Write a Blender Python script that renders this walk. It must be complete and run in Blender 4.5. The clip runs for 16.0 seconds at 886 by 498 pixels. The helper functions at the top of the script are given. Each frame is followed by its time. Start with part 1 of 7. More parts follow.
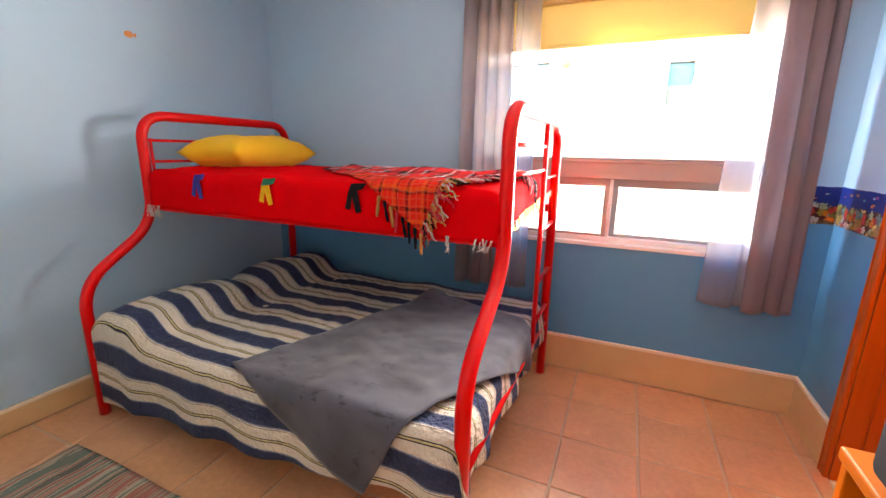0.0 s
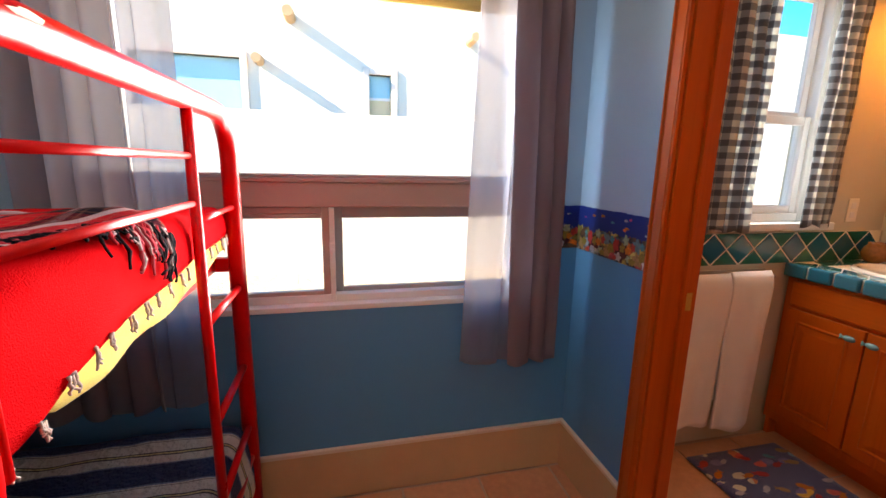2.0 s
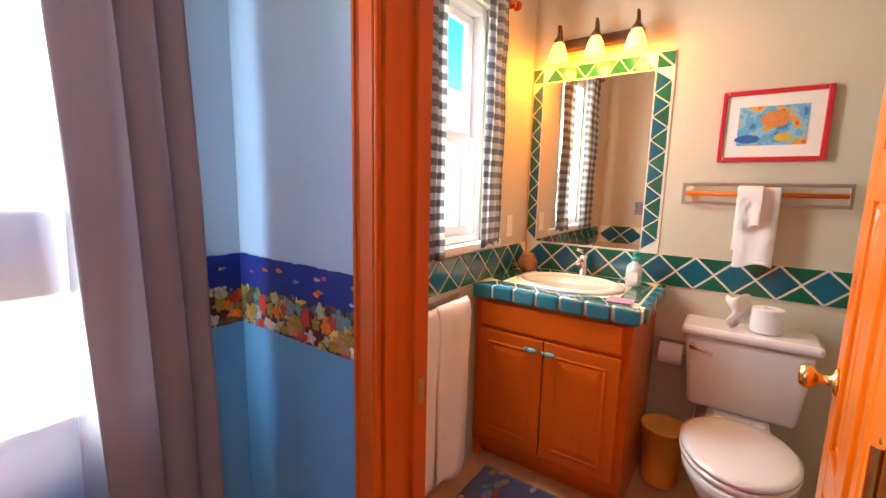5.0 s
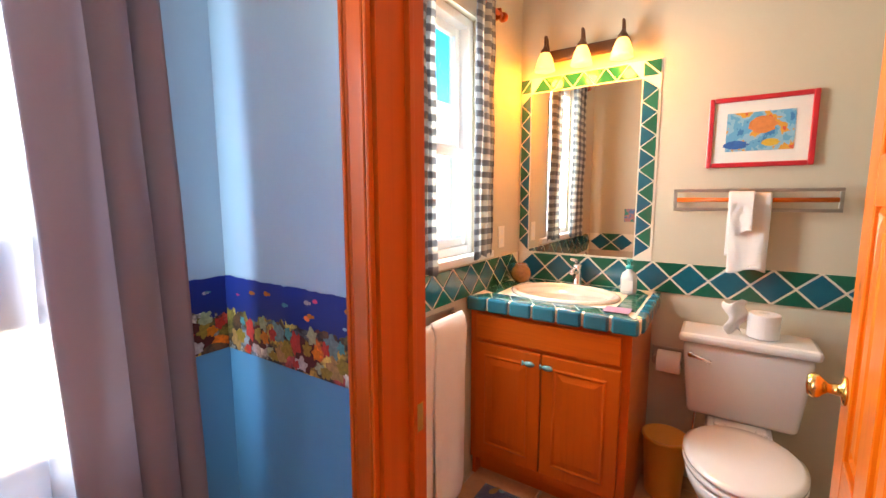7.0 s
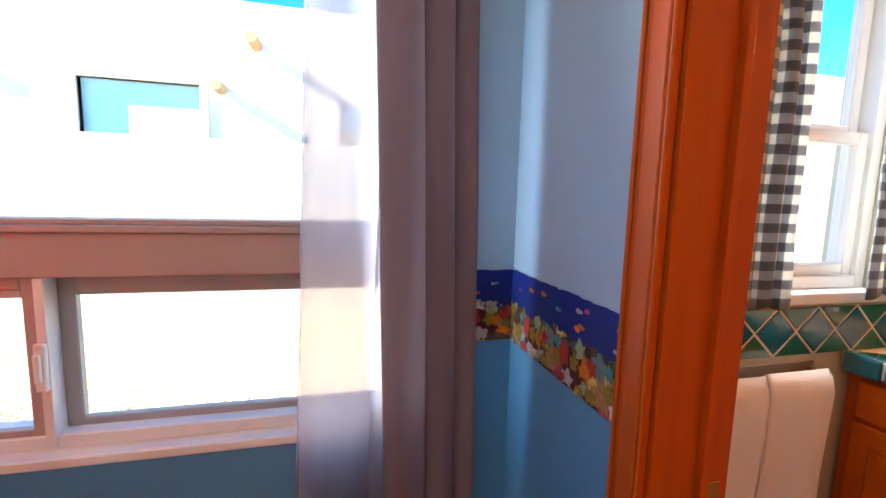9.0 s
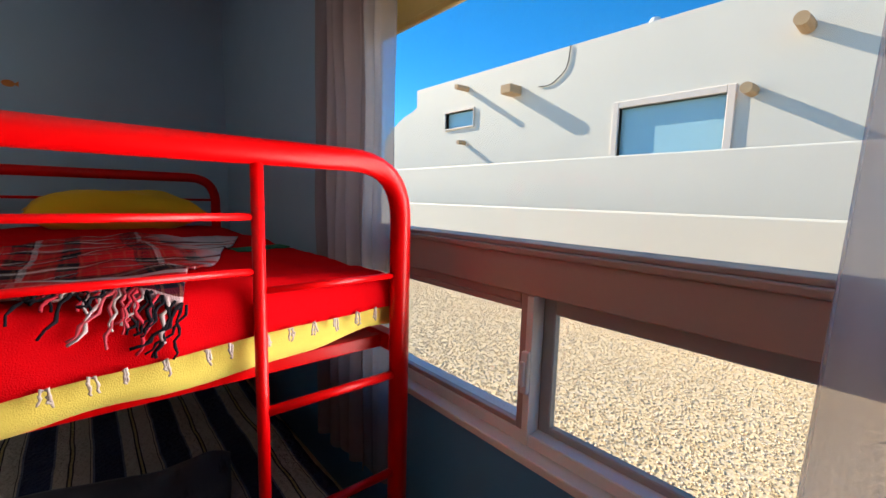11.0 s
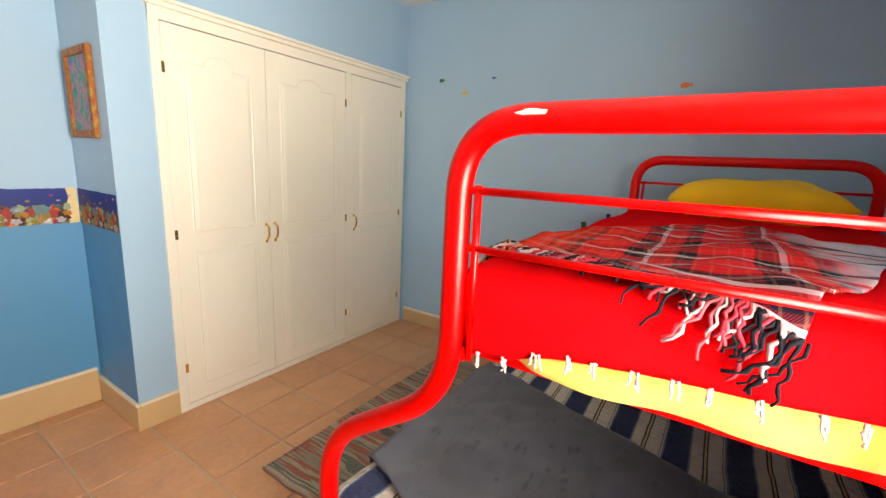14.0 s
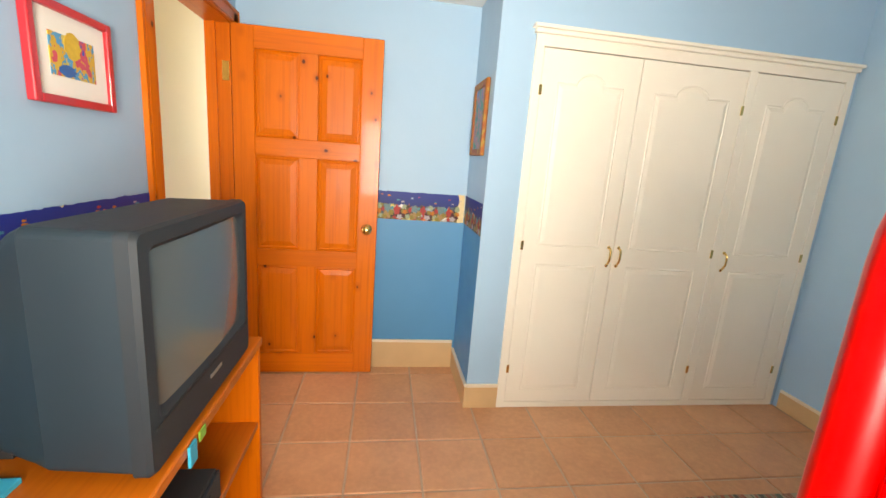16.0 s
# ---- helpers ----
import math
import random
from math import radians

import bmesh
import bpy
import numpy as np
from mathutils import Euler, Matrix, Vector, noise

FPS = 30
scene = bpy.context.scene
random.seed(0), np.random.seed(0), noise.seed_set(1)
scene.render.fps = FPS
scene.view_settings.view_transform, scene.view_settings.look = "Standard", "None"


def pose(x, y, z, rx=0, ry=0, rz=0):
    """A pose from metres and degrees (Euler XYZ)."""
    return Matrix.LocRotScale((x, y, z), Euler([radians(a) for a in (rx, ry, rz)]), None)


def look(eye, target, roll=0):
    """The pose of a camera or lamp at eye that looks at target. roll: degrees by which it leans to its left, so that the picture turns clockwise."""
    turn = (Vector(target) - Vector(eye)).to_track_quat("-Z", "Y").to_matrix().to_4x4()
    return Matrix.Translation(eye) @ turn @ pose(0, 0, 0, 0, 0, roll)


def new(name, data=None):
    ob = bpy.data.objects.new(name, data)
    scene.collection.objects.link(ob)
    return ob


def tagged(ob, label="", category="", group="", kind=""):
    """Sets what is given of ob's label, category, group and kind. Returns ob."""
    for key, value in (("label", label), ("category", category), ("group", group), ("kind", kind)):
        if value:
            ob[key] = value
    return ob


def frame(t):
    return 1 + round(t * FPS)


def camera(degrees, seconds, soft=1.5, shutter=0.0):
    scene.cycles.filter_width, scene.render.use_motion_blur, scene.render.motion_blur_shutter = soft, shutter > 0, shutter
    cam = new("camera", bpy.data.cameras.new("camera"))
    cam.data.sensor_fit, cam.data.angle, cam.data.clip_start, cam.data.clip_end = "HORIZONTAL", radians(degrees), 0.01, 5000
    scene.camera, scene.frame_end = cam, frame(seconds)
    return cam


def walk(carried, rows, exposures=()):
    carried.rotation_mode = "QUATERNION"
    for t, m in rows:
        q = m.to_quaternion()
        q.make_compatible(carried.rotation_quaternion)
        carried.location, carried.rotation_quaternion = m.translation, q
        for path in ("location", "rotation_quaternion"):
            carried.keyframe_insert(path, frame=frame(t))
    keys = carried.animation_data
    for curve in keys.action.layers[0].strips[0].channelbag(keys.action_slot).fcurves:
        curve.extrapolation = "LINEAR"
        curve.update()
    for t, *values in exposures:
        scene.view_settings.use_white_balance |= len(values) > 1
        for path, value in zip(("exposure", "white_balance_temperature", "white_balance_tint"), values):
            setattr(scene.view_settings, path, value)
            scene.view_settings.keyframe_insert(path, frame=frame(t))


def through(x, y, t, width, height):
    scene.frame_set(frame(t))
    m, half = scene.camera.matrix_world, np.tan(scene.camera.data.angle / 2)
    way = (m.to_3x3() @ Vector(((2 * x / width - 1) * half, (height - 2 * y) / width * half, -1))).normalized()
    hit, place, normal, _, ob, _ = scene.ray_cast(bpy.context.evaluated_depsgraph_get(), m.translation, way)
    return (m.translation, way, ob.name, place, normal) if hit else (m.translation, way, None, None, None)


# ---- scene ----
cam = camera(93.6, 16.0)

PATH = [
    (0, (-0.911, -2.52, 1.328), (-1.69, -0.737, 0.866), 1.0),
    (0.5, (-1.058, -2.362, 1.339), (-1.633, -0.5, 0.889), 0.2),
    (1, (-1.117, -2.134, 1.332), (-1.361, -0.198, 0.897), -0.2),
    (1.5, (-1.034, -1.821, 1.348), (-0.919, 0.132, 0.933), 0.6),
    (2, (-0.947, -1.54, 1.341), (-0.489, 0.368, 0.949), 1.2),
    (2.5, (-0.853, -1.299, 1.357), (-0.083, 0.511, 0.994), 1.6),
    (3, (-0.724, -1.162, 1.367), (0.319, 0.512, 1.033), 2.1),
    (3.5, (-0.608, -1.08, 1.356), (0.663, 0.434, 1.051), 2.5),
    (4, (-0.577, -1.05, 1.365), (0.877, 0.292, 1.073), 2.5),
    (4.5, (-0.561, -1.027, 1.364), (1.024, 0.152, 1.054), 2.1),
    (7, (-0.527, -0.973, 1.374), (1.127, 0.125, 1.131), -0.1),
    (7.5, (-0.509, -1.018, 1.356), (0.978, 0.296, 1.116), 0.2),
    (8, (-0.491, -1.008, 1.351), (0.757, 0.537, 1.114), 0.6),
    (10.3, (-0.334, -0.779, 1.385), (-1.238, 0.987, 1.136), 1.4),
    (10.5, (-0.363, -0.752, 1.391), (-1.455, 0.905, 1.141), 1.2),
    (11, (-0.428, -0.724, 1.397), (-1.932, 0.572, 1.156), 1.5),
    (11.5, (-0.482, -0.658, 1.404), (-2.266, 0.205, 1.135), 2.4),
    (12, (-0.495, -0.628, 1.404), (-2.428, -0.209, 1.102), 2.8),
    (12.5, (-0.475, -0.628, 1.398), (-2.451, -0.63, 1.088), 2.9),
    (13, (-0.496, -0.652, 1.392), (-2.437, -1.011, 1.067), 3.1),
    (13.5, (-0.542, -0.7, 1.4), (-2.401, -1.347, 1.046), 2.9),
    (14, (-0.609, -0.717, 1.395), (-2.252, -1.788, 1.001), 2.7),
    (14.5, (-0.723, -0.652, 1.395), (-2.003, -2.131, 0.98), 4.3),
    (15, (-0.775, -0.651, 1.39), (-1.626, -2.409, 0.961), 5.0),
    (15.5, (-0.815, -0.757, 1.381), (-1.314, -2.65, 0.969), 5.2),
    (16, (-0.85, -0.847, 1.397), (-1.143, -2.783, 0.987), 4.4),
]
EXPOSURES = [(0, 3.48, 7250, 15), (0.5, 3.32, 7250, 15), (1, 3.05, 7250, 15), (1.5, 2.68, 7150, 15), (2, 2.1, 7050, 15), (2.5, 1.3, 7000, 15), (3, 1.15, 6900, 15), (3.5, 1.3, 6850, 15), (4, 2.1, 6750, 15), (4.5, 2.82, 6850, 15), (7, 3.1, 6750, 10), (8, 3.05, 6700, 10), (10.3, 1.4, 6850, 18), (11, 0.85, 6750, 13), (11.5, 0.55, 6550, 8), (12, 0.8, 6750, 9), (12.5, 1.6, 7150, 15), (13, 2.5, 7350, 18), (13.5, 2.65, 7400, 10), (14.5, 2.6, 7500, 10), (16, 2.75, 7400, 10)]
walk(cam, [(t, look(e, a, r)) for t, e, a, r in PATH], EXPOSURES)

# ---------------------------------------------------------------- light
SUN_DIR = Vector((1.6, 0.36, -0.95)).normalized()
world = bpy.data.worlds.new("sky")
scene.world = world
world.use_nodes = True
wn = world.node_tree.nodes
wn.clear()
sky = wn.new("ShaderNodeTexSky")
sky.sky_type = "NISHITA"
sky.sun_disc = False
sky.altitude = 2500.0
sky.dust_density = 0.0
sky.ozone_density = 6.0
sky.sun_elevation = math.asin(-SUN_DIR.z)
sky.sun_rotation = math.atan2(-SUN_DIR.x, -SUN_DIR.y)
bg = wn.new("ShaderNodeBackground")
bg.inputs["Strength"].default_value = 0.15
wo = wn.new("ShaderNodeOutputWorld")
deep = wn.new("ShaderNodeHueSaturation")
deep.inputs["Hue"].default_value = 0.494
deep.inputs["Saturation"].default_value = 1.24
world.node_tree.links.new(sky.outputs[0], deep.inputs["Color"])
world.node_tree.links.new(deep.outputs[0], bg.inputs[0])
world.node_tree.links.new(bg.outputs[0], wo.inputs[0])
sun = new("sun", bpy.data.lights.new("sun", "SUN"))
sun.data.energy = 5.0
sun.data.angle = radians(0.5)
sun.data.color = (1.0, 0.90, 0.76)
sun.matrix_world = look((0, 0, 20), Vector((0, 0, 20)) + SUN_DIR)


def window_lamp(name, at, aim, w, h, watts, color, spread=180):
    """A lamp added in a window's opening to stand in for the sky's light."""
    lamp = new(name, bpy.data.lights.new(name, "AREA"))
    lamp.data.shape = "RECTANGLE"
    lamp.data.size, lamp.data.size_y = w, h
    lamp.data.energy = watts
    lamp.data.spread = radians(spread)
    lamp.data.color = color
    lamp.matrix_world = look(at, Vector(at) + Vector(aim))


window_lamp("window_light", (-0.86, -0.03, 1.36), (-0.12, -1, 0.30), 0.62, 0.98, 10.4, (1.0, 0.97, 0.94), 135)
window_lamp("window_light_side", (-0.36, -0.010, 1.40), (1, -0.42, 0.05), 0.05, 1.0, 0.36, (0.72, 0.86, 1.0))
window_lamp("window_light_sheer", (-0.44, -0.022, 1.42), (0.05, -1, 0), 0.16, 1.2, 0.045, (0.93, 0.95, 1.0), 150)
window_lamp("window_light_sheer", (-1.66, -0.022, 1.42), (0.05, -1, 0), 0.30, 1.2, 0.10, (0.95, 0.96, 1.0), 150)
window_lamp("bath_window_light", (0.98, 0.02, 1.63), (0, -1, -0.0001), 0.42, 0.95, 4.0, (0.95, 0.98, 1.0))
# Unseen fill lamp in the hall's added end opening, to brighten the hall.
window_lamp("hall_fill_light", (2.5, -2.87, 1.5), (-1, 0, -0.0001), 0.8, 1.1, 2.8, (1.0, 0.96, 0.88))

# ---------------------------------------------------------------- materials
class Nodes:
    """A small wrapper that writes node trees."""

    def __init__(self, name):
        self.m = bpy.data.materials.new(name)
        self.m.use_nodes = True
        self.t = self.m.node_tree
        self.b = self.t.nodes["Principled BSDF"]
        self.coord = None

    def node(self, kind, **props):
        n = self.t.nodes.new(kind)
        for k, v in props.items():
            if k == "operation":
                n.operation = v
            elif k == "data_type":
                n.data_type = v
            elif k == "blend_type":
                n.blend_type = v
            elif k == "feature":
                n.feature = v
        return n

    def link(self, a, b):
        self.t.links.new(a, b)

    def set(self, socket, value):
        if isinstance(value, bpy.types.NodeSocket):
            self.link(value, socket)
        elif isinstance(value, tuple) and len(value) == 3 and socket.type == "RGBA":
            socket.default_value = (*value, 1)
        else:
            socket.default_value = value

    def co(self, kind="Object", scale=(1, 1, 1), rot=(0, 0, 0)):
        c = self.node("ShaderNodeTexCoord")
        m = self.node("ShaderNodeMapping")
        m.inputs["Scale"].default_value = scale
        m.inputs["Rotation"].default_value = rot
        self.link(c.outputs[kind], m.inputs["Vector"])
        return m.outputs[0]

    def world(self, scale=(1, 1, 1)):
        g = self.node("ShaderNodeNewGeometry")
        m = self.node("ShaderNodeMapping")
        m.inputs["Scale"].default_value = scale
        self.link(g.outputs["Position"], m.inputs["Vector"])
        return m.outputs[0]

    def noise(self, vec, scale, detail=4.0, rough=0.55):
        n = self.node("ShaderNodeTexNoise")
        self.link(vec, n.inputs["Vector"])
        n.inputs["Scale"].default_value = scale
        n.inputs["Detail"].default_value = detail
        n.inputs["Roughness"].default_value = rough
        return n.outputs["Fac"]

    def voronoi(self, vec, scale, out="Distance", feature="F1"):
        n = self.node("ShaderNodeTexVoronoi", feature=feature)
        self.link(vec, n.inputs["Vector"])
        n.inputs["Scale"].default_value = scale
        return n.outputs[out]

    def ramp(self, fac, stops, hard=False):
        n = self.node("ShaderNodeValToRGB")
        e = n.color_ramp.elements
        if hard:
            n.color_ramp.interpolation = "CONSTANT"
        while len(e) < len(stops):
            e.new(0.5)
        for el, (p, c) in zip(e, stops):
            el.position = p
            el.color = (*c, 1) if len(c) == 3 else c
        self.link(fac, n.inputs[0])
        return n.outputs[0]

    def mix(self, fac, a, b, blend="MIX"):
        n = self.node("ShaderNodeMix", data_type="RGBA", blend_type=blend)
        self.set(n.inputs["Factor"], fac)
        self.set(n.inputs[6], a)
        self.set(n.inputs[7], b)
        return n.outputs[2]

    def math(self, op, a, b=0.0, c=0.0):
        n = self.node("ShaderNodeMath", operation=op)
        self.set(n.inputs[0], a)
        self.set(n.inputs[1], b)
        self.set(n.inputs[2], c)
        return n.outputs[0]

    def axis(self, vec, i):
        n = self.node("ShaderNodeSeparateXYZ")
        self.link(vec, n.inputs[0])
        return n.outputs[i]

    def random(self):
        return self.node("ShaderNodeObjectInfo").outputs["Random"]

    def island(self):
        return self.node("ShaderNodeNewGeometry").outputs["Random Per Island"]

    def bump(self, height, strength=0.2, distance=0.01):
        n = self.node("ShaderNodeBump")
        n.inputs["Strength"].default_value = strength
        n.inputs["Distance"].default_value = distance
        self.set(n.inputs["Height"], height)
        self.link(n.outputs[0], self.b.inputs["Normal"])

    def done(self, color, rough=0.5, metal=0.0, spec=0.5, **more):
        self.set(self.b.inputs["Base Color"], color)
        self.set(self.b.inputs["Roughness"], rough)
        self.b.inputs["Metallic"].default_value = metal
        self.b.inputs["Specular IOR Level"].default_value = spec
        if "coat" in more:
            self.b.inputs["Coat Weight"].default_value = more["coat"]
            self.b.inputs["Coat Roughness"].default_value = 0.06
        if "sheen" in more:
            self.b.inputs["Sheen Weight"].default_value = more["sheen"]
        return self.m


def paint(name, c, rough=0.6, var=0.08, scale=3.0, bump=0.12, grain=180.0, spec=0.4, coat=0.0, sheen=0.0, metal=0.0):
    """Plain coloured surface with blotches and fine relief."""
    n = Nodes(name)
    v = n.world()
    big = n.noise(v, scale, 4)
    fine = n.noise(v, grain, 2)
    dark = tuple(x * (1 - var) for x in c)
    lite = tuple(min(1, x * (1 + var)) for x in c)
    col = n.mix(big, dark, lite)
    col = n.mix(n.math("MULTIPLY", fine, 0.25), col, dark)
    if bump:
        n.bump(fine, bump, 0.002)
    r = n.math("MULTIPLY_ADD", big, 0.12, rough - 0.06)
    return n.done(col, r, metal, spec, coat=coat, sheen=sheen)


def plaster(name, c):
    """Hand-trowelled painted plaster."""
    n = Nodes(name)
    v = n.world()
    big = n.noise(v, 1.3, 5)
    mid = n.noise(v, 9.0, 5, 0.6)
    fine = n.noise(v, 140.0, 3)
    col = n.mix(big, tuple(x * 0.92 for x in c), tuple(min(1, x * 1.05) for x in c))
    col = n.mix(n.math("MULTIPLY", mid, 0.18), col, tuple(x * 0.82 for x in c))
    n.bump(n.math("MULTIPLY_ADD", fine, 0.15, mid), 0.22, 0.006)
    return n.done(col, n.math("MULTIPLY_ADD", mid, 0.2, 0.42), 0, 0.45)


def wood(name, light, dark, along=(1, 1, 1), knots=True, rough=0.36, coat=0.12):
    """Varnished pine: broad tone, long grain lines and scattered knots. along: the scale is small along the grain."""
    n = Nodes(name)
    mid = tuple(a * 0.72 + b * 0.28 for a, b in zip(light, dark))
    broad = n.noise(n.world(tuple(a ** 0.5 for a in along)), 2.2, 3, 0.5)
    col = n.mix(n.ramp(broad, [(0.35, (0, 0, 0)), (0.68, (1, 1, 1))]), light, mid)
    lines = n.noise(n.world(tuple(a * 5 if a > 1 else a * 1.6 for a in along)), 9.0, 4, 0.6)
    col = n.mix(n.math("MULTIPLY", n.ramp(lines, [(0.48, (0, 0, 0)), (0.66, (1, 1, 1))]), 0.5), col, tuple(a * 0.5 + b * 0.5 for a, b in zip(light, dark)))
    fine = n.noise(n.world(tuple(a * 7 for a in along)), 30.0, 2)
    col = n.mix(n.math("MULTIPLY", fine, 0.14), col, dark)
    if knots:
        kv = n.world(tuple(0.75 if a < 1 else 1.0 for a in along))
        k = n.voronoi(kv, 8.0)
        pick = n.math("GREATER_THAN", n.axis(n.voronoi(kv, 8.0, "Color"), 0), 0.3)
        halo = n.ramp(k, [(0.0, (0.7, 0.7, 0.7)), (0.10, (0.5, 0.5, 0.5)), (0.24, (0, 0, 0))])
        col = n.mix(n.math("MULTIPLY", halo, pick), col, tuple(a * 0.4 + b * 0.6 for a, b in zip(light, dark)))
        spot = n.ramp(k, [(0.0, (1, 1, 1)), (0.055, (0.9, 0.9, 0.9)), (0.085, (0, 0, 0))])
        col = n.mix(n.math("MULTIPLY", spot, pick), col, tuple(x * 0.28 for x in dark))
    n.bump(fine, 0.06, 0.002)
    return n.done(col, n.math("MULTIPLY_ADD", broad, 0.15, rough - 0.07), 0, 0.25, coat=coat)


BLUE_UP = (0.335, 0.505, 0.655)
BLUE_LOW = (0.078, 0.27, 0.48)
M = {}
M["wall_up"] = plaster("light blue plaster", BLUE_UP)
M["wall_low"] = plaster("mid blue plaster", BLUE_LOW)
M["cream"] = plaster("cream plaster", (0.58, 0.53, 0.40))
M["hall"] = plaster("pale yellow plaster", (0.78, 0.72, 0.55))
M["ceiling"] = plaster("white ceiling plaster", (0.78, 0.78, 0.76))
M["stucco"] = plaster("white stucco", (0.78, 0.74, 0.67))
M["stucco2"] = plaster("warm white stucco", (0.80, 0.73, 0.61))
M["base"] = paint("sand painted baseboard", (0.60, 0.40, 0.20), 0.5, 0.14, 6.0)
M["base_edge"] = paint("pale baseboard edge", (0.74, 0.64, 0.48), 0.5, 0.1, 8.0)
M["grout"] = paint("sandy floor grout", (0.50, 0.37, 0.26), 0.85, 0.2, 5.0, 0.3)
M["grout_cream"] = paint("cream tile grout", (0.78, 0.74, 0.60), 0.75, 0.08, 20.0, 0.2)
M["pine"] = wood("varnished pine upright", (0.70, 0.158, 0.004), (0.22, 0.026, 0.002), (1.6, 1.6, 0.13))
M["pine_x"] = wood("varnished pine level", (0.70, 0.158, 0.004), (0.22, 0.026, 0.002), (0.13, 1.6, 1.6))
M["pine_y"] = wood("varnished pine lengthwise", (0.55, 0.135, 0.008), (0.20, 0.035, 0.003), (1.6, 0.13, 1.6))
M["jamb"] = wood("red-brown varnished trim", (0.50, 0.088, 0.006), (0.23, 0.031, 0.004), (1.6, 1.6, 0.12), False)
M["maple"] = wood("honey cabinet wood", (0.64, 0.128, 0.009), (0.36, 0.055, 0.005), (1.6, 1.6, 0.15), False, 0.3)
M["maple_y"] = wood("honey cabinet wood lengthwise", (0.64, 0.132, 0.010), (0.36, 0.058, 0.006), (1.6, 0.15, 1.6), False, 0.3)
M["white_paint"] = paint("ivory gloss paint", (0.82, 0.77, 0.65), 0.35, 0.035, 5.0, 0.1, 90.0)
M["vinyl"] = paint("white window vinyl", (0.78, 0.77, 0.74), 0.35, 0.04, 6.0, 0.03)
M["vinyl_pink"] = paint("beige window bar", (0.44, 0.34, 0.30), 0.45, 0.05, 6.0, 0.03)
M["alu"] = paint("grey window vinyl", (0.36, 0.37, 0.36), 0.45, 0.05, 6.0, 0.03)
M["red"] = paint("glossy red enamel", (0.64, 0.001, 0.002), 0.3, 0.10, 14.0, 0.05, 90.0, 0.22, 0.06)
M["brass"] = paint("polished brass", (0.80, 0.56, 0.20), 0.22, 0.12, 30.0, 0.03, metal=1.0)
M["chrome"] = paint("chrome", (0.75, 0.74, 0.72), 0.12, 0.05, 30.0, 0.0, metal=1.0)
M["iron"] = paint("bronze iron", (0.14, 0.08, 0.05), 0.42, 0.2, 30.0, 0.1, metal=0.7)
M["nickel"] = paint("dull nickel", (0.42, 0.39, 0.33), 0.4, 0.15, 30.0, 0.05, metal=0.9)
M["porcelain"] = paint("white porcelain", (0.80, 0.79, 0.76), 0.12, 0.02, 4.0, 0.0, spec=0.6, coat=0.6)
M["porcelain_cream"] = paint("cream porcelain", (0.80, 0.72, 0.60), 0.12, 0.02, 4.0, 0.0, spec=0.6, coat=0.6)
M["towel"] = paint("white terry", (0.80, 0.78, 0.75), 0.95, 0.06, 12.0, 0.9, 260.0, 0.1, sheen=0.3)
M["black"] = paint("black rubber", (0.02, 0.02, 0.02), 0.6, 0.2, 20.0)


def glass_material(name):
    """Thin window pane: mostly clear, with a weak mirror."""
    n = Nodes(name)
    out = n.t.nodes["Material Output"]
    tr = n.node("ShaderNodeBsdfTransparent")
    tr.inputs[0].default_value = (0.93, 0.96, 0.95, 1)
    gl = n.node("ShaderNodeBsdfGlossy")
    gl.inputs["Roughness"].default_value = 0.02
    mx = n.node("ShaderNodeMixShader")
    mx.inputs[0].default_value = 0.012
    n.link(tr.outputs[0], mx.inputs[1])
    n.link(gl.outputs[0], mx.inputs[2])
    n.link(mx.outputs[0], out.inputs[0])
    return n.m


M["glass"] = glass_material("window glass")


def mirror_material():
    n = Nodes("mirror silver")
    return n.done((0.86, 0.88, 0.87), 0.015, 1.0, 0.5)


M["mirror"] = mirror_material()


def floor_tile_material(name, a, b):
    n = Nodes(name)
    v = n.world()
    r = n.random()
    big = n.noise(v, 6.0, 5, 0.65)
    mid = n.noise(v, 38.0, 4)
    col = n.mix(r, a, b)
    col = n.mix(n.math("MULTIPLY", n.ramp(big, [(0.35, (0, 0, 0)), (0.65, (1, 1, 1))]), 0.36), col, tuple(x * 0.66 for x in b))
    col = n.mix(n.math("MULTIPLY", n.ramp(mid, [(0.4, (0, 0, 0)), (0.7, (1, 1, 1))]), 0.25), col, tuple(min(1, x * 1.3) for x in a))
    n.bump(n.math("MULTIPLY_ADD", mid, 0.3, big), 0.18, 0.004)
    return n.done(col, n.math("MULTIPLY_ADD", mid, 0.22, 0.24), 0, 0.5)


M["floor_tile"] = floor_tile_material("clay floor tile", (0.62, 0.325, 0.17), (0.55, 0.275, 0.135))


def glazed(name, a, b):
    """Hand-glazed wall tile, each a little different."""
    n = Nodes(name)
    v = n.world()
    r = n.random()
    big = n.noise(v, 22.0, 4, 0.6)
    col = n.mix(r, a, b)
    col = n.mix(n.math("MULTIPLY", big, 0.6), col, tuple(x * 0.5 for x in a))
    n.bump(big, 0.15, 0.004)
    return n.done(col, 0.13, 0, 0.6, coat=0.5)


M["tile_blue"] = glazed("teal blue glazed tile", (0.010, 0.10, 0.17), (0.008, 0.14, 0.19))
M["tile_green"] = glazed("green glazed tile", (0.010, 0.12, 0.065), (0.014, 0.16, 0.10))
M["tile_edge"] = glazed("bright blue edge tile", (0.015, 0.17, 0.26), (0.02, 0.22, 0.30))


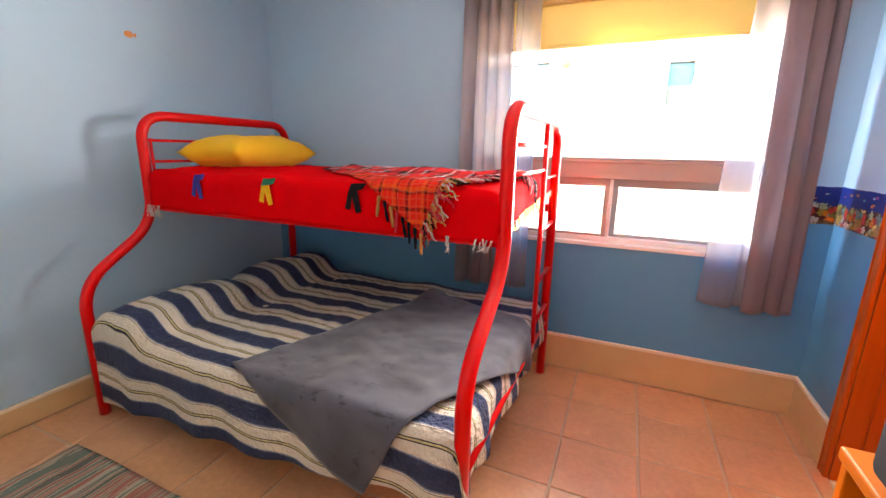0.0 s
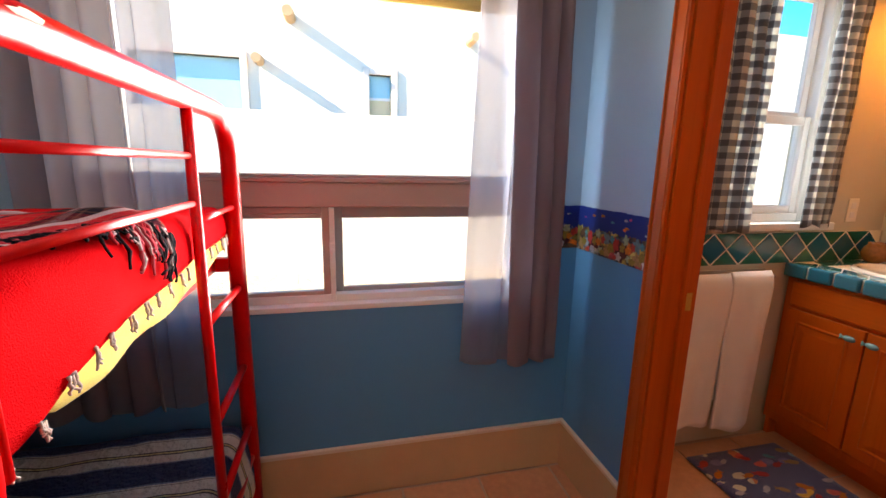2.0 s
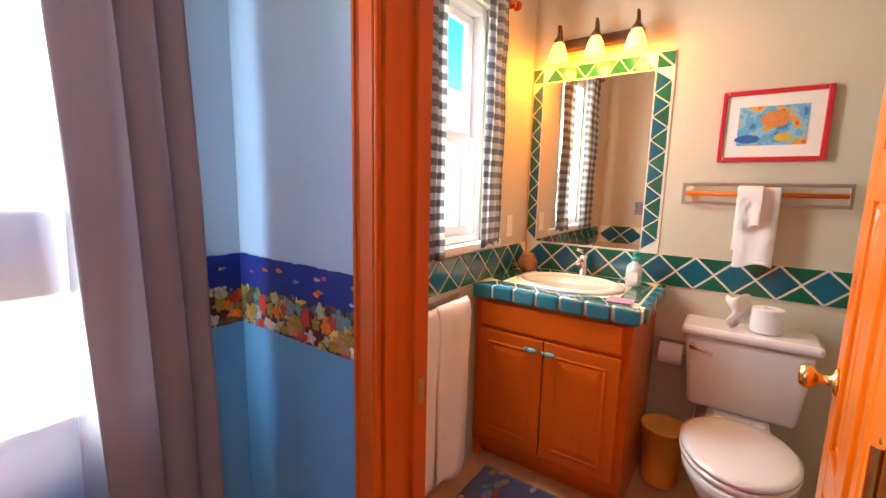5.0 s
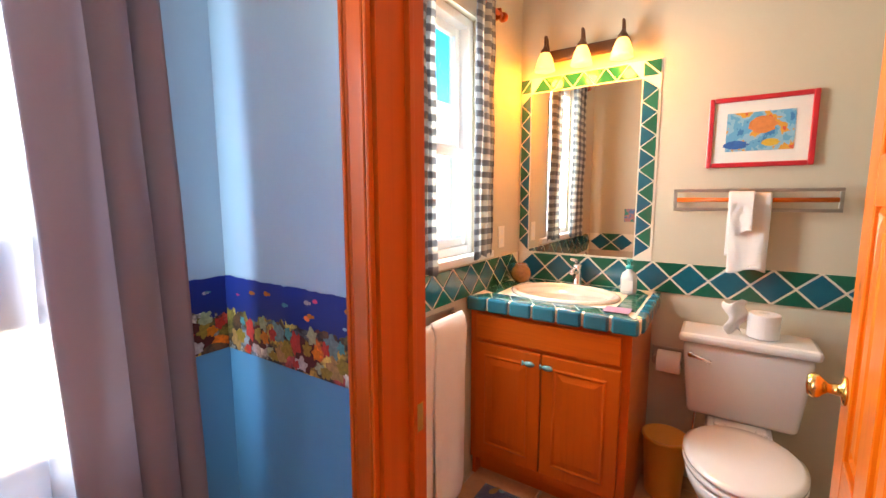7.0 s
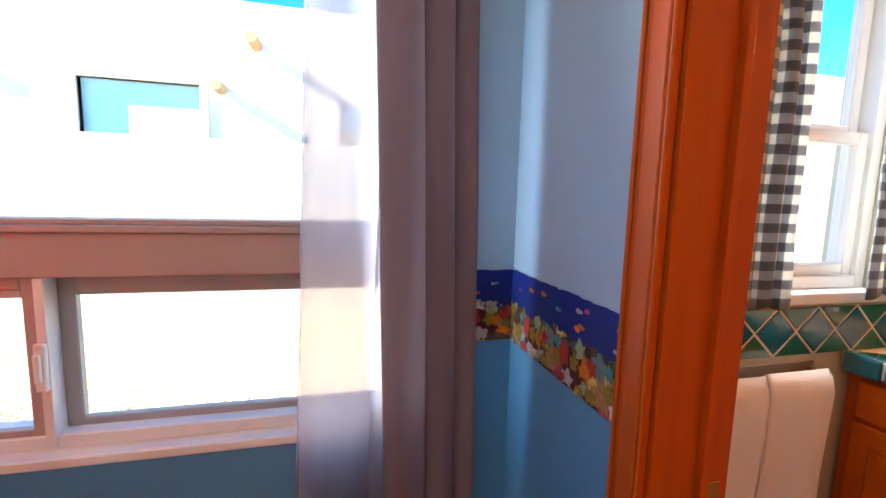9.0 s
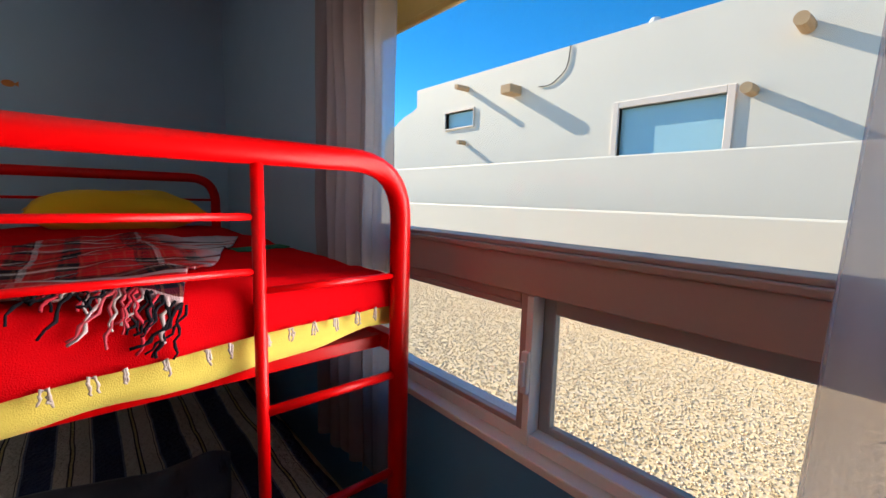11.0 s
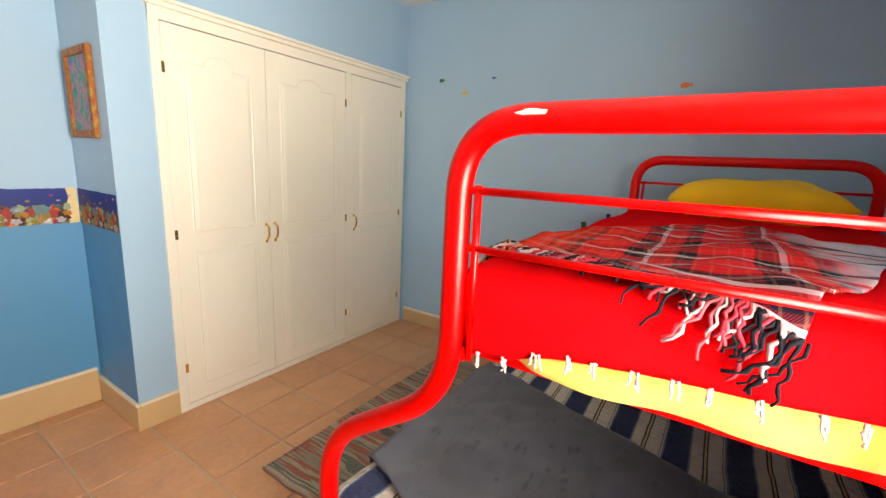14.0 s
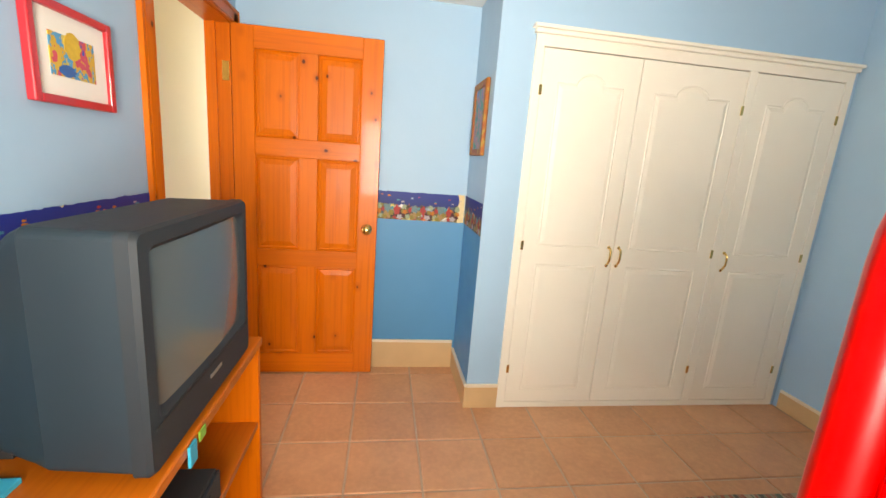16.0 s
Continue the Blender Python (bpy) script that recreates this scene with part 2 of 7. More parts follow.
# ---------------------------------------------------------------- mesh tools
def part(name, bm, material, parent=None, label="", smooth=False):
    """One mesh object from a bmesh; material may be a list."""
    bmesh.ops.recalc_face_normals(bm, faces=bm.faces)
    me = bpy.data.meshes.new(name)
    bm.to_mesh(me)
    bm.free()
    for m in material if isinstance(material, list) else [material]:
        me.materials.append(m)
    if smooth:
        for p in me.polygons:
            p.use_smooth = True
    ob = new(name, me)
    if parent:
        ob.parent = parent
        ob.matrix_parent_inverse = parent.matrix_basis.inverted()
    if label:
        ob["label"] = label
    return ob


def thing(name, at, label, category, group="", kind=""):
    ob = new(name)
    ob.empty_display_size = 0.1
    ob.matrix_basis = pose(*at)
    return tagged(ob, label, category, group, kind)


def box(bm, x0, x1, y0, y1, z0, z1, bevel=0.0, mat=0, seg=2):
    x0, x1, y0, y1, z0, z1 = min(x0, x1), max(x0, x1), min(y0, y1), max(y0, y1), min(z0, z1), max(z0, z1)
    vs = [bm.verts.new((x, y, z)) for x in (x0, x1) for y in (y0, y1) for z in (z0, z1)]
    fs = [bm.faces.new([vs[i] for i in f]) for f in ((0, 1, 3, 2), (4, 6, 7, 5), (0, 4, 5, 1), (2, 3, 7, 6), (0, 2, 6, 4), (1, 5, 7, 3))]
    for f in fs:
        f.material_index = mat
    if bevel:
        es = list({e for f in fs for e in f.edges})
        r = bmesh.ops.bevel(bm, geom=es, offset=bevel, segments=seg, affect="EDGES", profile=0.5)
        for f in r["faces"]:
            f.material_index = mat
    return vs


def boxes(*rows, bevel=0.0):
    bm = bmesh.new()
    for r in rows:
        box(bm, *r, bevel=bevel)
    return bm


def rounded(points, radius, steps=8):
    """A path of points with its corners rounded."""
    pts = [Vector(p) for p in points]
    out = [pts[0]]
    for a, b, c in zip(pts, pts[1:], pts[2:]):
        u, w = (a - b), (c - b)
        d = min(radius, u.length * 0.49, w.length * 0.49)
        p, q = b + u.normalized() * d, b + w.normalized() * d
        for i in range(steps + 1):
            t = i / steps
            out.append(p * (1 - t) ** 2 + b * 2 * t * (1 - t) + q * t * t)
    out.append(pts[-1])
    return out


def tube(bm, pts, r, sides=12, caps=True):
    """A round tube along pts; r may be a list."""
    pts = [Vector(p) for p in pts]
    rs = r if isinstance(r, list) else [r] * len(pts)
    rings, ref = [], None
    for i, p in enumerate(pts):
        d = (pts[min(i + 1, len(pts) - 1)] - pts[max(i - 1, 0)]).normalized()
        if ref is None:
            ref = d.orthogonal().normalized()
        ref = (ref - d * ref.dot(d)).normalized()
        s = d.cross(ref)
        rings.append([bm.verts.new(p + (ref * math.cos(a) + s * math.sin(a)) * rs[i]) for a in [2 * math.pi * k / sides for k in range(sides)]])
    for a, b in zip(rings, rings[1:]):
        for k in range(sides):
            bm.faces.new((a[k], a[(k + 1) % sides], b[(k + 1) % sides], b[k]))
    if caps:
        bm.faces.new(rings[0])
        bm.faces.new(rings[-1])
    return bm


def lathe(bm, profile, at=(0, 0, 0), sides=24, turn=None, sx=1.0, sy=1.0):
    """Profile of (radius, height) turned round z at a place; turn: a rotation matrix."""
    m = Matrix.Translation(at) @ (turn.to_4x4() if turn else Matrix.Identity(4))
    rings = []
    for r, z in profile:
        rings.append([bm.verts.new(m @ Vector((sx * r * math.cos(2 * math.pi * k / sides), sy * r * math.sin(2 * math.pi * k / sides), z))) for k in range(sides)])
    for a, b in zip(rings, rings[1:]):
        for k in range(sides):
            bm.faces.new((a[k], a[(k + 1) % sides], b[(k + 1) % sides], b[k]))
    if profile[0][0] > 1e-5:
        bm.faces.new(rings[0])
    if profile[-1][0] > 1e-5:
        bm.faces.new(rings[-1])
    bmesh.ops.remove_doubles(bm, verts=bm.verts, dist=1e-5)
    return bm


def sheet(nu, nv, place, thick=0.0, uvscale=None):
    """A grid surface: place(u, v), u and v from 0 to 1, gives (point, (s, t)); thick: the thickness of a second skin below."""
    bm = bmesh.new()
    uv = bm.loops.layers.uv.new("UVMap")
    g, st = [], {}
    for i in range(nu + 1):
        row = []
        for j in range(nv + 1):
            p, c = place(i / nu, j / nv)
            v = bm.verts.new(p)
            st[v] = c
            row.append(v)
        g.append(row)
    for i in range(nu):
        for j in range(nv):
            f = bm.faces.new((g[i][j], g[i + 1][j], g[i + 1][j + 1], g[i][j + 1]))
            for l in f.loops:
                l[uv].uv = st[l.vert]
    return bm


def solid(ob, thick, offset=-1.0):
    m = ob.modifiers.new("thickness", "SOLIDIFY")
    m.thickness = thick
    m.offset = offset
    return ob


def nz(x, y, z=0.0, s=1.0):
    return noise.noise(Vector((x * s, y * s, z * s)))


def prism(bm, pts, axis_u, axis_v, normal, at, depth, inset=0.0):
    """A flat piece: 2D outline pts on the plane through at, raised along the normal with a small chamfer."""
    u, v, n, o = Vector(axis_u), Vector(axis_v), Vector(normal), Vector(at)
    cx = sum(p[0] for p in pts) / len(pts)
    cy = sum(p[1] for p in pts) / len(pts)
    low = [bm.verts.new(o + u * p[0] + v * p[1]) for p in pts]
    mid = [bm.verts.new(o + u * p[0] + v * p[1] + n * depth * 0.6) for p in pts]
    top = [bm.verts.new(o + u * (cx + (p[0] - cx) * (1 - inset)) + v * (cy + (p[1] - cy) * (1 - inset)) + n * depth) for p in pts]
    k = len(pts)
    for a, b in ((low, mid), (mid, top)):
        for i in range(k):
            bm.faces.new((a[i], a[(i + 1) % k], b[(i + 1) % k], b[i]))
    bm.faces.new(top)
    bm.faces.new(low)

# ---------------------------------------------------------------- the shell of the house
W, E, S, N = -3.45, 0.0, -3.49, 0.0        # bedroom faces: west, east, south recess, north
CF = -3.0                                  # closet front wall
CX = -1.375                                # closet side wall
ZC = 2.62                                  # ceiling
DADO = 1.10
BF = 0.0                                   # bathroom floor level
BE, BW, BS = 1.735, 0.13, -2.05            # bathroom east, west, south faces
WX0, WX1, WZ0, WZ1 = -1.83, -0.20, 0.80, 2.16   # bedroom window opening
BX0, BX1, BZ0, BZ1 = 0.72, 1.24, 1.09, 2.18     # bathroom window opening
DY0, DY1, DZ = -1.20, -0.475, 2.05         # bathroom doorway
HY0, HY1 = -3.41, -2.585                   # hall doorway


def wall(name, rows, mats):
    """Wall blocks (x0, x1, y0, y1, z0, z1, material index) in one mesh."""
    bm = bmesh.new()
    for r in rows:
        box(bm, *r[:4], r[4] if r[4] > 0 else -0.1, r[5], mat=r[6])
    return tagged(part(name, bm, mats), kind="structure")


two = [M["wall_up"], M["wall_low"], M["cream"], M["hall"], M["stucco"]]
T = 0.16
wall("wall_north", [
    (W - T, WX0, N, N + T, 0, DADO, 1), (W - T, WX0, N, N + T, DADO, ZC, 0),
    (WX1, 0.065, N, N + T, 0, DADO, 1), (WX1, 0.065, N, N + T, DADO, ZC, 0),
    (WX0, WX1, N, N + T, 0, WZ0, 1), (WX0, WX1, N, N + T, WZ1, ZC, 0)], two)
wall("wall_bath_north", [
    (0.065, BX0, N, N + T, 0, ZC, 2), (BX1, BE + T, N, N + T, 0, ZC, 2),
    (BX0, BX1, N, N + T, 0, BZ0, 2), (BX0, BX1, N, N + T, BZ1, ZC, 2)], two)
wall("wall_west", [(W - T, W, S - T, N, 0, ZC, 0)], two)
wall("wall_east", [
    (E, 0.065, DY1, N, 0, DADO, 1), (E, 0.065, DY1, N, DADO, ZC, 0),
    (E, 0.065, HY1, DY0, 0, DADO, 1), (E, 0.065, HY1, DY0, DADO, ZC, 0),
    (E, 0.065, DY0, DY1, DZ, ZC, 0), (E, 0.065, HY0, HY1, DZ, ZC, 0),
    (E, 0.065, S - T, HY0, 0, DADO, 1), (E, 0.065, S - T, HY0, DADO, ZC, 0)], two)
wall("wall_bath_west", [
    (0.065, BW, DY1, N, 0, ZC, 2), (0.065, BW, BS, DY0, 0, ZC, 2), (0.065, BW, DY0, DY1, DZ, ZC, 2)], two)
wall("wall_hall_west", [
    (0.065, BW, HY1, BS - 0.1, 0, ZC, 3), (0.065, BW, HY0, HY1, DZ, ZC, 3), (0.065, BW, S - T, HY0, 0, ZC, 3)], two)
wall("wall_bath_east", [(BE, BE + T, BS, N, 0, ZC, 2)], two)
wall("wall_bath_south", [(BW, BE + T, BS - 0.05, BS, 0, ZC, 2), (BW, BE + T, BS - 0.1, BS - 0.05, 0, ZC, 3)], two)
wall("wall_south", [(CX, E, S - T, S, 0, DADO, 1), (CX, E, S - T, S, DADO, ZC, 0)], two)
wall("wall_closet_side", [(CX - 0.1, CX, S - T, CF - 0.004, 0, DADO, 1), (CX - 0.1, CX, S - T, CF - 0.004, DADO, ZC, 0)], two)
wall("wall_closet_front", [
    (CX - 0.185, CX - 0.1, CF - 0.1, CF - 0.004, 0, ZC, 0), (CX - 0.185, CX, CF - 0.004, CF, 0, ZC, 0), (W, CX - 0.185, CF - 0.1, CF, 2.09, ZC, 0),
    (W, W + 0.03, CF - 0.1, CF, 0, 2.09, 0), (W, CX - 0.1, S - T, S, 0, ZC, 0)], two)
# hall: far wall and ends, with an unseen opening added to let light in
wall("wall_hall", [
    (BW, 2.4, -3.9, -3.75, 0, ZC, 3), (2.4, 2.55, -3.9, -3.3, 0, ZC, 3), (2.4, 2.55, -2.45, BS - 0.1, 0, ZC, 3),
    (2.4, 2.55, -3.3, -2.45, 0, 0.9, 3), (2.4, 2.55, -3.3, -2.45, 2.1, ZC, 3), (BE + T, 2.55, BS - 0.1, BS, 0, ZC, 3)], two)
tagged(part("ceiling", boxes((W - T, 2.55, -3.9, N + T, ZC, ZC + 0.12)), M["ceiling"]), kind="structure")
tagged(part("ceiling_recess", boxes((CX + 0.002, -0.002, S + 0.002, CF, 2.30, 2.36)), M["ceiling"]), kind="structure")
tagged(part("floor", boxes((W, 0.1, S, N, -0.1, -0.006)), M["grout"]), kind="structure")
tagged(part("floor_hall", boxes((0.1, 2.4, -3.75, BS - 0.1, -0.1, 0.0)), M["floor_tile"]), kind="structure")
tagged(part("floor_bath", boxes((0.1, BE, BS, N, -0.1, BF - 0.006)), M["grout"]), kind="structure")


def baseboard(name, x0, x1, y0, y1, h, nx, ny, z=0.0):
    """A painted skirting with a rounded pale top edge; (nx, ny) points into the room."""
    ob = tagged(part(name, boxes((x0, x1, y0, y1, z, h - 0.018), bevel=0.002), M["base"]), kind="structure")
    e = 0.004
    part("trim", boxes((x0 - (nx < 0) * e, x1 + (nx > 0) * e, y0 - (ny < 0) * e, y1 + (ny > 0) * e, h - 0.018, h), bevel=0.004), M["base_edge"], ob)
    return ob


b = 0.014
baseboard("baseboard_north", W + b, E - b, N - b, N, 0.225, 0, -1)
baseboard("baseboard_east", E - b, E, DY1 + 0.048, N, 0.225, -1, 0)
baseboard("baseboard_east_mid", E - b, E, -2.47, DY0 - 0.067, 0.20, -1, 0)
baseboard("baseboard_west", W, W + b, CF + 0.04, N, 0.125, 1, 0)
baseboard("baseboard_south", CX + b, E - b, S, S + b, 0.20, 0, 1)
baseboard("baseboard_closet_side", CX, CX + b, S + b, CF + b, 0.15, 1, 0)
baseboard("baseboard_closet_front", CX - 0.185, CX, CF, CF + b, 0.15, 0, 1)


# ---------------------------------------------------------------- doorways and doors
def casing(name, x, y0, y1, ztop, face, wide=0.075, mat=None):
    """Fluted wooden casing round a doorway in an east wall; face: -1 towards the bedroom, 1 away."""
    ob = thing(name, (x, y1, 0), "varnished red-brown wooden door casing", "door trim", kind="structure")
    mat = mat or M["jamb"]

    def strip(nm, a, bb, c, d, m):
        bm = bmesh.new()
        # (a..bb) across y, (c..d) up
        ribs = [(0.0, 0.013), (0.12, 0.017), (0.72, 0.017), (0.78, 0.013), (0.86, 0.019), (1.0, 0.021)]
        if nm == "side":
            for (f0, d0), (f1, d1) in zip(ribs, ribs[1:]):
                ya, yb = a + (bb - a) * f0, a + (bb - a) * f1
                box(bm, x, x + face * (d0 + d1) * 0.5, ya, yb, c, d, bevel=0.002, seg=1)
        else:
            for (f0, d0), (f1, d1) in zip(ribs, ribs[1:]):
                za, zb = c + (d - c) * f0, c + (d - c) * f1
                box(bm, x, x + face * (d0 + d1) * 0.5, a, bb, za, zb, bevel=0.002, seg=1)
        part(nm, bm, m, ob)

    strip("side", y1 - 0.01, y1 + wide - 0.01, 0, ztop + 0.06, mat)
    strip("side", y0 + 0.01, y0 - wide + 0.01, 0, ztop + 0.06, mat)
    strip("head", y0 - wide, y1 + wide, ztop - 0.012, ztop + 0.065, M["pine_y"])
    return ob


casing("trim_bath_door", 0.0, DY0, DY1, DZ, -1, 0.057)
casing("trim_bath_door_inside", BW, DY0, DY1, DZ, 1)
ob = thing("jamb_bath_door", (0.065, DY1, 0), "varnished red-brown wooden door frame", "door frame", kind="structure")
part("post", boxes((0.001, BW - 0.001, DY1 - 0.018, DY1, 0, DZ), (0.075, 0.087, DY1 - 0.03, DY1 - 0.018, 0, DZ - 0.018), bevel=0.001), M["jamb"], ob)
part("post", boxes((0.001, BW - 0.001, DY0, DY0 + 0.018, 0, DZ), bevel=0.001), M["jamb"], ob)
part("head", boxes((0.001, BW - 0.001, DY0, DY1, DZ - 0.018, DZ), bevel=0.001), M["jamb"], ob)
for z in (0.23, 1.05, 1.80):
    part("hinge_leaf", boxes((0.072, 0.126, DY0 + 0.018, DY0 + 0.0205, z - 0.045, z + 0.045), bevel=0.001), M["brass"], ob, "worn brass hinge leaf")
part("threshold", boxes((0.0, BW, DY0 + 0.018, DY1 - 0.018, -0.02, 0.004), bevel=0.003), M["grout"], ob, "flush sandy threshold")
part("strike_plate", boxes((0.088, 0.118, DY1 - 0.0215, DY1 - 0.018, 0.905, 0.965), bevel=0.001), M["brass"], ob, "worn brass strike plate")

casing("trim_hall_door", 0.0, HY0, HY1, DZ, -1, 0.09, M["pine"])
ob = thing("jamb_hall_door", (0.065, HY1, 0), "varnished pine door frame", "door frame", kind="structure")
part("post", boxes((0.001, BW - 0.001, HY1 - 0.02, HY1, 0, DZ), bevel=0.001), M["pine"], ob)
part("post", boxes((0.001, BW - 0.001, HY0, HY0 + 0.02, 0, DZ), (0.07, 0.085, HY0 + 0.02, HY0 + 0.035, 0, DZ - 0.02), bevel=0.001), M["pine"], ob)
part("head", boxes((0.001, BW - 0.001, HY0, HY1, DZ - 0.02, DZ), bevel=0.001), M["pine_y"], ob)
for z in (0.25, 1.02, 1.79):
    part("hinge_leaf", boxes((0.008, 0.044, HY0 + 0.02, HY0 + 0.0225, z - 0.05, z + 0.05), bevel=0.001), M["brass"], ob, "brass hinge leaf")


def panel_door(name, hinge, turn, width, height, label, knob_z=0.95, thick=0.036):
    """Six-panel pine door: local x runs from the hinge to the latch, local y through the thickness."""
    ob = new(name)
    tagged(ob, label, "door", kind="structure")
    st, mid = 0.115, 0.10
    rails = [0.0, 0.15, 0.72, 0.80, 1.36, 1.45, height - 0.11, height]
    z_open = [(0.13, 0.70), (0.80, 1.345), (1.445, height - 0.115)]
    bm = bmesh.new()
    half = thick / 2
    cols = [(st, width / 2 - mid / 2), (width / 2 + mid / 2, width - st)]
    box(bm, 0, st, -half, half, 0, height, bevel=0.003, seg=1)
    box(bm, width - st, width, -half, half, 0, height, bevel=0.003, seg=1)
    ob_frame = part("stile", bm, M["pine"], ob)
    bm = bmesh.new()
    zs = [0.0] + [z for p in z_open for z in p] + [height]
    for z0, z1 in zip(zs[0::2], zs[1::2]):
        box(bm, st, width - st, -half + 0.0004, half - 0.0004, z0, z1, bevel=0.002, seg=1)
    part("rail", bm, M["pine_x"], ob)
    bm = bmesh.new()
    for z0, z1 in z_open:
        box(bm, cols[0][1], cols[1][0], -half + 0.0008, half - 0.0008, z0, z1, bevel=0.002, seg=1)
    part("muntin", bm, M["pine"], ob)
    for x0, x1 in cols:
        for z0, z1 in z_open:
            bm = bmesh.new()
            prof = [(0.0, 0.35), (0.012, 0.62), (0.02, 0.30), (0.05, 0.80)]
            for side in (-1, 1):
                prev = None
                for ins, d in prof:
                    ring = [bm.verts.new((x, side * half * d, z)) for x, z in ((x0 + ins, z0 + ins), (x1 - ins, z0 + ins), (x1 - ins, z1 - ins), (x0 + ins, z1 - ins))]
                    if prev:
                        for k in range(4):
                            bm.faces.new((prev[k], prev[(k + 1) % 4], ring[(k + 1) % 4], ring[k]))
                    prev = ring
                bm.faces.new(prev)
            part("panel", bm, M["pine"], ob)
    for side in (-1, 1):
        bm = bmesh.new()
        rot = Matrix.Rotation(radians(-90 * side), 3, "X")
        lathe(bm, [(0.0, 0), (0.032, 0.0), (0.032, 0.006), (0.014, 0.010), (0.011, 0.030), (0.018, 0.038), (0.027, 0.046), (0.029, 0.056), (0.022, 0.066), (0.0, 0.069)], (width - 0.06, side * half, knob_z), 20, rot)
        part("door_knob", bm, M["brass"], ob, "round polished brass knob", True)
    for z in (0.22, 1.0, 1.79):
        bm = bmesh.new()
        box(bm, -0.001, 0.0, -half, half - 0.003, z - 0.05, z + 0.05)
        box(bm, -0.0015, 0.034, half, half + 0.0015, z - 0.05, z + 0.05)
        tube(bm, [(-0.002, half + 0.006, z - 0.052), (-0.002, half + 0.006, z + 0.052)], 0.007, 10)
        part("hinge", bm, M["brass"], ob, "brass butt hinge")
    ob.matrix_basis = pose(*hinge, 0, 0, turn)
    return ob


panel_door("door_1", (-0.006, -3.40, 0.012), 180, 0.81, 2.022, "open six-panel varnished knotty pine door by the hall")
panel_door("door_2", (BW + 0.012, DY0 - 0.002, BF + 0.012), -5, 0.615, DZ - BF - 0.04, "open six-panel varnished pine bathroom door", 0.935)


# ---------------------------------------------------------------- windows
def ring(bm, x0, x1, z0, z1, y0, y1, w, bevel=0.003):
    """A rectangular frame in a plane across y."""
    box(bm, x0, x0 + w, y0, y1, z0, z1, bevel, seg=1)
    box(bm, x1 - w, x1, y0, y1, z0, z1, bevel, seg=1)
    box(bm, x0 + w, x1 - w, y0, y1, z0, z0 + w, bevel, seg=1)
    box(bm, x0 + w, x1 - w, y0, y1, z1 - w, z1, bevel, seg=1)


def pane(ob, x0, x1, z0, z1, y):
    p = part("pane", boxes((x0, x1, y - 0.002, y + 0.002, z0, z1)), M["glass"], ob, "clear glass pane")
    p.visible_shadow = False
    return p


ob = thing("window_1", ((WX0 + WX1) / 2, 0.06, WZ0), "large window with a fixed pane over a slider", "window", kind="structure")
bm = bmesh.new()
ring(bm, WX0, WX1, WZ0 + 0.022, WZ1, 0.035, 0.12, 0.03)
part("window_frame", bm, M["vinyl"], ob, "white vinyl window frame")
part("window_sill", boxes((WX0, WX1, -0.004, 0.14, WZ0, WZ0 + 0.022), bevel=0.004), M["vinyl"], ob, "painted window sill")
bm = boxes((WX0 + 0.03, WX1 - 0.03, 0.028, 0.115, 1.185, 1.275), (WX0 + 0.03, WX1 - 0.03, 0.020, 0.115, 1.275, 1.29), (WX0 + 0.03, WX1 - 0.03, 0.034, 0.115, 1.29, 1.302), bevel=0.003)
part("outer_sill", boxes((WX0, WX1, 0.121, 0.142, WZ0 + 0.002, WZ0 + 0.030), bevel=0.002), M["vinyl"], ob, "white outer sill")
part("transom_bar", bm, M["vinyl_pink"], ob, "stepped beige transom bar")
bm = bmesh.new()
ring(bm, WX0 + 0.03, -1.003, WZ0 + 0.024, 1.185, 0.040, 0.062, 0.026)
box(bm, WX0 + 0.056, -1.029, 0.041, 0.061, WZ0 + 0.05, WZ0 + 0.066, 0.002, seg=1)
box(bm, WX0 + 0.056, -1.029, 0.041, 0.061, 1.143, 1.159, 0.002, seg=1)
part("sash", bm, M["vinyl_pink"], ob, "beige fixed sash")
bm = bmesh.new()
ring(bm, -1.0, WX1 - 0.03, WZ0 + 0.024, 1.185, 0.072, 0.094, 0.045)
part("sash", bm, M["alu"], ob, "grey sliding sash")
part("interlock", boxes((-1.002, -0.984, 0.028, 0.071, WZ0 + 0.026, 1.183), bevel=0.002), M["vinyl"], ob, "pale upright between the sashes")
bm = boxes((-1.003, -0.983, 0.014, 0.0275, 0.955, 1.055), (-0.999, -0.987, 0.004, 0.014, 0.975, 1.035), bevel=0.004)
part("latch", bm, M["vinyl"], ob, "white sash latch")
bm = boxes((WX0 + 0.03, WX1 - 0.03, 0.036, 0.042, WZ0 + 0.022, WZ0 + 0.034), (WX0 + 0.03, WX1 - 0.03, 0.064, 0.070, WZ0 + 0.022, WZ0 + 0.036), bevel=0.001)
part("track", bm, M["vinyl"], ob)
pane(ob, WX0 + 0.06, -1.03, 0.864, 1.145, 0.052)
pane(ob, -0.956, WX1 - 0.07, 0.868, 1.142, 0.084)
pane(ob, WX0 + 0.03, WX1 - 0.03, 1.302, WZ1 - 0.03, 0.078)

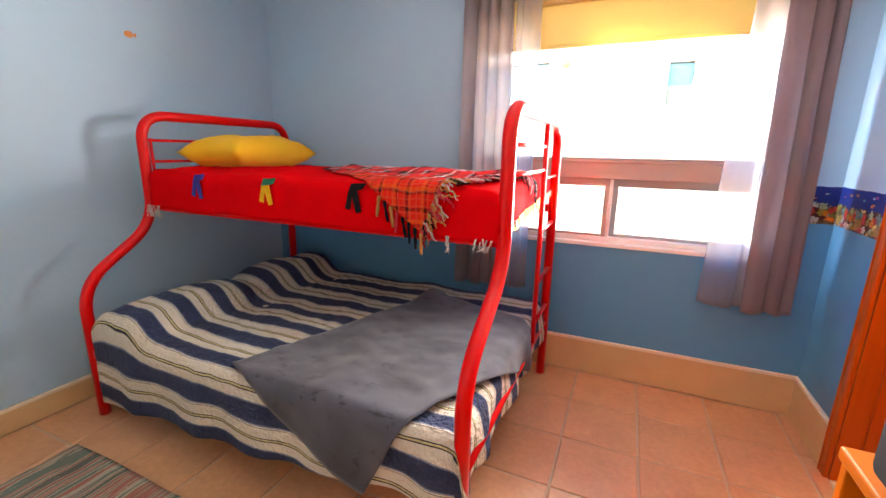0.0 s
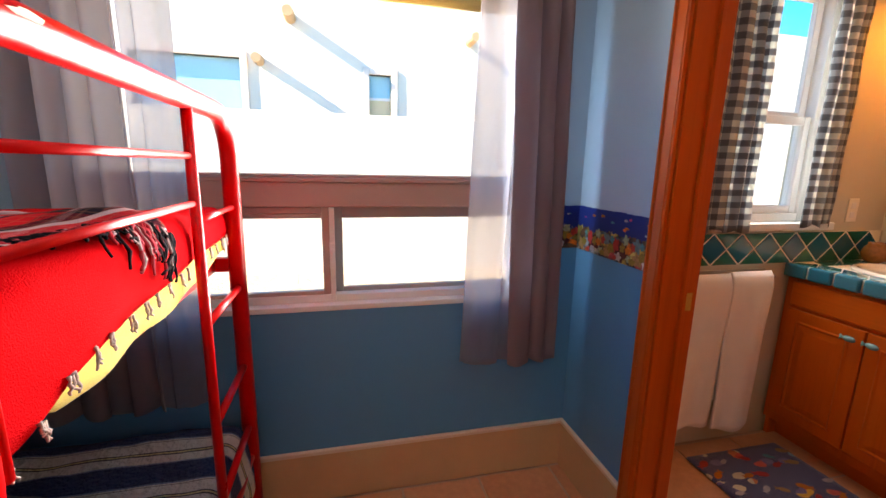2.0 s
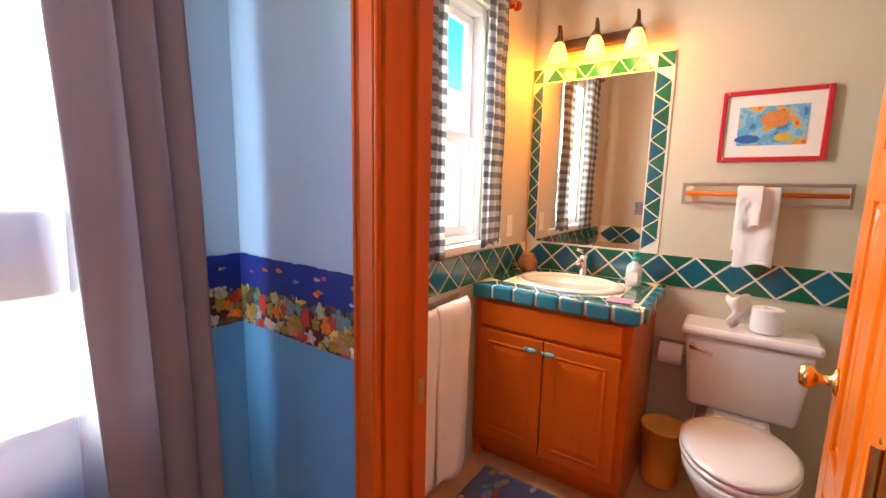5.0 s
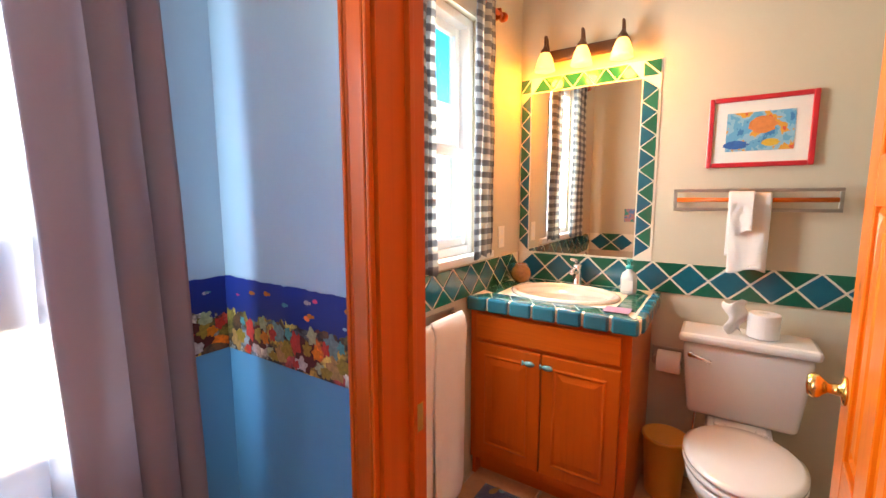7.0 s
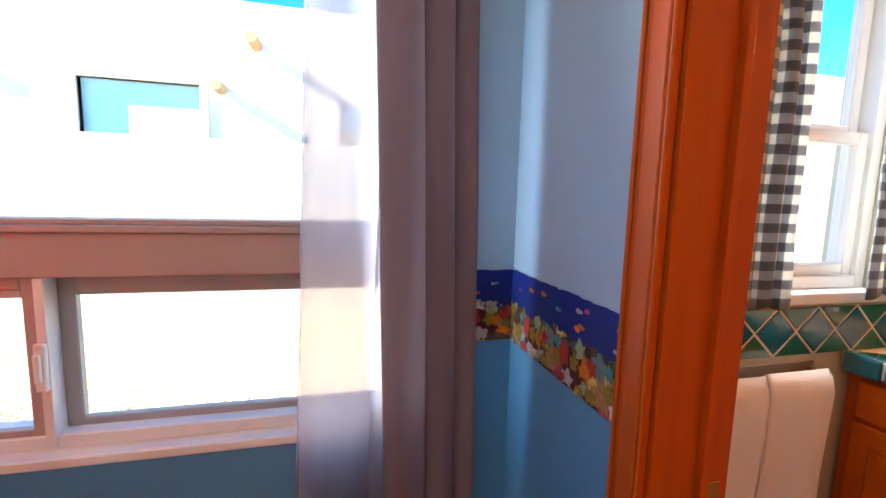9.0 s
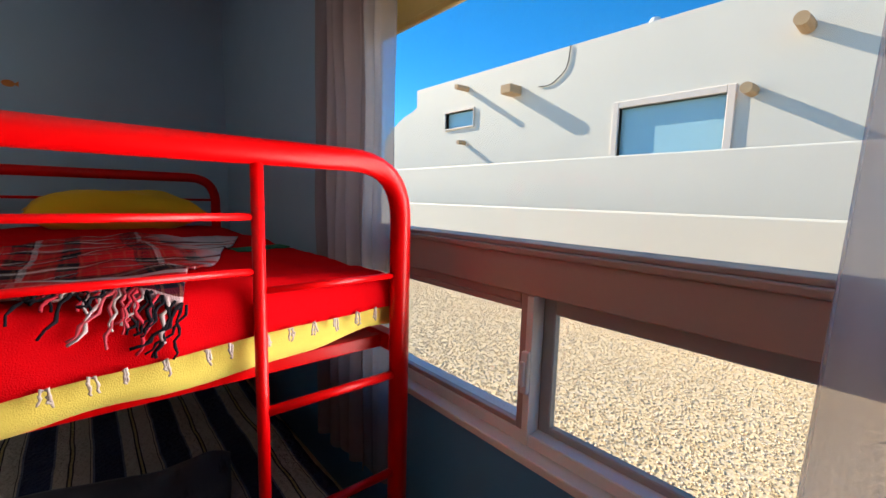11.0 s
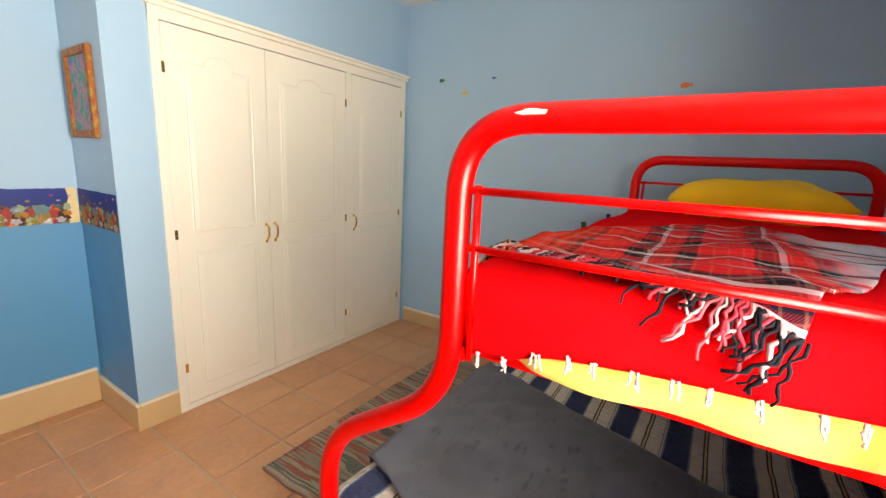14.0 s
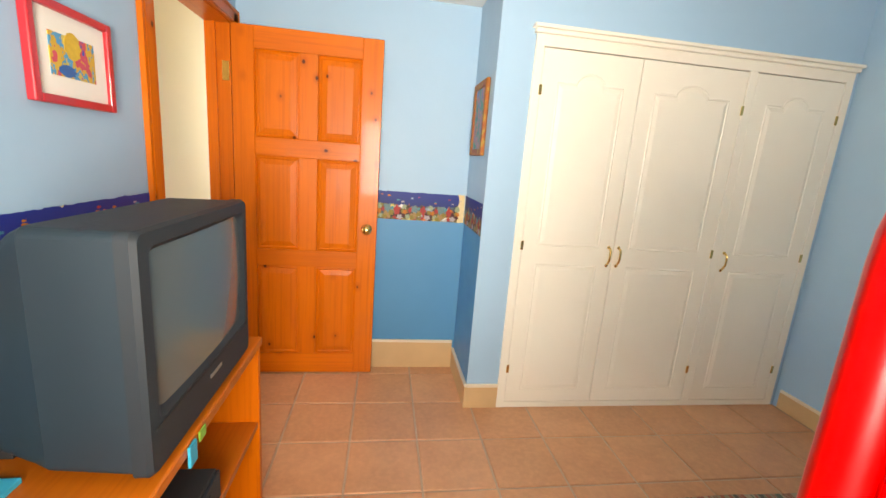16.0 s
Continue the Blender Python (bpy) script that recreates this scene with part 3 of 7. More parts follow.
ob = thing("window_2", ((BX0 + BX1) / 2, 0.06, BZ0), "white sash window in the bathroom", "window", kind="structure")
bm = bmesh.new()
ring(bm, BX0, BX1, BZ0 + 0.02, BZ1, 0.03, 0.12, 0.04)
part("window_frame", bm, M["vinyl"], ob, "white vinyl window frame")
part("window_sill", boxes((BX0 - 0.05, BX1 + 0.14, -0.022, 0.12, BZ0 - 0.018, BZ0 + 0.02), bevel=0.006), M["vinyl"], ob, "white window sill")
bm = bmesh.new()
ring(bm, BX0 + 0.04, BX1 - 0.04, BZ0 + 0.06, 1.60, 0.045, 0.075, 0.038)
part("sash", bm, M["vinyl"], ob)
bm = bmesh.new()
ring(bm, BX0 + 0.04, BX1 - 0.04, 1.585, BZ1 - 0.04, 0.078, 0.105, 0.038)
part("sash", bm, M["vinyl"], ob)
pane(ob, BX0 + 0.07, BX1 - 0.07, BZ0 + 0.09, 1.57, 0.06)
pane(ob, BX0 + 0.07, BX1 - 0.07, 1.615, BZ1 - 0.07, 0.09)


# ---------------------------------------------------------------- curtains
def cloth_material(name, c, through, weave=900.0, tint=None):
    """Thin woven cloth; through: the share of light that passes."""
    n = Nodes(name)
    uv = n.co("UV")
    v = n.world()
    f = n.noise(v, 3.5, 4)
    fine = n.noise(uv, weave, 2)
    col = n.mix(f, tuple(x * 0.85 for x in c), c) if tint is None else tint(n, uv)
    col = n.mix(n.math("MULTIPLY", fine, 0.3), col, tuple(x * 0.7 for x in c))
    n.bump(fine, 0.25, 0.002)
    n.done(col, 0.85, 0, 0.2, sheen=0.2)
    tl = n.node("ShaderNodeBsdfTranslucent")
    n.set(tl.inputs[0], col)
    tp = n.node("ShaderNodeBsdfTransparent")
    tp.inputs[0].default_value = (0.95, 0.93, 0.93, 1)
    m1, m2 = n.node("ShaderNodeMixShader"), n.node("ShaderNodeMixShader")
    m1.inputs[0].default_value = through[0]
    n.link(n.b.outputs[0], m1.inputs[1])
    n.link(tl.outputs[0], m1.inputs[2])
    m2.inputs[0].default_value = through[1]
    n.link(m1.outputs[0], m2.inputs[1])
    n.link(tp.outputs[0], m2.inputs[2])
    n.link(m2.outputs[0], n.t.nodes["Material Output"].inputs[0])
    return n.m


def gingham(n, uv):
    """Dark grey and white checks."""
    a = n.math("LESS_THAN", n.math("FRACT", n.math("MULTIPLY", n.axis(uv, 0), 13.0)), 0.5)
    c = n.math("LESS_THAN", n.math("FRACT", n.math("MULTIPLY", n.axis(uv, 1), 19.0)), 0.5)
    s = n.math("MULTIPLY", n.math("ADD", a, c), 0.5)
    return n.ramp(s, [(0.0, (0.70, 0.72, 0.66)), (0.3, (0.26, 0.29, 0.31)), (0.8, (0.06, 0.072, 0.09))], True)


M["sheer"] = cloth_material("mauve sheer cloth", (0.68, 0.65, 0.70), (0.78, 0.54))
M["drape"] = cloth_material("mauve doubled cloth", (0.36, 0.29, 0.315), (0.50, 0.05))
M["voile"] = cloth_material("mauve gathered voile", (0.56, 0.48, 0.49), (0.68, 0.28))
M["gingham"] = cloth_material("checked curtain cloth", (0.6, 0.6, 0.6), (0.4, 0.0), 700.0, gingham)


M["blind"] = cloth_material("yellow roller blind", (0.80, 0.64, 0.30), (0.5, 0.0), 500.0)
ob = thing("roller_blind", ((WX0 + WX1) / 2, 0.02, 1.88), "yellow cloth roller blind half drawn in the window", "blind")
bl = part("cloth", boxes((WX0 + 0.012, WX1 - 0.012, 0.019, 0.022, 1.90, 2.12)), M["blind"], ob)
part("hem_bar", boxes((WX0 + 0.012, WX1 - 0.012, 0.012, 0.027, 1.885, 1.905), bevel=0.004), M["blind"], ob)
bm = bmesh.new()
tube(bm, [(WX0 + 0.005, 0.02, 2.125), (WX1 - 0.005, 0.02, 2.125)], 0.022, 14)
part("roller", bm, M["blind"], ob)



def curtain(parent, name, x0, x1, z0, z1, folds, depth, material, y=-0.075, gather=0.75, seed=0.0, ny=48, label="", lean=0.0):
    """A hanging cloth between x0 and x1, gathered towards the top, with folds of some depth."""
    def place(u, v):
        z = z0 + (z1 - z0) * v
        mid = (x0 + x1) / 2
        g = 1 - (1 - gather) * v
        ph = 2 * math.pi * (folds * u + 0.12 * math.sin(7 * u + seed)) + seed
        amp = depth * (0.55 + 0.45 * v + 0.35 * nz(u * 3 + seed, v * 2))
        x = mid + (x0 + u * (x1 - x0) - mid) * g + 0.012 * math.cos(ph) + lean * (1 - v)
        yy = y + amp * math.sin(ph) + 0.010 * nz(u * 6 + seed, v * 5, 1.3)
        zz = z + (0.010 * math.sin(ph * 0.7 + seed) if v < 0.02 else 0)
        return Vector((x, yy, zz)), (u * (x1 - x0) * 1.6, z - z0)
    bm = sheet(int(folds * 14) + 10, ny, place)
    o = part(name, bm, material, parent, label, True)
    return solid(o, 0.002)


ob = thing("window_curtain", (-0.33, -0.075, 0.56), "mauve tab-top curtain with one sheer edge, drawn aside", "curtain", "bedroom curtains")
curtain(ob, "sheer_panel", -0.478, -0.265, 0.565, 2.18, 1.6, 0.016, M["sheer"], gather=0.97, lean=-0.045, seed=0.4, y=-0.062, label="sheer mauve cloth panel")
curtain(ob, "gathered_panel", -0.345, -0.150, 0.56, 2.18, 2.4, 0.024, M["drape"], gather=1.0, lean=0.035, seed=1.7, y=-0.082, label="gathered mauve cloth panel")
for x in (-0.50, -0.42, -0.34, -0.26, -0.18, -0.13):
    part("tab", boxes((x - 0.02, x + 0.02, -0.094, -0.060, 2.15, 2.236), bevel=0.008), M["drape"], ob)
ob = thing("window_curtain", (-1.63, -0.075, 0.45), "mauve sheer tab-top curtain gathered beside the bunk bed", "curtain", "bedroom curtains")
curtain(ob, "gathered_panel", -1.885, -1.545, 0.50, 2.18, 4.2, 0.028, M["voile"], gather=0.86, seed=2.2, y=-0.074, label="gathered mauve cloth panel")
curtain(ob, "sheer_panel", -1.565, -1.435, 0.50, 2.18, 1.4, 0.014, M["sheer"], gather=0.97, seed=5.2, y=-0.060, label="sheer mauve cloth edge")
for x in (-1.84, -1.76, -1.68, -1.60, -1.52, -1.45):
    part("tab", boxes((x - 0.02, x + 0.02, -0.094, -0.060, 2.15, 2.236), bevel=0.008), M["drape"], ob)
ob = thing("curtain_rod", (-1.0, -0.075, 2.21), "grey-blue curtain rod over the window", "curtain rod")
bm = bmesh.new()
tube(bm, [(-1.92, -0.077, 2.212), (-0.06, -0.077, 2.212)], 0.012, 12)
part("rod", bm, M["nickel"], ob, smooth=True)
for x in (-1.90, -0.08):
    part("bracket", boxes((x - 0.008, x + 0.008, -0.085, 0.0, 2.19, 2.232), bevel=0.003), M["nickel"], ob)
for x, s in ((-1.92, -1), (-0.06, 1)):
    bm = bmesh.new()
    lathe(bm, [(0.0, 0.0), (0.014, 0.0), (0.02, 0.012), (0.016, 0.03), (0.0, 0.036)], (x, -0.077, 2.212), 14, Matrix.Rotation(radians(90 * s), 3, "Y"))
    part("finial", bm, M["nickel"], ob, smooth=True)

ob = thing("checked_curtain", (0.72, -0.045, 1.08), "grey and white checked bathroom curtain", "curtain", "bathroom curtains")
curtain(ob, "cloth", 0.53, 0.84, 1.08, 2.26, 4.0, 0.018, M["gingham"], gather=0.9, seed=0.9, y=-0.045)
ob = thing("checked_curtain", (1.24, -0.045, 1.10), "grey and white checked bathroom curtain", "curtain", "bathroom curtains")
curtain(ob, "cloth", 1.135, 1.33, 1.10, 2.26, 3.0, 0.018, M["gingham"], gather=0.88, seed=2.4, y=-0.045)
ob = thing("curtain_rod", (0.95, -0.045, 2.24), "red-brown wooden curtain rod in the bathroom", "curtain rod")
bm = bmesh.new()
tube(bm, [(0.45, -0.045, 2.235), (1.375, -0.045, 2.235)], 0.011, 12)
part("rod", bm, M["jamb"], ob, smooth=True)
bm = bmesh.new()
lathe(bm, [(0.0, 0), (0.012, 0), (0.02, 0.012), (0.024, 0.026), (0.016, 0.042), (0.0, 0.048)], (1.375, -0.045, 2.235), 14, Matrix.Rotation(radians(90), 3, "Y"))
part("finial", bm, M["jamb"], ob, smooth=True)
for x in (0.5, 1.355):
    part("bracket", boxes((x - 0.008, x + 0.008, -0.055, 0.0, 2.21, 2.26), bevel=0.003), M["jamb"], ob)


# ---------------------------------------------------------------- bunk bed
M["ticking"] = paint("cream mattress cloth", (0.62, 0.56, 0.45), 0.9, 0.08, 10.0, 0.4, 300.0)
FX, HX = -1.285, -3.215                       # foot and head frames
YN, YS, YL = -0.128, -1.128, -1.495          # north post, upper south post, lower south post
ob = thing("bunk_bed", ((FX + HX) / 2, -0.8, 0), "glossy red tubular steel twin-over-full bunk bed", "bunk bed")
for x, nm in ((HX, "head_frame"), (FX, "foot_frame")):
    pts = rounded([(x, YN, 0.0), (x, YN, 1.478), (x, YS, 1.478), (x, YS, 0.925), (x, YL, 0.675), (x, YL, 0.0)], 0.14, 10)
    bm = bmesh.new()
    tube(bm, pts, 0.0255, 18)
    part(nm, bm, M["red"], ob, smooth=True)
    for z in (1.352, 1.244):
        bm = bmesh.new()
        tube(bm, [(x, YS + 0.02, z), (x, -0.47 if nm == "foot_frame" else YN - 0.02, z)], 0.0075, 10)
        part("guard_bar", bm, M["red"], ob, smooth=True)
    bm = bmesh.new()
    tube(bm, [(x, YS + 0.042, 1.362), (x, YS + 0.042, 1.02)], 0.0075, 10)
    part("guard_post", bm, M["red"], ob, smooth=True)
    bm = boxes((x - 0.088, x - 0.058, YS + 0.0, YN - 0.0, 1.000, 1.034), bevel=0.004) if nm == "foot_frame" else boxes((x + 0.058, x + 0.088, YS, YN, 1.000, 1.034), bevel=0.004)
    part("end_rail", bm, M["red"], ob)
    bm = bmesh.new()
    tube(bm, [(x, YL + 0.02, 0.335), (x, YN - 0.02, 0.335)], 0.014, 12)
    part("end_rail", bm, M["red"], ob, smooth=True)
bm = bmesh.new()
tube(bm, [(FX + 0.002, -0.468, 1.46), (FX + 0.002, -0.468, 0.34)], 0.0125, 12)
part("ladder_post", bm, M["red"], ob, smooth=True)
for z, r in ((1.203, 0.0075), (0.945, 0.011), (0.675, 0.011), (0.45, 0.011)):
    bm = bmesh.new()
    tube(bm, [(FX + 0.002, -0.46, z), (FX + 0.002, YN - 0.02, z)], r, 10)
    part("rung", bm, M["red"], ob, smooth=True)
for y, z in ((YS, 1.02), (YN, 1.02), (YL, 0.335), (YN, 0.335)):
    part("side_rail", boxes((HX + 0.02, FX - 0.02, y - 0.018, y + 0.018, z - 0.022, z + 0.022), bevel=0.004), M["red"], ob)
for z0, ya, yb in ((1.03, YS, YN), (0.345, YL, YN)):
    for i in range(9):
        x = HX + 0.15 + i * 0.208
        part("slat", boxes((x - 0.02, x + 0.02, ya + 0.018, yb - 0.018, z0 - 0.012, z0 - 0.004)), M["red"], ob)
# reflected highlight on the top tube, laid on as a thin cream piece
bm = bmesh.new()
prism(bm, [(0.024 * math.cos(2 * math.pi * k / 12) * (1 + 0.3 * math.sin(k * 2.3)), 0.006 * math.sin(2 * math.pi * k / 12)) for k in range(12)], (0, 1, 0), (0.2, 0, 0.98), (0.98, 0, -0.2), (FX + 0.0244, -0.985, 1.4845), 0.0012)
part("worn_patch", bm, M["ticking"], ob, "cream highlight patch on the rail")

for nm, lab, y0, y1, z0, z1 in (("mattress", "upper twin mattress under a red blanket", -1.09, -0.165, 1.035, 1.175), ("mattress", "lower full mattress under a striped comforter", -1.46, -0.165, 0.345, 0.455)):
    m = part(nm, boxes((HX + 0.04, FX - 0.09, y0, y1, z0, z1), bevel=0.03), M["ticking"])
    tagged(m, lab, "mattress")


# ---------------------------------------------------------------- bedding
def fold_over(c, a, b, r):
    """Cloth coordinate c along one axis over a slab from a to b: (place, drop)."""
    if c < a:
        d = a - c
        s = -1
    elif c > b:
        d = c - b
        s = 1
    else:
        return c, 0.0
    e = a if s < 0 else b
    q = r * math.pi / 2
    if d < q:
        t = d / r
        return e + s * r * math.sin(t), r * (1 - math.cos(t))
    return e + s * r, r + (d - q)


def draped(name, x0, x1, y0, y1, top, over, r, material, label, category, rough=0.012, nu=90, nv=70, lift=None, waves=0.012, seed=0.0, turn=None, thick=0.006, hem=None):
    """A cloth laid over a slab. over: how far it hangs past (x0, x1, y0, y1); turn: maps (u, v) to cloth coordinates instead."""
    def place(u, v):
        if turn:
            cx, cy = turn(u, v)
        else:
            cx = (x0 - over[0]) + u * (x1 + over[1] - x0 + over[0])
            cy = (y0 - over[2]) + v * (y1 + over[3] - y0 + over[2])
            if hem:
                if cy < y0:
                    cy = y0 - (y0 - cy) * hem(cx, cy)
                if cx > x1:
                    cx = x1 + (cx - x1) * hem(cx, cy)
        px, dx = fold_over(cx, x0, x1, r)
        py, dy = fold_over(cy, y0, y1, r)
        drop = max(dx, dy) + 0.25 * min(dx, dy)
        z = top - drop
        n1 = rough * nz(cx * 4.2 + seed, cy * 4.2, seed) + rough * 0.4 * nz(cx * 14, cy * 14, seed)
        if drop < r:
            z += n1 + (lift(cx, cy) if lift else 0.0)
        else:
            k = min(1.0, (drop - r) / 0.12)
            if dy >= dx:
                py += (-1 if cy < y0 else 1) * (k * waves * (0.6 + math.sin(cx * 17 + 2 * nz(cx * 3, seed)) * 0.7) + abs(n1) * 0.5)
            if dx > dy:
                px += (-1 if cx < x0 else 1) * (k * waves * (0.6 + math.sin(cy * 19 + 2 * nz(cy * 3, seed)) * 0.7) + abs(n1) * 0.5)
            if lift and drop < r + 0.2:
                z += lift(cx, cy) * (1 - k) * 0.6
        return Vector((px, py, z)), (cx, cy)
    o = part(name, sheet(nu, nv, place), material, None, "", True)
    solid(o, thick)
    return tagged(o, label, category)


def stripes_material():
    """Navy, cream and thin dark lines across the cloth."""
    n = Nodes("striped comforter cloth")
    uv = n.co("UV")
    y = n.axis(uv, 1)
    wob = n.math("MULTIPLY", n.noise(uv, 3.0, 2), 0.018)
    t = n.math("FRACT", n.math("MULTIPLY", n.math("ADD", y, wob), 5.5))
    cream, navy, line = (0.58, 0.53, 0.44), (0.010, 0.022, 0.075), (0.02, 0.02, 0.024)
    col = n.ramp(t, [(0.0, navy), (0.33, (0.16, 0.19, 0.27)), (0.36, cream), (0.55, line), (0.575, (0.55, 0.47, 0.22)), (0.61, line), (0.635, cream), (0.86, line), (0.875, cream), (0.90, (0.16, 0.19, 0.27)), (0.93, navy)], True)
    f = n.noise(uv, 55.0, 3)
    g = n.noise(n.co("UV", (30, 400, 1)), 8.0, 2)
    col = n.mix(n.math("MULTIPLY", g, 0.16), col, n.mix(0.5, col, (0.5, 0.48, 0.45)))
    n.bump(n.math("ADD", f, n.noise(n.co("UV", (2.2, 1.0, 1.0)), 14.0, 3)), 0.9, 0.022)
    return n.done(col, 0.9, 0, 0.12, sheen=0.04)


M["stripes"] = stripes_material()
M["red_cloth"] = paint("red wool blanket", (0.64, 0.003, 0.006), 0.95, 0.2, 9.0, 0.8, 420.0, 0.02)
M["yellow_cloth"] = paint("yellow cotton sheet", (0.78, 0.62, 0.12), 0.85, 0.1, 9.0, 0.5, 420.0, 0.15, sheen=0.1)
M["gold_cloth"] = paint("golden pillow cotton", (0.80, 0.46, 0.02), 0.85, 0.1, 9.0, 0.5, 420.0, 0.15, sheen=0.1)


def fleece_material():
    """Grey plush whose pile is brushed one way and the other in streaks."""
    n = Nodes("grey plush fleece")
    broad = n.noise(n.world((1.0, 1.7, 1.0)), 3.2, 3)
    streak = n.noise(n.world((1.0, 2.6, 1.0)), 13.0, 5, 0.7)
    col = n.mix(n.ramp(broad, [(0.35, (0, 0, 0)), (0.65, (1, 1, 1))]), (0.050, 0.050, 0.062), (0.078, 0.083, 0.108))
    col = n.mix(n.ramp(streak, [(0.56, (0, 0, 0)), (0.66, (0.75, 0.75, 0.75))]), col, (0.022, 0.022, 0.030))
    n.bump(n.noise(n.world(), 300.0, 2), 0.5, 0.003)
    return n.done(col, 0.95, 0, 0.1, sheen=0.25)


M["fleece"] = fleece_material()


def pillow_lift(cx, cy):
    """Two pillows under the comforter near the head."""
    a = math.exp(-((cx + 2.98) / 0.17) ** 4)
    bb = 1 - 0.35 * math.exp(-((cy + 0.80) / 0.07) ** 2)
    return 0.115 * a * bb + 0.012 * math.sin(cy * 9) * a + 0.010 * nz(cx * 3, cy * 3, 7.0) + 0.007 * nz(cx * 26, cy * 7, 3.0) * math.exp(-((cx + 2.62) / 0.30) ** 2)


draped("comforter", HX + 0.07, FX - 0.055, -1.475, -0.165, 0.470, (0.0, 0.36, 0.40, 0.0), 0.05, M["stripes"],
       "navy and cream striped comforter on the lower bunk", "comforter", 0.018, 130, 120, pillow_lift, 0.020, 3.0,
       hem=lambda cx, cy: 1.0 - 0.36 * max(0.0, min(1.0, (cx + 3.1) / 1.8)) + 0.03 * math.sin(cx * 5))


def grey_turn(u, v):
    """The throw lies askew: its four corners."""
    p, q, s, l = Vector((-1.87, -0.40)), Vector((-1.06, -0.62)), Vector((-1.62, -1.84)), Vector((-2.25, -1.49))
    a = p.lerp(q, u)
    c = l.lerp(s, u)
    w = a.lerp(c, v)
    return w.x + 0.02 * nz(u * 3, v * 3, 2.0), w.y + 0.02 * nz(u * 3, v * 3, 5.0)


draped("throw_blanket", HX + 0.07, FX - 0.048, -1.485, -0.160, 0.506, (0, 0, 0, 0), 0.055, M["fleece"],
       "dark grey plush throw lying askew on the striped bed", "blanket", 0.009, 70, 70,
       lambda cx, cy: 0.05 * math.exp(-(((cx + 1.87) / 0.06) ** 2 + ((cy + 0.47) / 0.10) ** 2)) + 0.0025 * math.sin(cx * 9 + cy * 6) + 0.010 * max(0.0, nz(cx * 2.1, cy * 9.0 + cx * 5, 4.0)) + 0.004 * nz(cx * 12, cy * 12, 1.0), 0.020, 8.0, grey_turn, 0.008)

draped("bed_sheet", HX + 0.05, FX - 0.062, -1.095, -0.16, 1.184, (0.0, 0.18, 0.17, 0.1), 0.03, M["yellow_cloth"],
       "yellow cotton sheet hanging below the red blanket", "bed sheet", 0.004, 80, 60, None, 0.006, 5.0, thick=0.003,
       hem=lambda cx, cy: 1.0 + 0.10 * nz(cx * 3.1, cy * 5.5, 4.0) - 0.28 * max(0.0, min(1.0, (cy + 0.65) / 0.45)) - 0.25 * max(0.0, min(1.0, (-0.96 - cy) / 0.10)))
draped("red_blanket", HX + 0.045, FX - 0.063, -1.102, -0.155, 1.200, (0.0, 0.15, 0.215, 0.12), 0.045, M["red_cloth"],
       "red woven blanket with a white knotted fringe on the upper bunk", "blanket", 0.014, 90, 70, lambda cx, cy: 0.02 * math.exp(-((cy + 0.62) / 0.35) ** 2), 0.008, 1.0,
       hem=lambda cx, cy: 1.0 + 0.05 * nz(cx * 4, cy * 4, 9.0) - 0.28 * max(0.0, min(1.0, (cy + 0.85) / 0.65)) + 0.32 * math.exp(-((cy + 1.06) / 0.10) ** 2) * (cx > FX - 0.063))


# ---------------------------------------------------------------- built-in closet
ob = thing("closet", (-2.5, CF, 0), "ivory painted built-in closet with three arched-panel doors", "closet")
X0, X1 = W + 0.03, CX - 0.185
bm = boxes((X1 - 0.045, X1, CF - 0.02, CF + 0.012, 0, 2.05), (X0, X0 + 0.05, CF - 0.02, CF + 0.012, 0, 2.05), (-2.815, -2.765, CF - 0.02, CF + 0.012, 0.035, 1.995), bevel=0.002)
box(bm, X0, X1, CF - 0.0205, CF + 0.0115, 1.995, 2.05, 0.002)
part("face_frame", bm, M["white_paint"], ob)
part("plinth", boxes((X0 + 0.002, X1 - 0.002, CF - 0.018, CF + 0.0095, 0.0, 0.035), bevel=0.002), M["white_paint"], ob)
bm = boxes((X0 - 0.01, X1 + 0.012, CF - 0.015, CF + 0.030, 2.05, 2.072), (X0 - 0.02, X1 + 0.022, CF - 0.015, CF + 0.042, 2.072, 2.090), bevel=0.005)
part("cornice", bm, M["white_paint"], ob, "stepped ivory cornice")
part("back_panel", boxes((X0, X1, CF - 0.06, CF - 0.03, 0, 2.05)), M["white_paint"], ob)


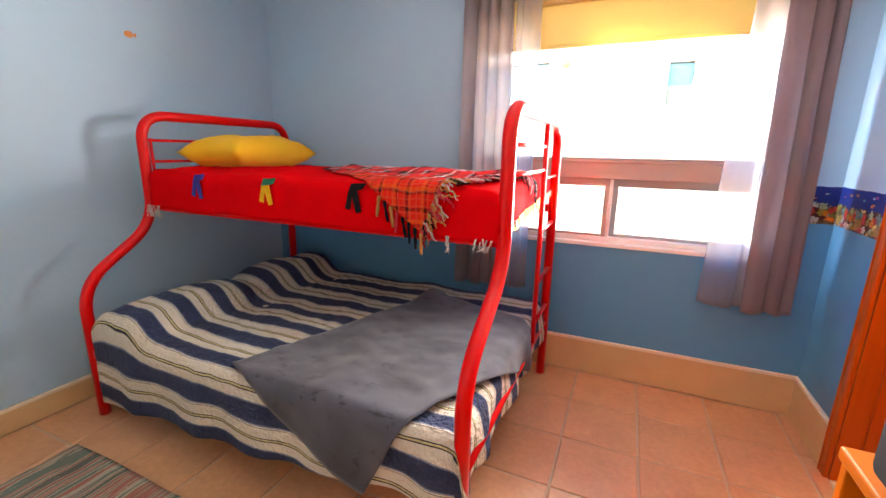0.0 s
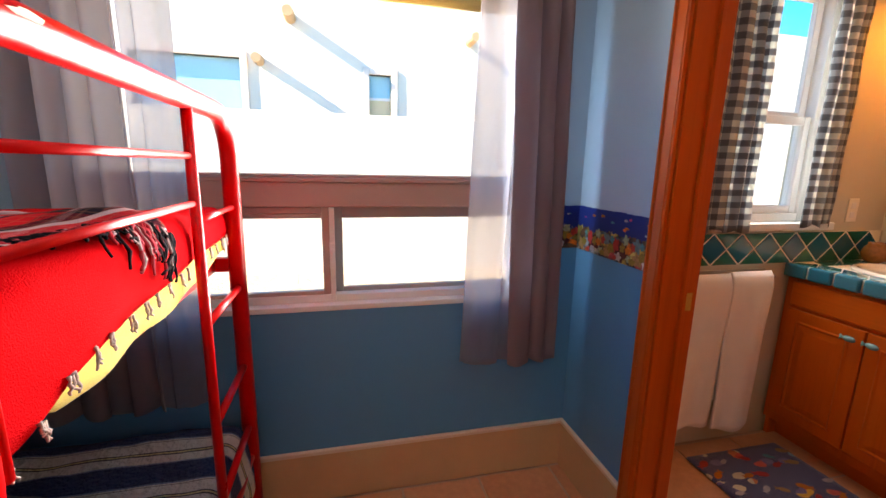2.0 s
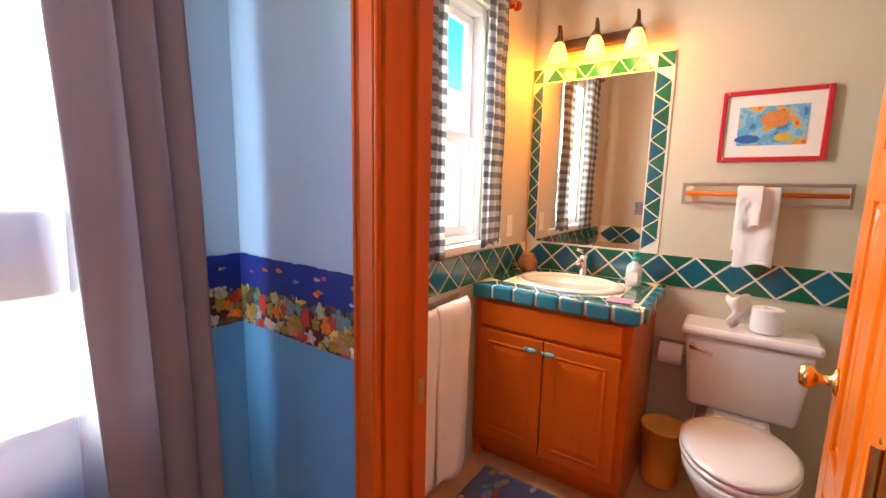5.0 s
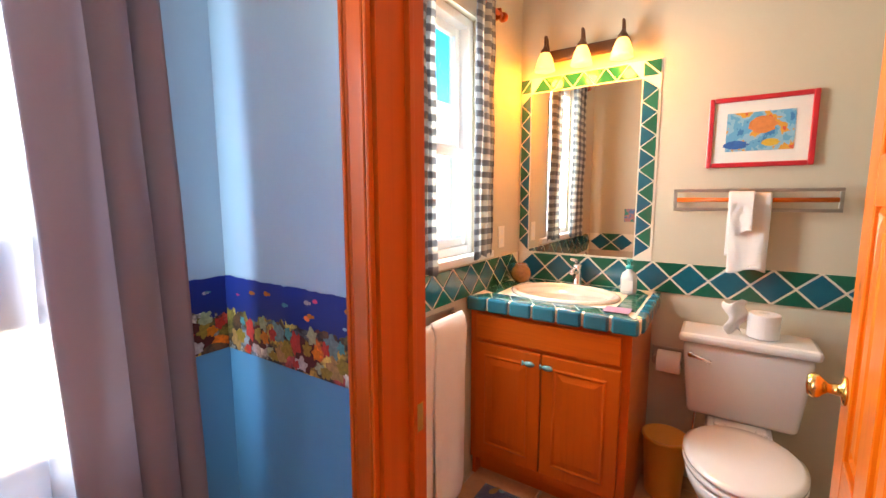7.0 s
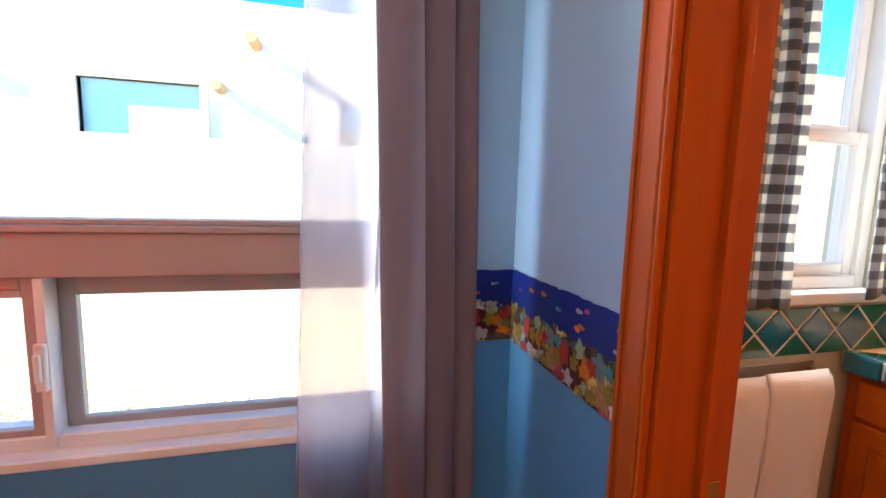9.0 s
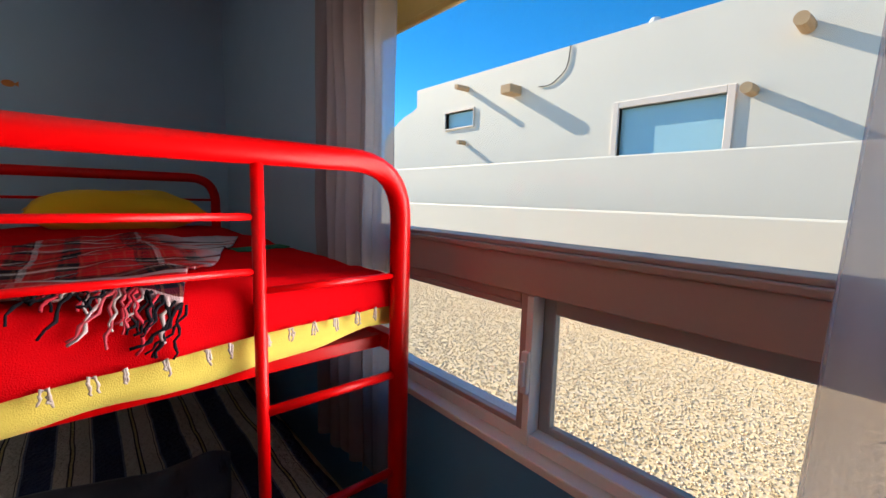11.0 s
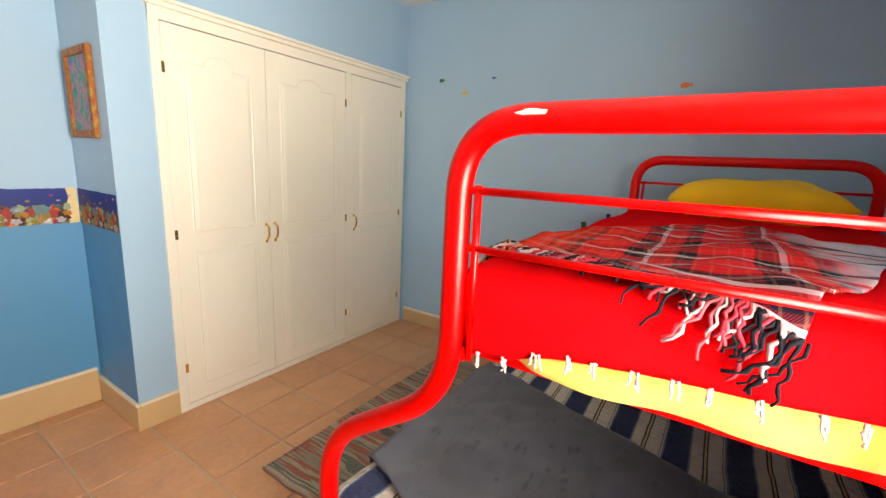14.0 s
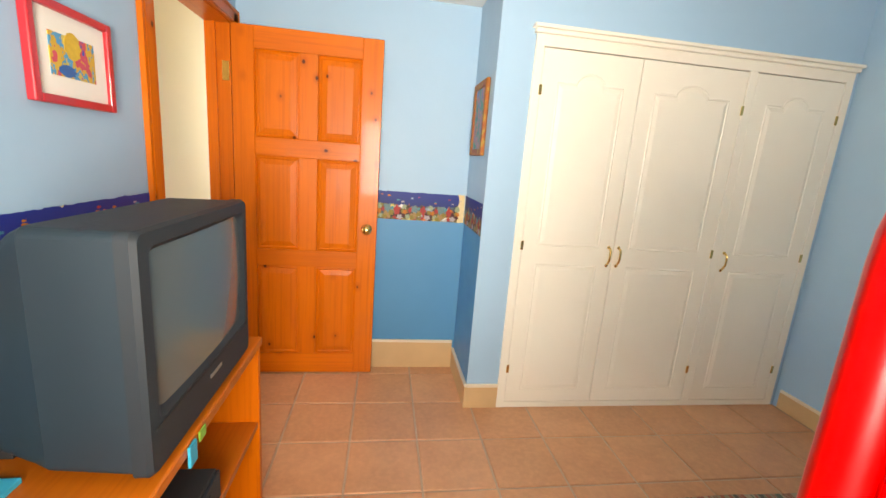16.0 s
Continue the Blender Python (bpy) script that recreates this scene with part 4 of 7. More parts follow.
def closet_door(x0, x1, handle_right, hinge_right):
    z0, z1, y = 0.04, 1.99, CF - 0.004
    bm = boxes((x0, x1, y - 0.016, y + 0.014, z0, z1), bevel=0.003)
    d = part("door", bm, M["white_paint"], ob)
    for lo, hi, arch in ((0.115, 0.885, False), (0.985, 1.835, True)):
        # raised moulding along the panel's outline, with an arched top
        a, c = x0 + 0.085, x1 - 0.085
        pts = [(a, lo), (c, lo), (c, hi)]
        if arch:
            w = c - a
            pts += [(c - 0.28 * w, hi)]
            pts += [(a + w * (0.5 + 0.22 * math.cos(t)), hi + 0.055 * math.sin(t)) for t in [math.pi * k / 10 for k in range(11)]]
            pts += [(a + 0.28 * w, hi)]
        pts += [(a, hi)]
        bm = bmesh.new()
        P = [Vector((p[0], y + 0.014, p[1])) for p in pts]
        cen = Vector(((a + c) / 2, y + 0.014, (lo + hi) / 2))
        k = len(P)
        rings = []
        for ins, h in ((0.0, 0.0), (0.006, 0.004), (0.012, 0.0005), (0.034, 0.0055)):
            rings.append([bm.verts.new((p.x + (cen.x - p.x) * ins * 2 / (c - a), y + 0.014 + h, p.z + (cen.z - p.z) * ins * 2 / (hi - lo))) for p in P])
        for r0, r1 in zip(rings, rings[1:]):
            for i in range(k):
                bm.faces.new((r0[i], r0[(i + 1) % k], r1[(i + 1) % k], r1[i]))
        bm.faces.new(rings[-1])
        part("panel", bm, M["white_paint"], d)
    hx = (x1 - 0.028) if handle_right else (x0 + 0.028)
    bm = bmesh.new()
    yy = y + 0.014
    tube(bm, rounded([(hx, yy, 0.995), (hx, yy + 0.026, 0.985), (hx, yy + 0.028, 0.925), (hx, yy, 0.89)], 0.02, 5), 0.0062, 10)
    lathe(bm, [(0.0, 0), (0.010, 0.0), (0.008, 0.004), (0.0, 0.006)], (hx, yy, 0.995), 10, Matrix.Rotation(radians(-90), 3, "X"))
    lathe(bm, [(0.0, 0), (0.010, 0.0), (0.008, 0.004), (0.0, 0.006)], (hx, yy, 0.89), 10, Matrix.Rotation(radians(-90), 3, "X"))
    part("handle", bm, M["brass"], d, "curved brass and wood pull", True)
    for z in (0.25, 0.985, 1.79):
        xx = x1 if hinge_right else x0
        bm = boxes((xx - 0.008, xx + 0.008, y + 0.012, y + 0.018, z - 0.025, z + 0.025), bevel=0.002)
        part("hinge", bm, M["brass"], d, "small brass hinge")


closet_door(-2.143, X1 - 0.047, False, True)
closet_door(-2.763, -2.147, True, False)
closet_door(X0 + 0.052, -2.817, True, False)


# ---------------------------------------------------------------- outdoors
def gravel_material():
    n = Nodes("tan gravel")
    v = n.world()
    cell = n.voronoi(v, 42.0, "Color")
    dist = n.voronoi(v, 42.0)
    r = n.axis(cell, 0)
    col = n.ramp(r, [(0.0, (0.60, 0.44, 0.26)), (0.35, (0.74, 0.57, 0.35)), (0.7, (0.80, 0.65, 0.44)), (1.0, (0.66, 0.55, 0.43))])
    big = n.noise(v, 0.7, 4)
    col = n.mix(n.math("MULTIPLY", big, 0.35), col, (0.62, 0.47, 0.29))
    n.bump(dist, 0.4, 0.012)
    return n.done(col, 0.9, 0, 0.2)


M["gravel"] = gravel_material()
GZ = -0.15
bm = bmesh.new()
bmesh.ops.create_grid(bm, x_segments=2, y_segments=2, size=400, matrix=Matrix.Translation((0, 0, GZ)))
tagged(part("ground", bm, M["gravel"]), kind="structure")
ob = thing("garden_wall", (0, 4.35, GZ), "low white stucco garden wall along the gravel yard", "garden wall", kind="structure")
part("wall", boxes((-26, 16, 4.30, 4.52, GZ - 0.1, 1.295), bevel=0.02), M["stucco2"], ob)
ob = thing("boundary_wall", (0, 5.1, GZ), "higher white stucco wall before the neighbouring house", "garden wall", kind="structure")
part("wall", boxes((-26, 16, 5.0, 5.22, GZ - 0.1, 2.06), bevel=0.02), M["stucco2"], ob)

HYF = 7.0
house = thing("neighbour_house", (-3, HYF + 3, GZ), "white stucco adobe house with wooden roof beams and small windows", "house")
bm = bmesh.new()
openings = [(-4.42, -2.68, 2.15, 3.15), (-9.40, -8.32, 3.29, 3.70), (-0.42, 0.00, 2.15, 3.02)]
xs = sorted({-10.75, 14.0} | {o[0] for o in openings} | {o[1] for o in openings})
for xa, xb in zip(xs, xs[1:]):
    hole = [o for o in openings if abs(o[0] - xa) < 1e-6]
    if hole:
        box(bm, xa, xb, HYF, HYF + 0.3, GZ - 0.1, hole[0][2])
        box(bm, xa, xb, HYF, HYF + 0.3, hole[0][3], 4.56)
    else:
        box(bm, xa, xb, HYF, HYF + 0.3, GZ - 0.1, 4.56)
box(bm, -10.75, 14, HYF + 0.3, HYF + 6, GZ - 0.1, 4.30)
part("wall", bm, M["stucco2"], house)
bm = bmesh.new()
pts = [(-10.75, 4.1), (-11.0, 3.98), (-11.5, 3.86), (-12.0, 3.62), (-12.5, 3.3), (-12.6, 2.6), (-12.6, GZ - 0.1), (-10.75, GZ - 0.1)]
prism(bm, pts, (1, 0, 0), (0, 0, 1), (0, 1, 0), (0, HYF + 0.02, 0), 4.0)
part("side_wing", bm, M["stucco2"], house)
M["house_trim"] = paint("cream window trim", (0.80, 0.68, 0.58), 0.7, 0.06, 5.0)
# The glass's pale teal base colour holds the sky's reflection.
M["house_glass"] = paint("window glass in reflected-sky teal", (0.42, 0.66, 0.70), 0.06, 0.1, 2.0, 0.0, spec=0.8)
M["shade_cloth"] = paint("tan window shade", (0.70, 0.58, 0.36), 0.8, 0.06, 5.0)
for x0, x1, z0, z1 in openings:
    w = part("window", boxes((x0, x1, HYF + 0.10, HYF + 0.13, z0, z1)), M["house_glass"], house, "glass coloured teal for the reflected sky")
    t = 0.12 if x0 != -9.40 else 0.04
    bm = bmesh.new()
    ring(bm, x0 - t, x1 + t, z0 - t, z1 + t, HYF - 0.045, HYF + 0.11, t, 0.01)
    part("trim", bm, M["house_trim"], w)
    if x0 == -0.42:
        part("shade", boxes((x0, x1, HYF + 0.07, HYF + 0.098, 2.15, 2.56)), M["shade_cloth"], w)
        part("meeting_rail", boxes((x0, x1, HYF + 0.05, HYF + 0.099, 2.56, 2.61)), M["vinyl"], w)
M["viga"] = wood("weathered beam wood", (0.62, 0.42, 0.24), (0.34, 0.2, 0.1), (1, 0.2, 1), False, 0.7, 0.0)
for x, z, r, l in ((-8.57, 4.22, 0.07, 0.42), (-1.80, 3.88, 0.10, 0.45), (-2.36, 3.12, 0.09, 0.35), (3.0, 3.9, 0.1, 0.45), (1.55, 3.75, 0.09, 0.45), (-8.63, 2.87, 0.06, 0.25)):
    bm = bmesh.new()
    tube(bm, [(x, HYF, z), (x, HYF - l * 0.5, z), (x, HYF - l, z - 0.01)], [r, r * 0.97, r * 0.9], 14)
    part("beam_end", bm, M["viga"], house)
part("beam_end", boxes((-7.08, -6.78, HYF - 0.4, HYF, 3.78, 3.98), bevel=0.02), M["viga"], house)
part("roof_vent", boxes((-7.3, -6.9, HYF + 1.2, HYF + 1.6, 4.3, 5.0), bevel=0.02), M["viga"], house)
bm = bmesh.new()
tube(bm, rounded([(-5.55, HYF - 0.02, 4.56), (-5.6, HYF - 0.02, 4.1), (-6.0, HYF - 0.02, 3.85), (-6.3, HYF - 0.02, 3.88)], 0.2, 6), 0.012, 6)
part("cable", bm, M["black"], house)
bm = bmesh.new()
lathe(bm, [(0.0, 0), (0.12, 0.0), (0.14, 0.12), (0.09, 0.22), (0.0, 0.25)], (-4.3, HYF + 0.9, 4.75), 14)
tube(bm, [(-4.3, HYF + 0.9, 4.3), (-4.3, HYF + 0.9, 4.8)], 0.03, 8)
part("roof_vent", bm, M["vinyl"], house, "round white roof vent")


def pebbles(name, count, x0, x1, y0, y1, seed):
    """Loose stones over the gravel, in one mesh."""
    r = random.Random(seed)
    base = [(1, 0, 0), (-1, 0, 0), (0, 1, 0), (0, -1, 0), (0, 0, 1), (0, 0, -1)]
    tris = [(0, 2, 4), (2, 1, 4), (1, 3, 4), (3, 0, 4), (2, 0, 5), (1, 2, 5), (3, 1, 5), (0, 3, 5)]
    vs, fs = [], []
    for _ in range(count):
        x, y = r.uniform(x0, x1), y0 + (y1 - y0) * r.random() ** 1.3
        s = r.uniform(0.006, 0.014)
        a = r.uniform(0, math.pi)
        c, sn = math.cos(a), math.sin(a)
        k = len(vs)
        for bx, by, bz in base:
            px, py, pz = bx * s * r.uniform(0.8, 1.3), by * s * r.uniform(0.7, 1.0), bz * s * r.uniform(0.45, 0.75)
            vs.append((x + px * c - py * sn, y + px * sn + py * c, GZ + 0.004 + pz))
        fs += [(k + i, k + j, k + l) for i, j, l in tris]
    me = bpy.data.meshes.new(name)
    me.from_pydata(vs, [], fs)
    n = Nodes("loose stones")
    col = n.ramp(n.island(), [(0.0, (0.60, 0.44, 0.26)), (0.35, (0.76, 0.58, 0.36)), (0.7, (0.84, 0.69, 0.49)), (1.0, (0.64, 0.54, 0.43))])
    me.materials.append(n.done(col, 0.85, 0, 0.2))
    return tagged(new(name, me), "tan loose gravel stones in the yard", "gravel", kind="stuff")


pebbles("gravel_stones", 80000, -8.0, 3.5, 0.25, 4.28, 11)


# ---------------------------------------------------------------- wallpaper border
def border_material():
    """Deep sea: blue water with small fish over a heap of corals."""
    n = Nodes("underwater wallpaper")
    uv = n.co("UV")
    y = n.axis(uv, 1)
    lump = n.noise(n.co("UV", (1, 0.6, 1)), 16.0, 3, 0.6)
    edge = n.math("LESS_THAN", y, n.math("MULTIPLY_ADD", lump, 0.13, 0.028))
    water = n.mix(n.math("MULTIPLY", y, 5.0), (0.004, 0.012, 0.07), (0.006, 0.025, 0.23))
    warp = n.node("ShaderNodeTexNoise")
    n.link(uv, warp.inputs["Vector"])
    warp.inputs["Scale"].default_value = 60.0
    off = n.node("ShaderNodeVectorMath", operation="MULTIPLY_ADD")
    n.link(warp.outputs["Color"], off.inputs[0])
    off.inputs[1].default_value = (0.018, 0.018, 0.0)
    n.link(uv, off.inputs[2])
    wv = off.outputs[0]
    cell = n.voronoi(wv, 25.0, "Color")
    d = n.voronoi(wv, 25.0)
    coral = n.ramp(n.axis(cell, 0), [(0.0, (0.14, 0.07, 0.03)), (0.16, (0.84, 0.20, 0.01)), (0.25, (0.23, 0.19, 0.04)), (0.40, (0.74, 0.72, 0.65)), (0.52, (0.12, 0.18, 0.20)), (0.64, (0.68, 0.45, 0.07)), (0.76, (0.57, 0.08, 0.08)), (0.86, (0.27, 0.35, 0.41)), (0.94, (0.81, 0.65, 0.16))], True)
    polyp = n.voronoi(uv, 150.0)
    shade = n.math("MULTIPLY_ADD", d, -1.5, n.math("MULTIPLY_ADD", polyp, -0.6, 1.55))
    coral = n.mix(n.math("MINIMUM", n.math("MAXIMUM", shade, 0.0), 1.0), (0.012, 0.010, 0.012), coral)
    fc = n.voronoi(n.co("UV", (1, 1.7, 1)), 15.0, "Color")
    fd = n.voronoi(n.co("UV", (1, 1.7, 1)), 15.0)
    fish = n.math("MULTIPLY", n.math("LESS_THAN", fd, 0.15), n.math("GREATER_THAN", n.axis(fc, 1), 0.45))
    fcol = n.ramp(n.axis(fc, 0), [(0.0, (0.75, 0.16, 0.02)), (0.4, (0.6, 0.55, 0.3)), (0.65, (0.6, 0.05, 0.16)), (0.85, (0.3, 0.4, 0.5))], True)
    water = n.mix(fish, water, fcol)
    return n.done(n.mix(edge, water, coral), 0.5, 0, 0.35)


M["border"] = border_material()


def border(name, a, b, normal, z0=1.017, z1=1.193):
    """A paper strip along a wall from a to b (x, y), with an unevenly cut upper edge."""
    A, B, nn = Vector((*a, 0)), Vector((*b, 0)), Vector((*normal, 0))
    L = (B - A).length

    def place(u, v):
        p = A.lerp(B, u) + nn * 0.003
        top = z1 + 0.004 * nz(u * L * 60, 2.0) + 0.003 * nz(u * L * 17, 5.0)
        return Vector((p.x, p.y, z0 + (top - z0) * v)), (u * L + a[0] * 1.7 + a[1] * 2.3, v * (z1 - z0))
    o = part(name, sheet(max(6, int(L * 90)), 2, place), M["border"])
    solid(o, 0.0015, 0)
    reef_print(o, a, b, normal, z0, z1)
    return tagged(o, "blue underwater wallpaper border with corals and fish", "wallpaper border", kind="structure")


CORAL = [("maroon weed", (0.10, 0.012, 0.012)), ("blue-grey coral", (0.20, 0.34, 0.36)), ("red coral", (0.62, 0.05, 0.04)), ("olive coral", (0.40, 0.29, 0.04)),
         ("pale green coral", (0.46, 0.56, 0.34)), ("orange sponge", (0.85, 0.25, 0.01)), ("white anemone", (0.68, 0.60, 0.60)), ("tan coral", (0.56, 0.33, 0.12)), ("pink fish", (0.75, 0.06, 0.26)), ("teal fish", (0.10, 0.42, 0.45))]
INK = [paint(nm + " print", tuple(0.62 * q for q in c), 0.5, 0.7, 130.0, 0.3, 260.0, 0.3) for nm, c in CORAL]
REEF = [(0.55, 0.12, 0.034, 1.0, 0), (0.05, 0.14, 0.026, 1.0, 7), (0.36, 0.33, 0.021, 1.5, 2), (0.02, 0.40, 0.029, 0.95, 1), (0.68, 0.46, 0.017, 1.2, 4), (0.18, 0.22, 0.020, 0.9, 3),
        (0.20, 0.42, 0.011, 1.2, 9), (0.60, 0.30, 0.015, 1.1, 3), (0.71, 0.28, 0.015, 1.0, 5), (0.50, 0.10, 0.021, 0.8, 6), (0.82, 0.12, 0.017, 0.9, 4), (0.94, 0.09, 0.018, 0.8, 3), (0.88, 0.36, 0.013, 1.3, 2), (0.33, 0.08, 0.012, 0.9, 2)]


def reef_print(paper, a, b, normal, z0, z1):
    """Printed corals and fish on a border strip, repeating along it; one sheet of ink for each colour."""
    A, B, nn = Vector((*a, 0)), Vector((*b, 0)), Vector((*normal, 0))
    L, H = (B - A).length, z1 - z0
    along = (B - A).normalized()
    r = random.Random(int(L * 1000))
    inks = {}

    def blob(u, z, rad, tall, ink, layer, rough=0.22):
        if u - rad * 1.3 < 0 or u + rad * 1.3 > L:
            return
        z = max(z, z0 + rad * tall * 1.25 + 0.001)
        ph = r.uniform(0, 6)
        pts = []
        for k in range(22):
            t = 2 * math.pi * k / 22
            q = rad * (1 + rough * math.sin(5 * t + ph) * 0.5 + rough * r.uniform(-0.5, 0.5))
            pts.append((q * math.cos(t), q * tall * math.sin(t)))
        bm = inks.setdefault(ink, bmesh.new())
        prism(bm, pts, along, (0, 0, 1), nn, A + along * u + nn * (0.0039 + 0.00015 * layer) + Vector((0, 0, z)), 0.0003, 0.03)

    k = 0
    while k * 0.168 < L:
        for i, (u, v, rad, tall, ink) in enumerate(REEF):
            blob(k * 0.168 + 0.03 + u * 0.168 + r.uniform(-0.006, 0.006), z0 + v * H * 1.02, rad * r.uniform(0.75, 0.98), tall, ink, i, 0.4)
        for _ in range(3):
            ink = r.choice((5, 5, 8, 6, 2, 9))
            u, z, f = (k + r.random()) * 0.168, z0 + H * r.uniform(0.64, 0.9), r.uniform(0.005, 0.009)
            blob(u, z, f, 0.62, ink, 1, 0.08)
            blob(u + f * 1.25, z, f * 0.45, 0.9, ink, 1, 0.08)
        k += 1
    for ink, bm in inks.items():
        part("reef_print", bm, INK[ink], paper)


border("trim_border_north", (-0.196, -0.0), (-0.002, -0.0), (0, -1))
border("trim_border_east", (0.0, -0.002), (0.0, DY1 + 0.046), (-1, 0))
border("trim_border_east_mid", (0.0, DY0 - 0.066), (0.0, HY1 + 0.082), (-1, 0), 1.03, 1.206)
border("trim_border_south", (-0.002, S), (CX + 0.03, S), (0, 1))
border("trim_border_closet", (CX, S + 0.004), (CX, CF - 0.004), (1, 0))


# ---------------------------------------------------------------- pillow, serape, fringes
def cushion(name, at, size, turn, material, label, category, tilt=0.0):
    """A plump pillow with pinched corners."""
    bm = bmesh.new()
    nu = 26
    top, bot = [], []
    for sgn, rows in ((1, top), (-1, bot)):
        for i in range(nu + 1):
            row = []
            for j in range(nu + 1):
                u, v = 2 * i / nu - 1, 2 * j / nu - 1
                h = (max(0, (1 - u ** 4)) * max(0, (1 - v ** 4))) ** 0.55
                x = u * (1 - 0.09 * (1 - v * v)) * size[0] / 2
                y = v * (1 - 0.09 * (1 - u * u)) * size[1] / 2
                z = sgn * h * size[2] / 2 * (1 + 0.18 * nz(u * 2, v * 2, 3.0 + sgn)) + 0.006 * nz(u * 6, v * 6, 2.0) * h
                row.append(bm.verts.new((x, y, z)))
            rows.append(row)
        for i in range(nu):
            for j in range(nu):
                bm.faces.new((rows[i][j], rows[i + 1][j], rows[i + 1][j + 1], rows[i][j + 1]))
    bmesh.ops.remove_doubles(bm, verts=bm.verts, dist=1e-5)
    o = part(name, bm, material, None, "", True)
    o.matrix_basis = pose(*at, tilt, 0, turn)
    return tagged(o, label, category)


cushion("pillow", (-3.03, -0.60, 1.292), (0.42, 0.68, 0.20), 4, M["gold_cloth"], "plump golden-yellow pillow on the red blanket", "pillow", 0)


def serape_material():
    """Red plaid weave with black, white and tan threads."""
    n = Nodes("woven plaid serape")
    uv = n.co("UV")
    x, y = n.axis(uv, 0), n.axis(uv, 1)
    warp = n.math("MULTIPLY", n.noise(uv, 9.0, 2), 0.02)
    x, y = n.math("ADD", x, warp), n.math("ADD", y, warp)
    fx = n.math("FRACT", n.math("MULTIPLY", x, 4.6))
    fy = n.math("FRACT", n.math("MULTIPLY", y, 4.1))
    # warm half: red and orange with dark lines
    wx = n.math("FRACT", n.math("MULTIPLY", x, 8.6))
    wy = n.math("FRACT", n.math("MULTIPLY", y, 8.2))
    wa = n.ramp(wx, [(0.0, (0.62, 0.02, 0.012)), (0.30, (0.62, 0.07, 0.012)), (0.45, (0.12, 0.012, 0.012)), (0.52, (0.62, 0.02, 0.012)), (0.80, (0.05, 0.012, 0.014)), (0.90, (0.60, 0.05, 0.012))], True)
    wb = n.ramp(wy, [(0.0, (0.64, 0.02, 0.012)), (0.40, (0.10, 0.012, 0.012)), (0.50, (0.60, 0.09, 0.012)), (0.62, (0.60, 0.02, 0.012)), (0.88, (0.05, 0.012, 0.014))], True)
    # cool half: red, black and white
    ca = n.ramp(fx, [(0.0, (0.55, 0.015, 0.022)), (0.26, (0.012, 0.010, 0.016)), (0.40, (0.62, 0.54, 0.55)), (0.46, (0.03, 0.022, 0.03)), (0.60, (0.5, 0.02, 0.03)), (0.86, (0.40, 0.36, 0.40)), (0.92, (0.02, 0.016, 0.03))], True)
    cb = n.ramp(fy, [(0.0, (0.60, 0.015, 0.022)), (0.42, (0.015, 0.012, 0.02)), (0.60, (0.45, 0.40, 0.42)), (0.65, (0.5, 0.02, 0.02)), (0.85, (0.02, 0.02, 0.03))], True)
    th = n.math("LESS_THAN", n.math("FRACT", n.math("MULTIPLY", n.math("ADD", x, y), 230.0)), 0.5)
    cool = n.ramp(n.math("MULTIPLY_ADD", n.noise(uv, 5.0, 2), 0.2, n.math("ADD", y, 1.1)), [(0.10, (0, 0, 0)), (0.34, (1, 1, 1))])
    col = n.mix(cool, n.mix(th, wa, wb), n.mix(th, ca, cb))
    # window light on the north end, put into the colour as pale blue-grey
    pale = n.ramp(n.math("MULTIPLY_ADD", n.noise(uv, 7.0, 2), 0.16, n.math("ADD", y, 1.0)), [(0.54, (0, 0, 0)), (0.64, (0.8, 0.8, 0.8))])
    col = n.mix(pale, col, n.ramp(fx, [(0.0, (0.56, 0.60, 0.68)), (0.3, (0.07, 0.08, 0.11)), (0.42, (0.62, 0.62, 0.66)), (0.7, (0.42, 0.10, 0.12)), (0.78, (0.50, 0.55, 0.62))], True))
    # dark and pale bands along the fringed edge
    q = n.math("ADD", n.math("MULTIPLY_ADD", x, 0.909, 1.909), n.math("MULTIPLY", y, -0.417))
    edge = n.ramp(q, [(0.0, (0.55, 0.02, 0.03)), (0.865, (0.012, 0.010, 0.018)), (0.90, (0.50, 0.43, 0.45)), (0.915, (0.45, 0.02, 0.03)), (0.945, (0.012, 0.010, 0.02)), (0.985, (0.5, 0.44, 0.46))], True)
    near = n.math("MULTIPLY", n.math("GREATER_THAN", q, 0.865), 0.75)
    col = n.mix(n.math("MULTIPLY", near, cool), col, edge)
    lx = n.math("LESS_THAN", n.math("FRACT", n.math("MULTIPLY", x, 41.0)), 0.16)
    ly = n.math("LESS_THAN", n.math("FRACT", n.math("MULTIPLY", y, 37.0)), 0.16)
    col = n.mix(n.math("MULTIPLY", n.math("MAXIMUM", lx, ly), 0.16), col, (0.45, 0.22, 0.12))
    f = n.noise(uv, 300.0, 2)
    n.bump(f, 0.6, 0.004)
    return n.done(col, 0.98, 0, 0.02)


M["serape"] = serape_material()


SP, SQ, SS, SL = Vector((-2.20, -0.27)), Vector((-1.275, -0.60)), Vector((-1.59, -1.33)), Vector((-2.36, -0.78))
SERAPE = (HX + 0.045, FX - 0.058, -1.108, -0.155, 1.211, 0.05)


def serape_turn(u, v):
    """The serape lies askew, its fringed edge towards the foot."""
    w = SP.lerp(SQ, u).lerp(SL.lerp(SS, u), v)
    return w.x + 0.02 * nz(u * 3, v * 4, 2.0) * (1 - u), w.y + 0.02 * nz(u * 4, v * 3, 6.0)


def crown(cx, cy):
    return 0.02 * math.exp(-((cy + 0.62) / 0.35) ** 2)


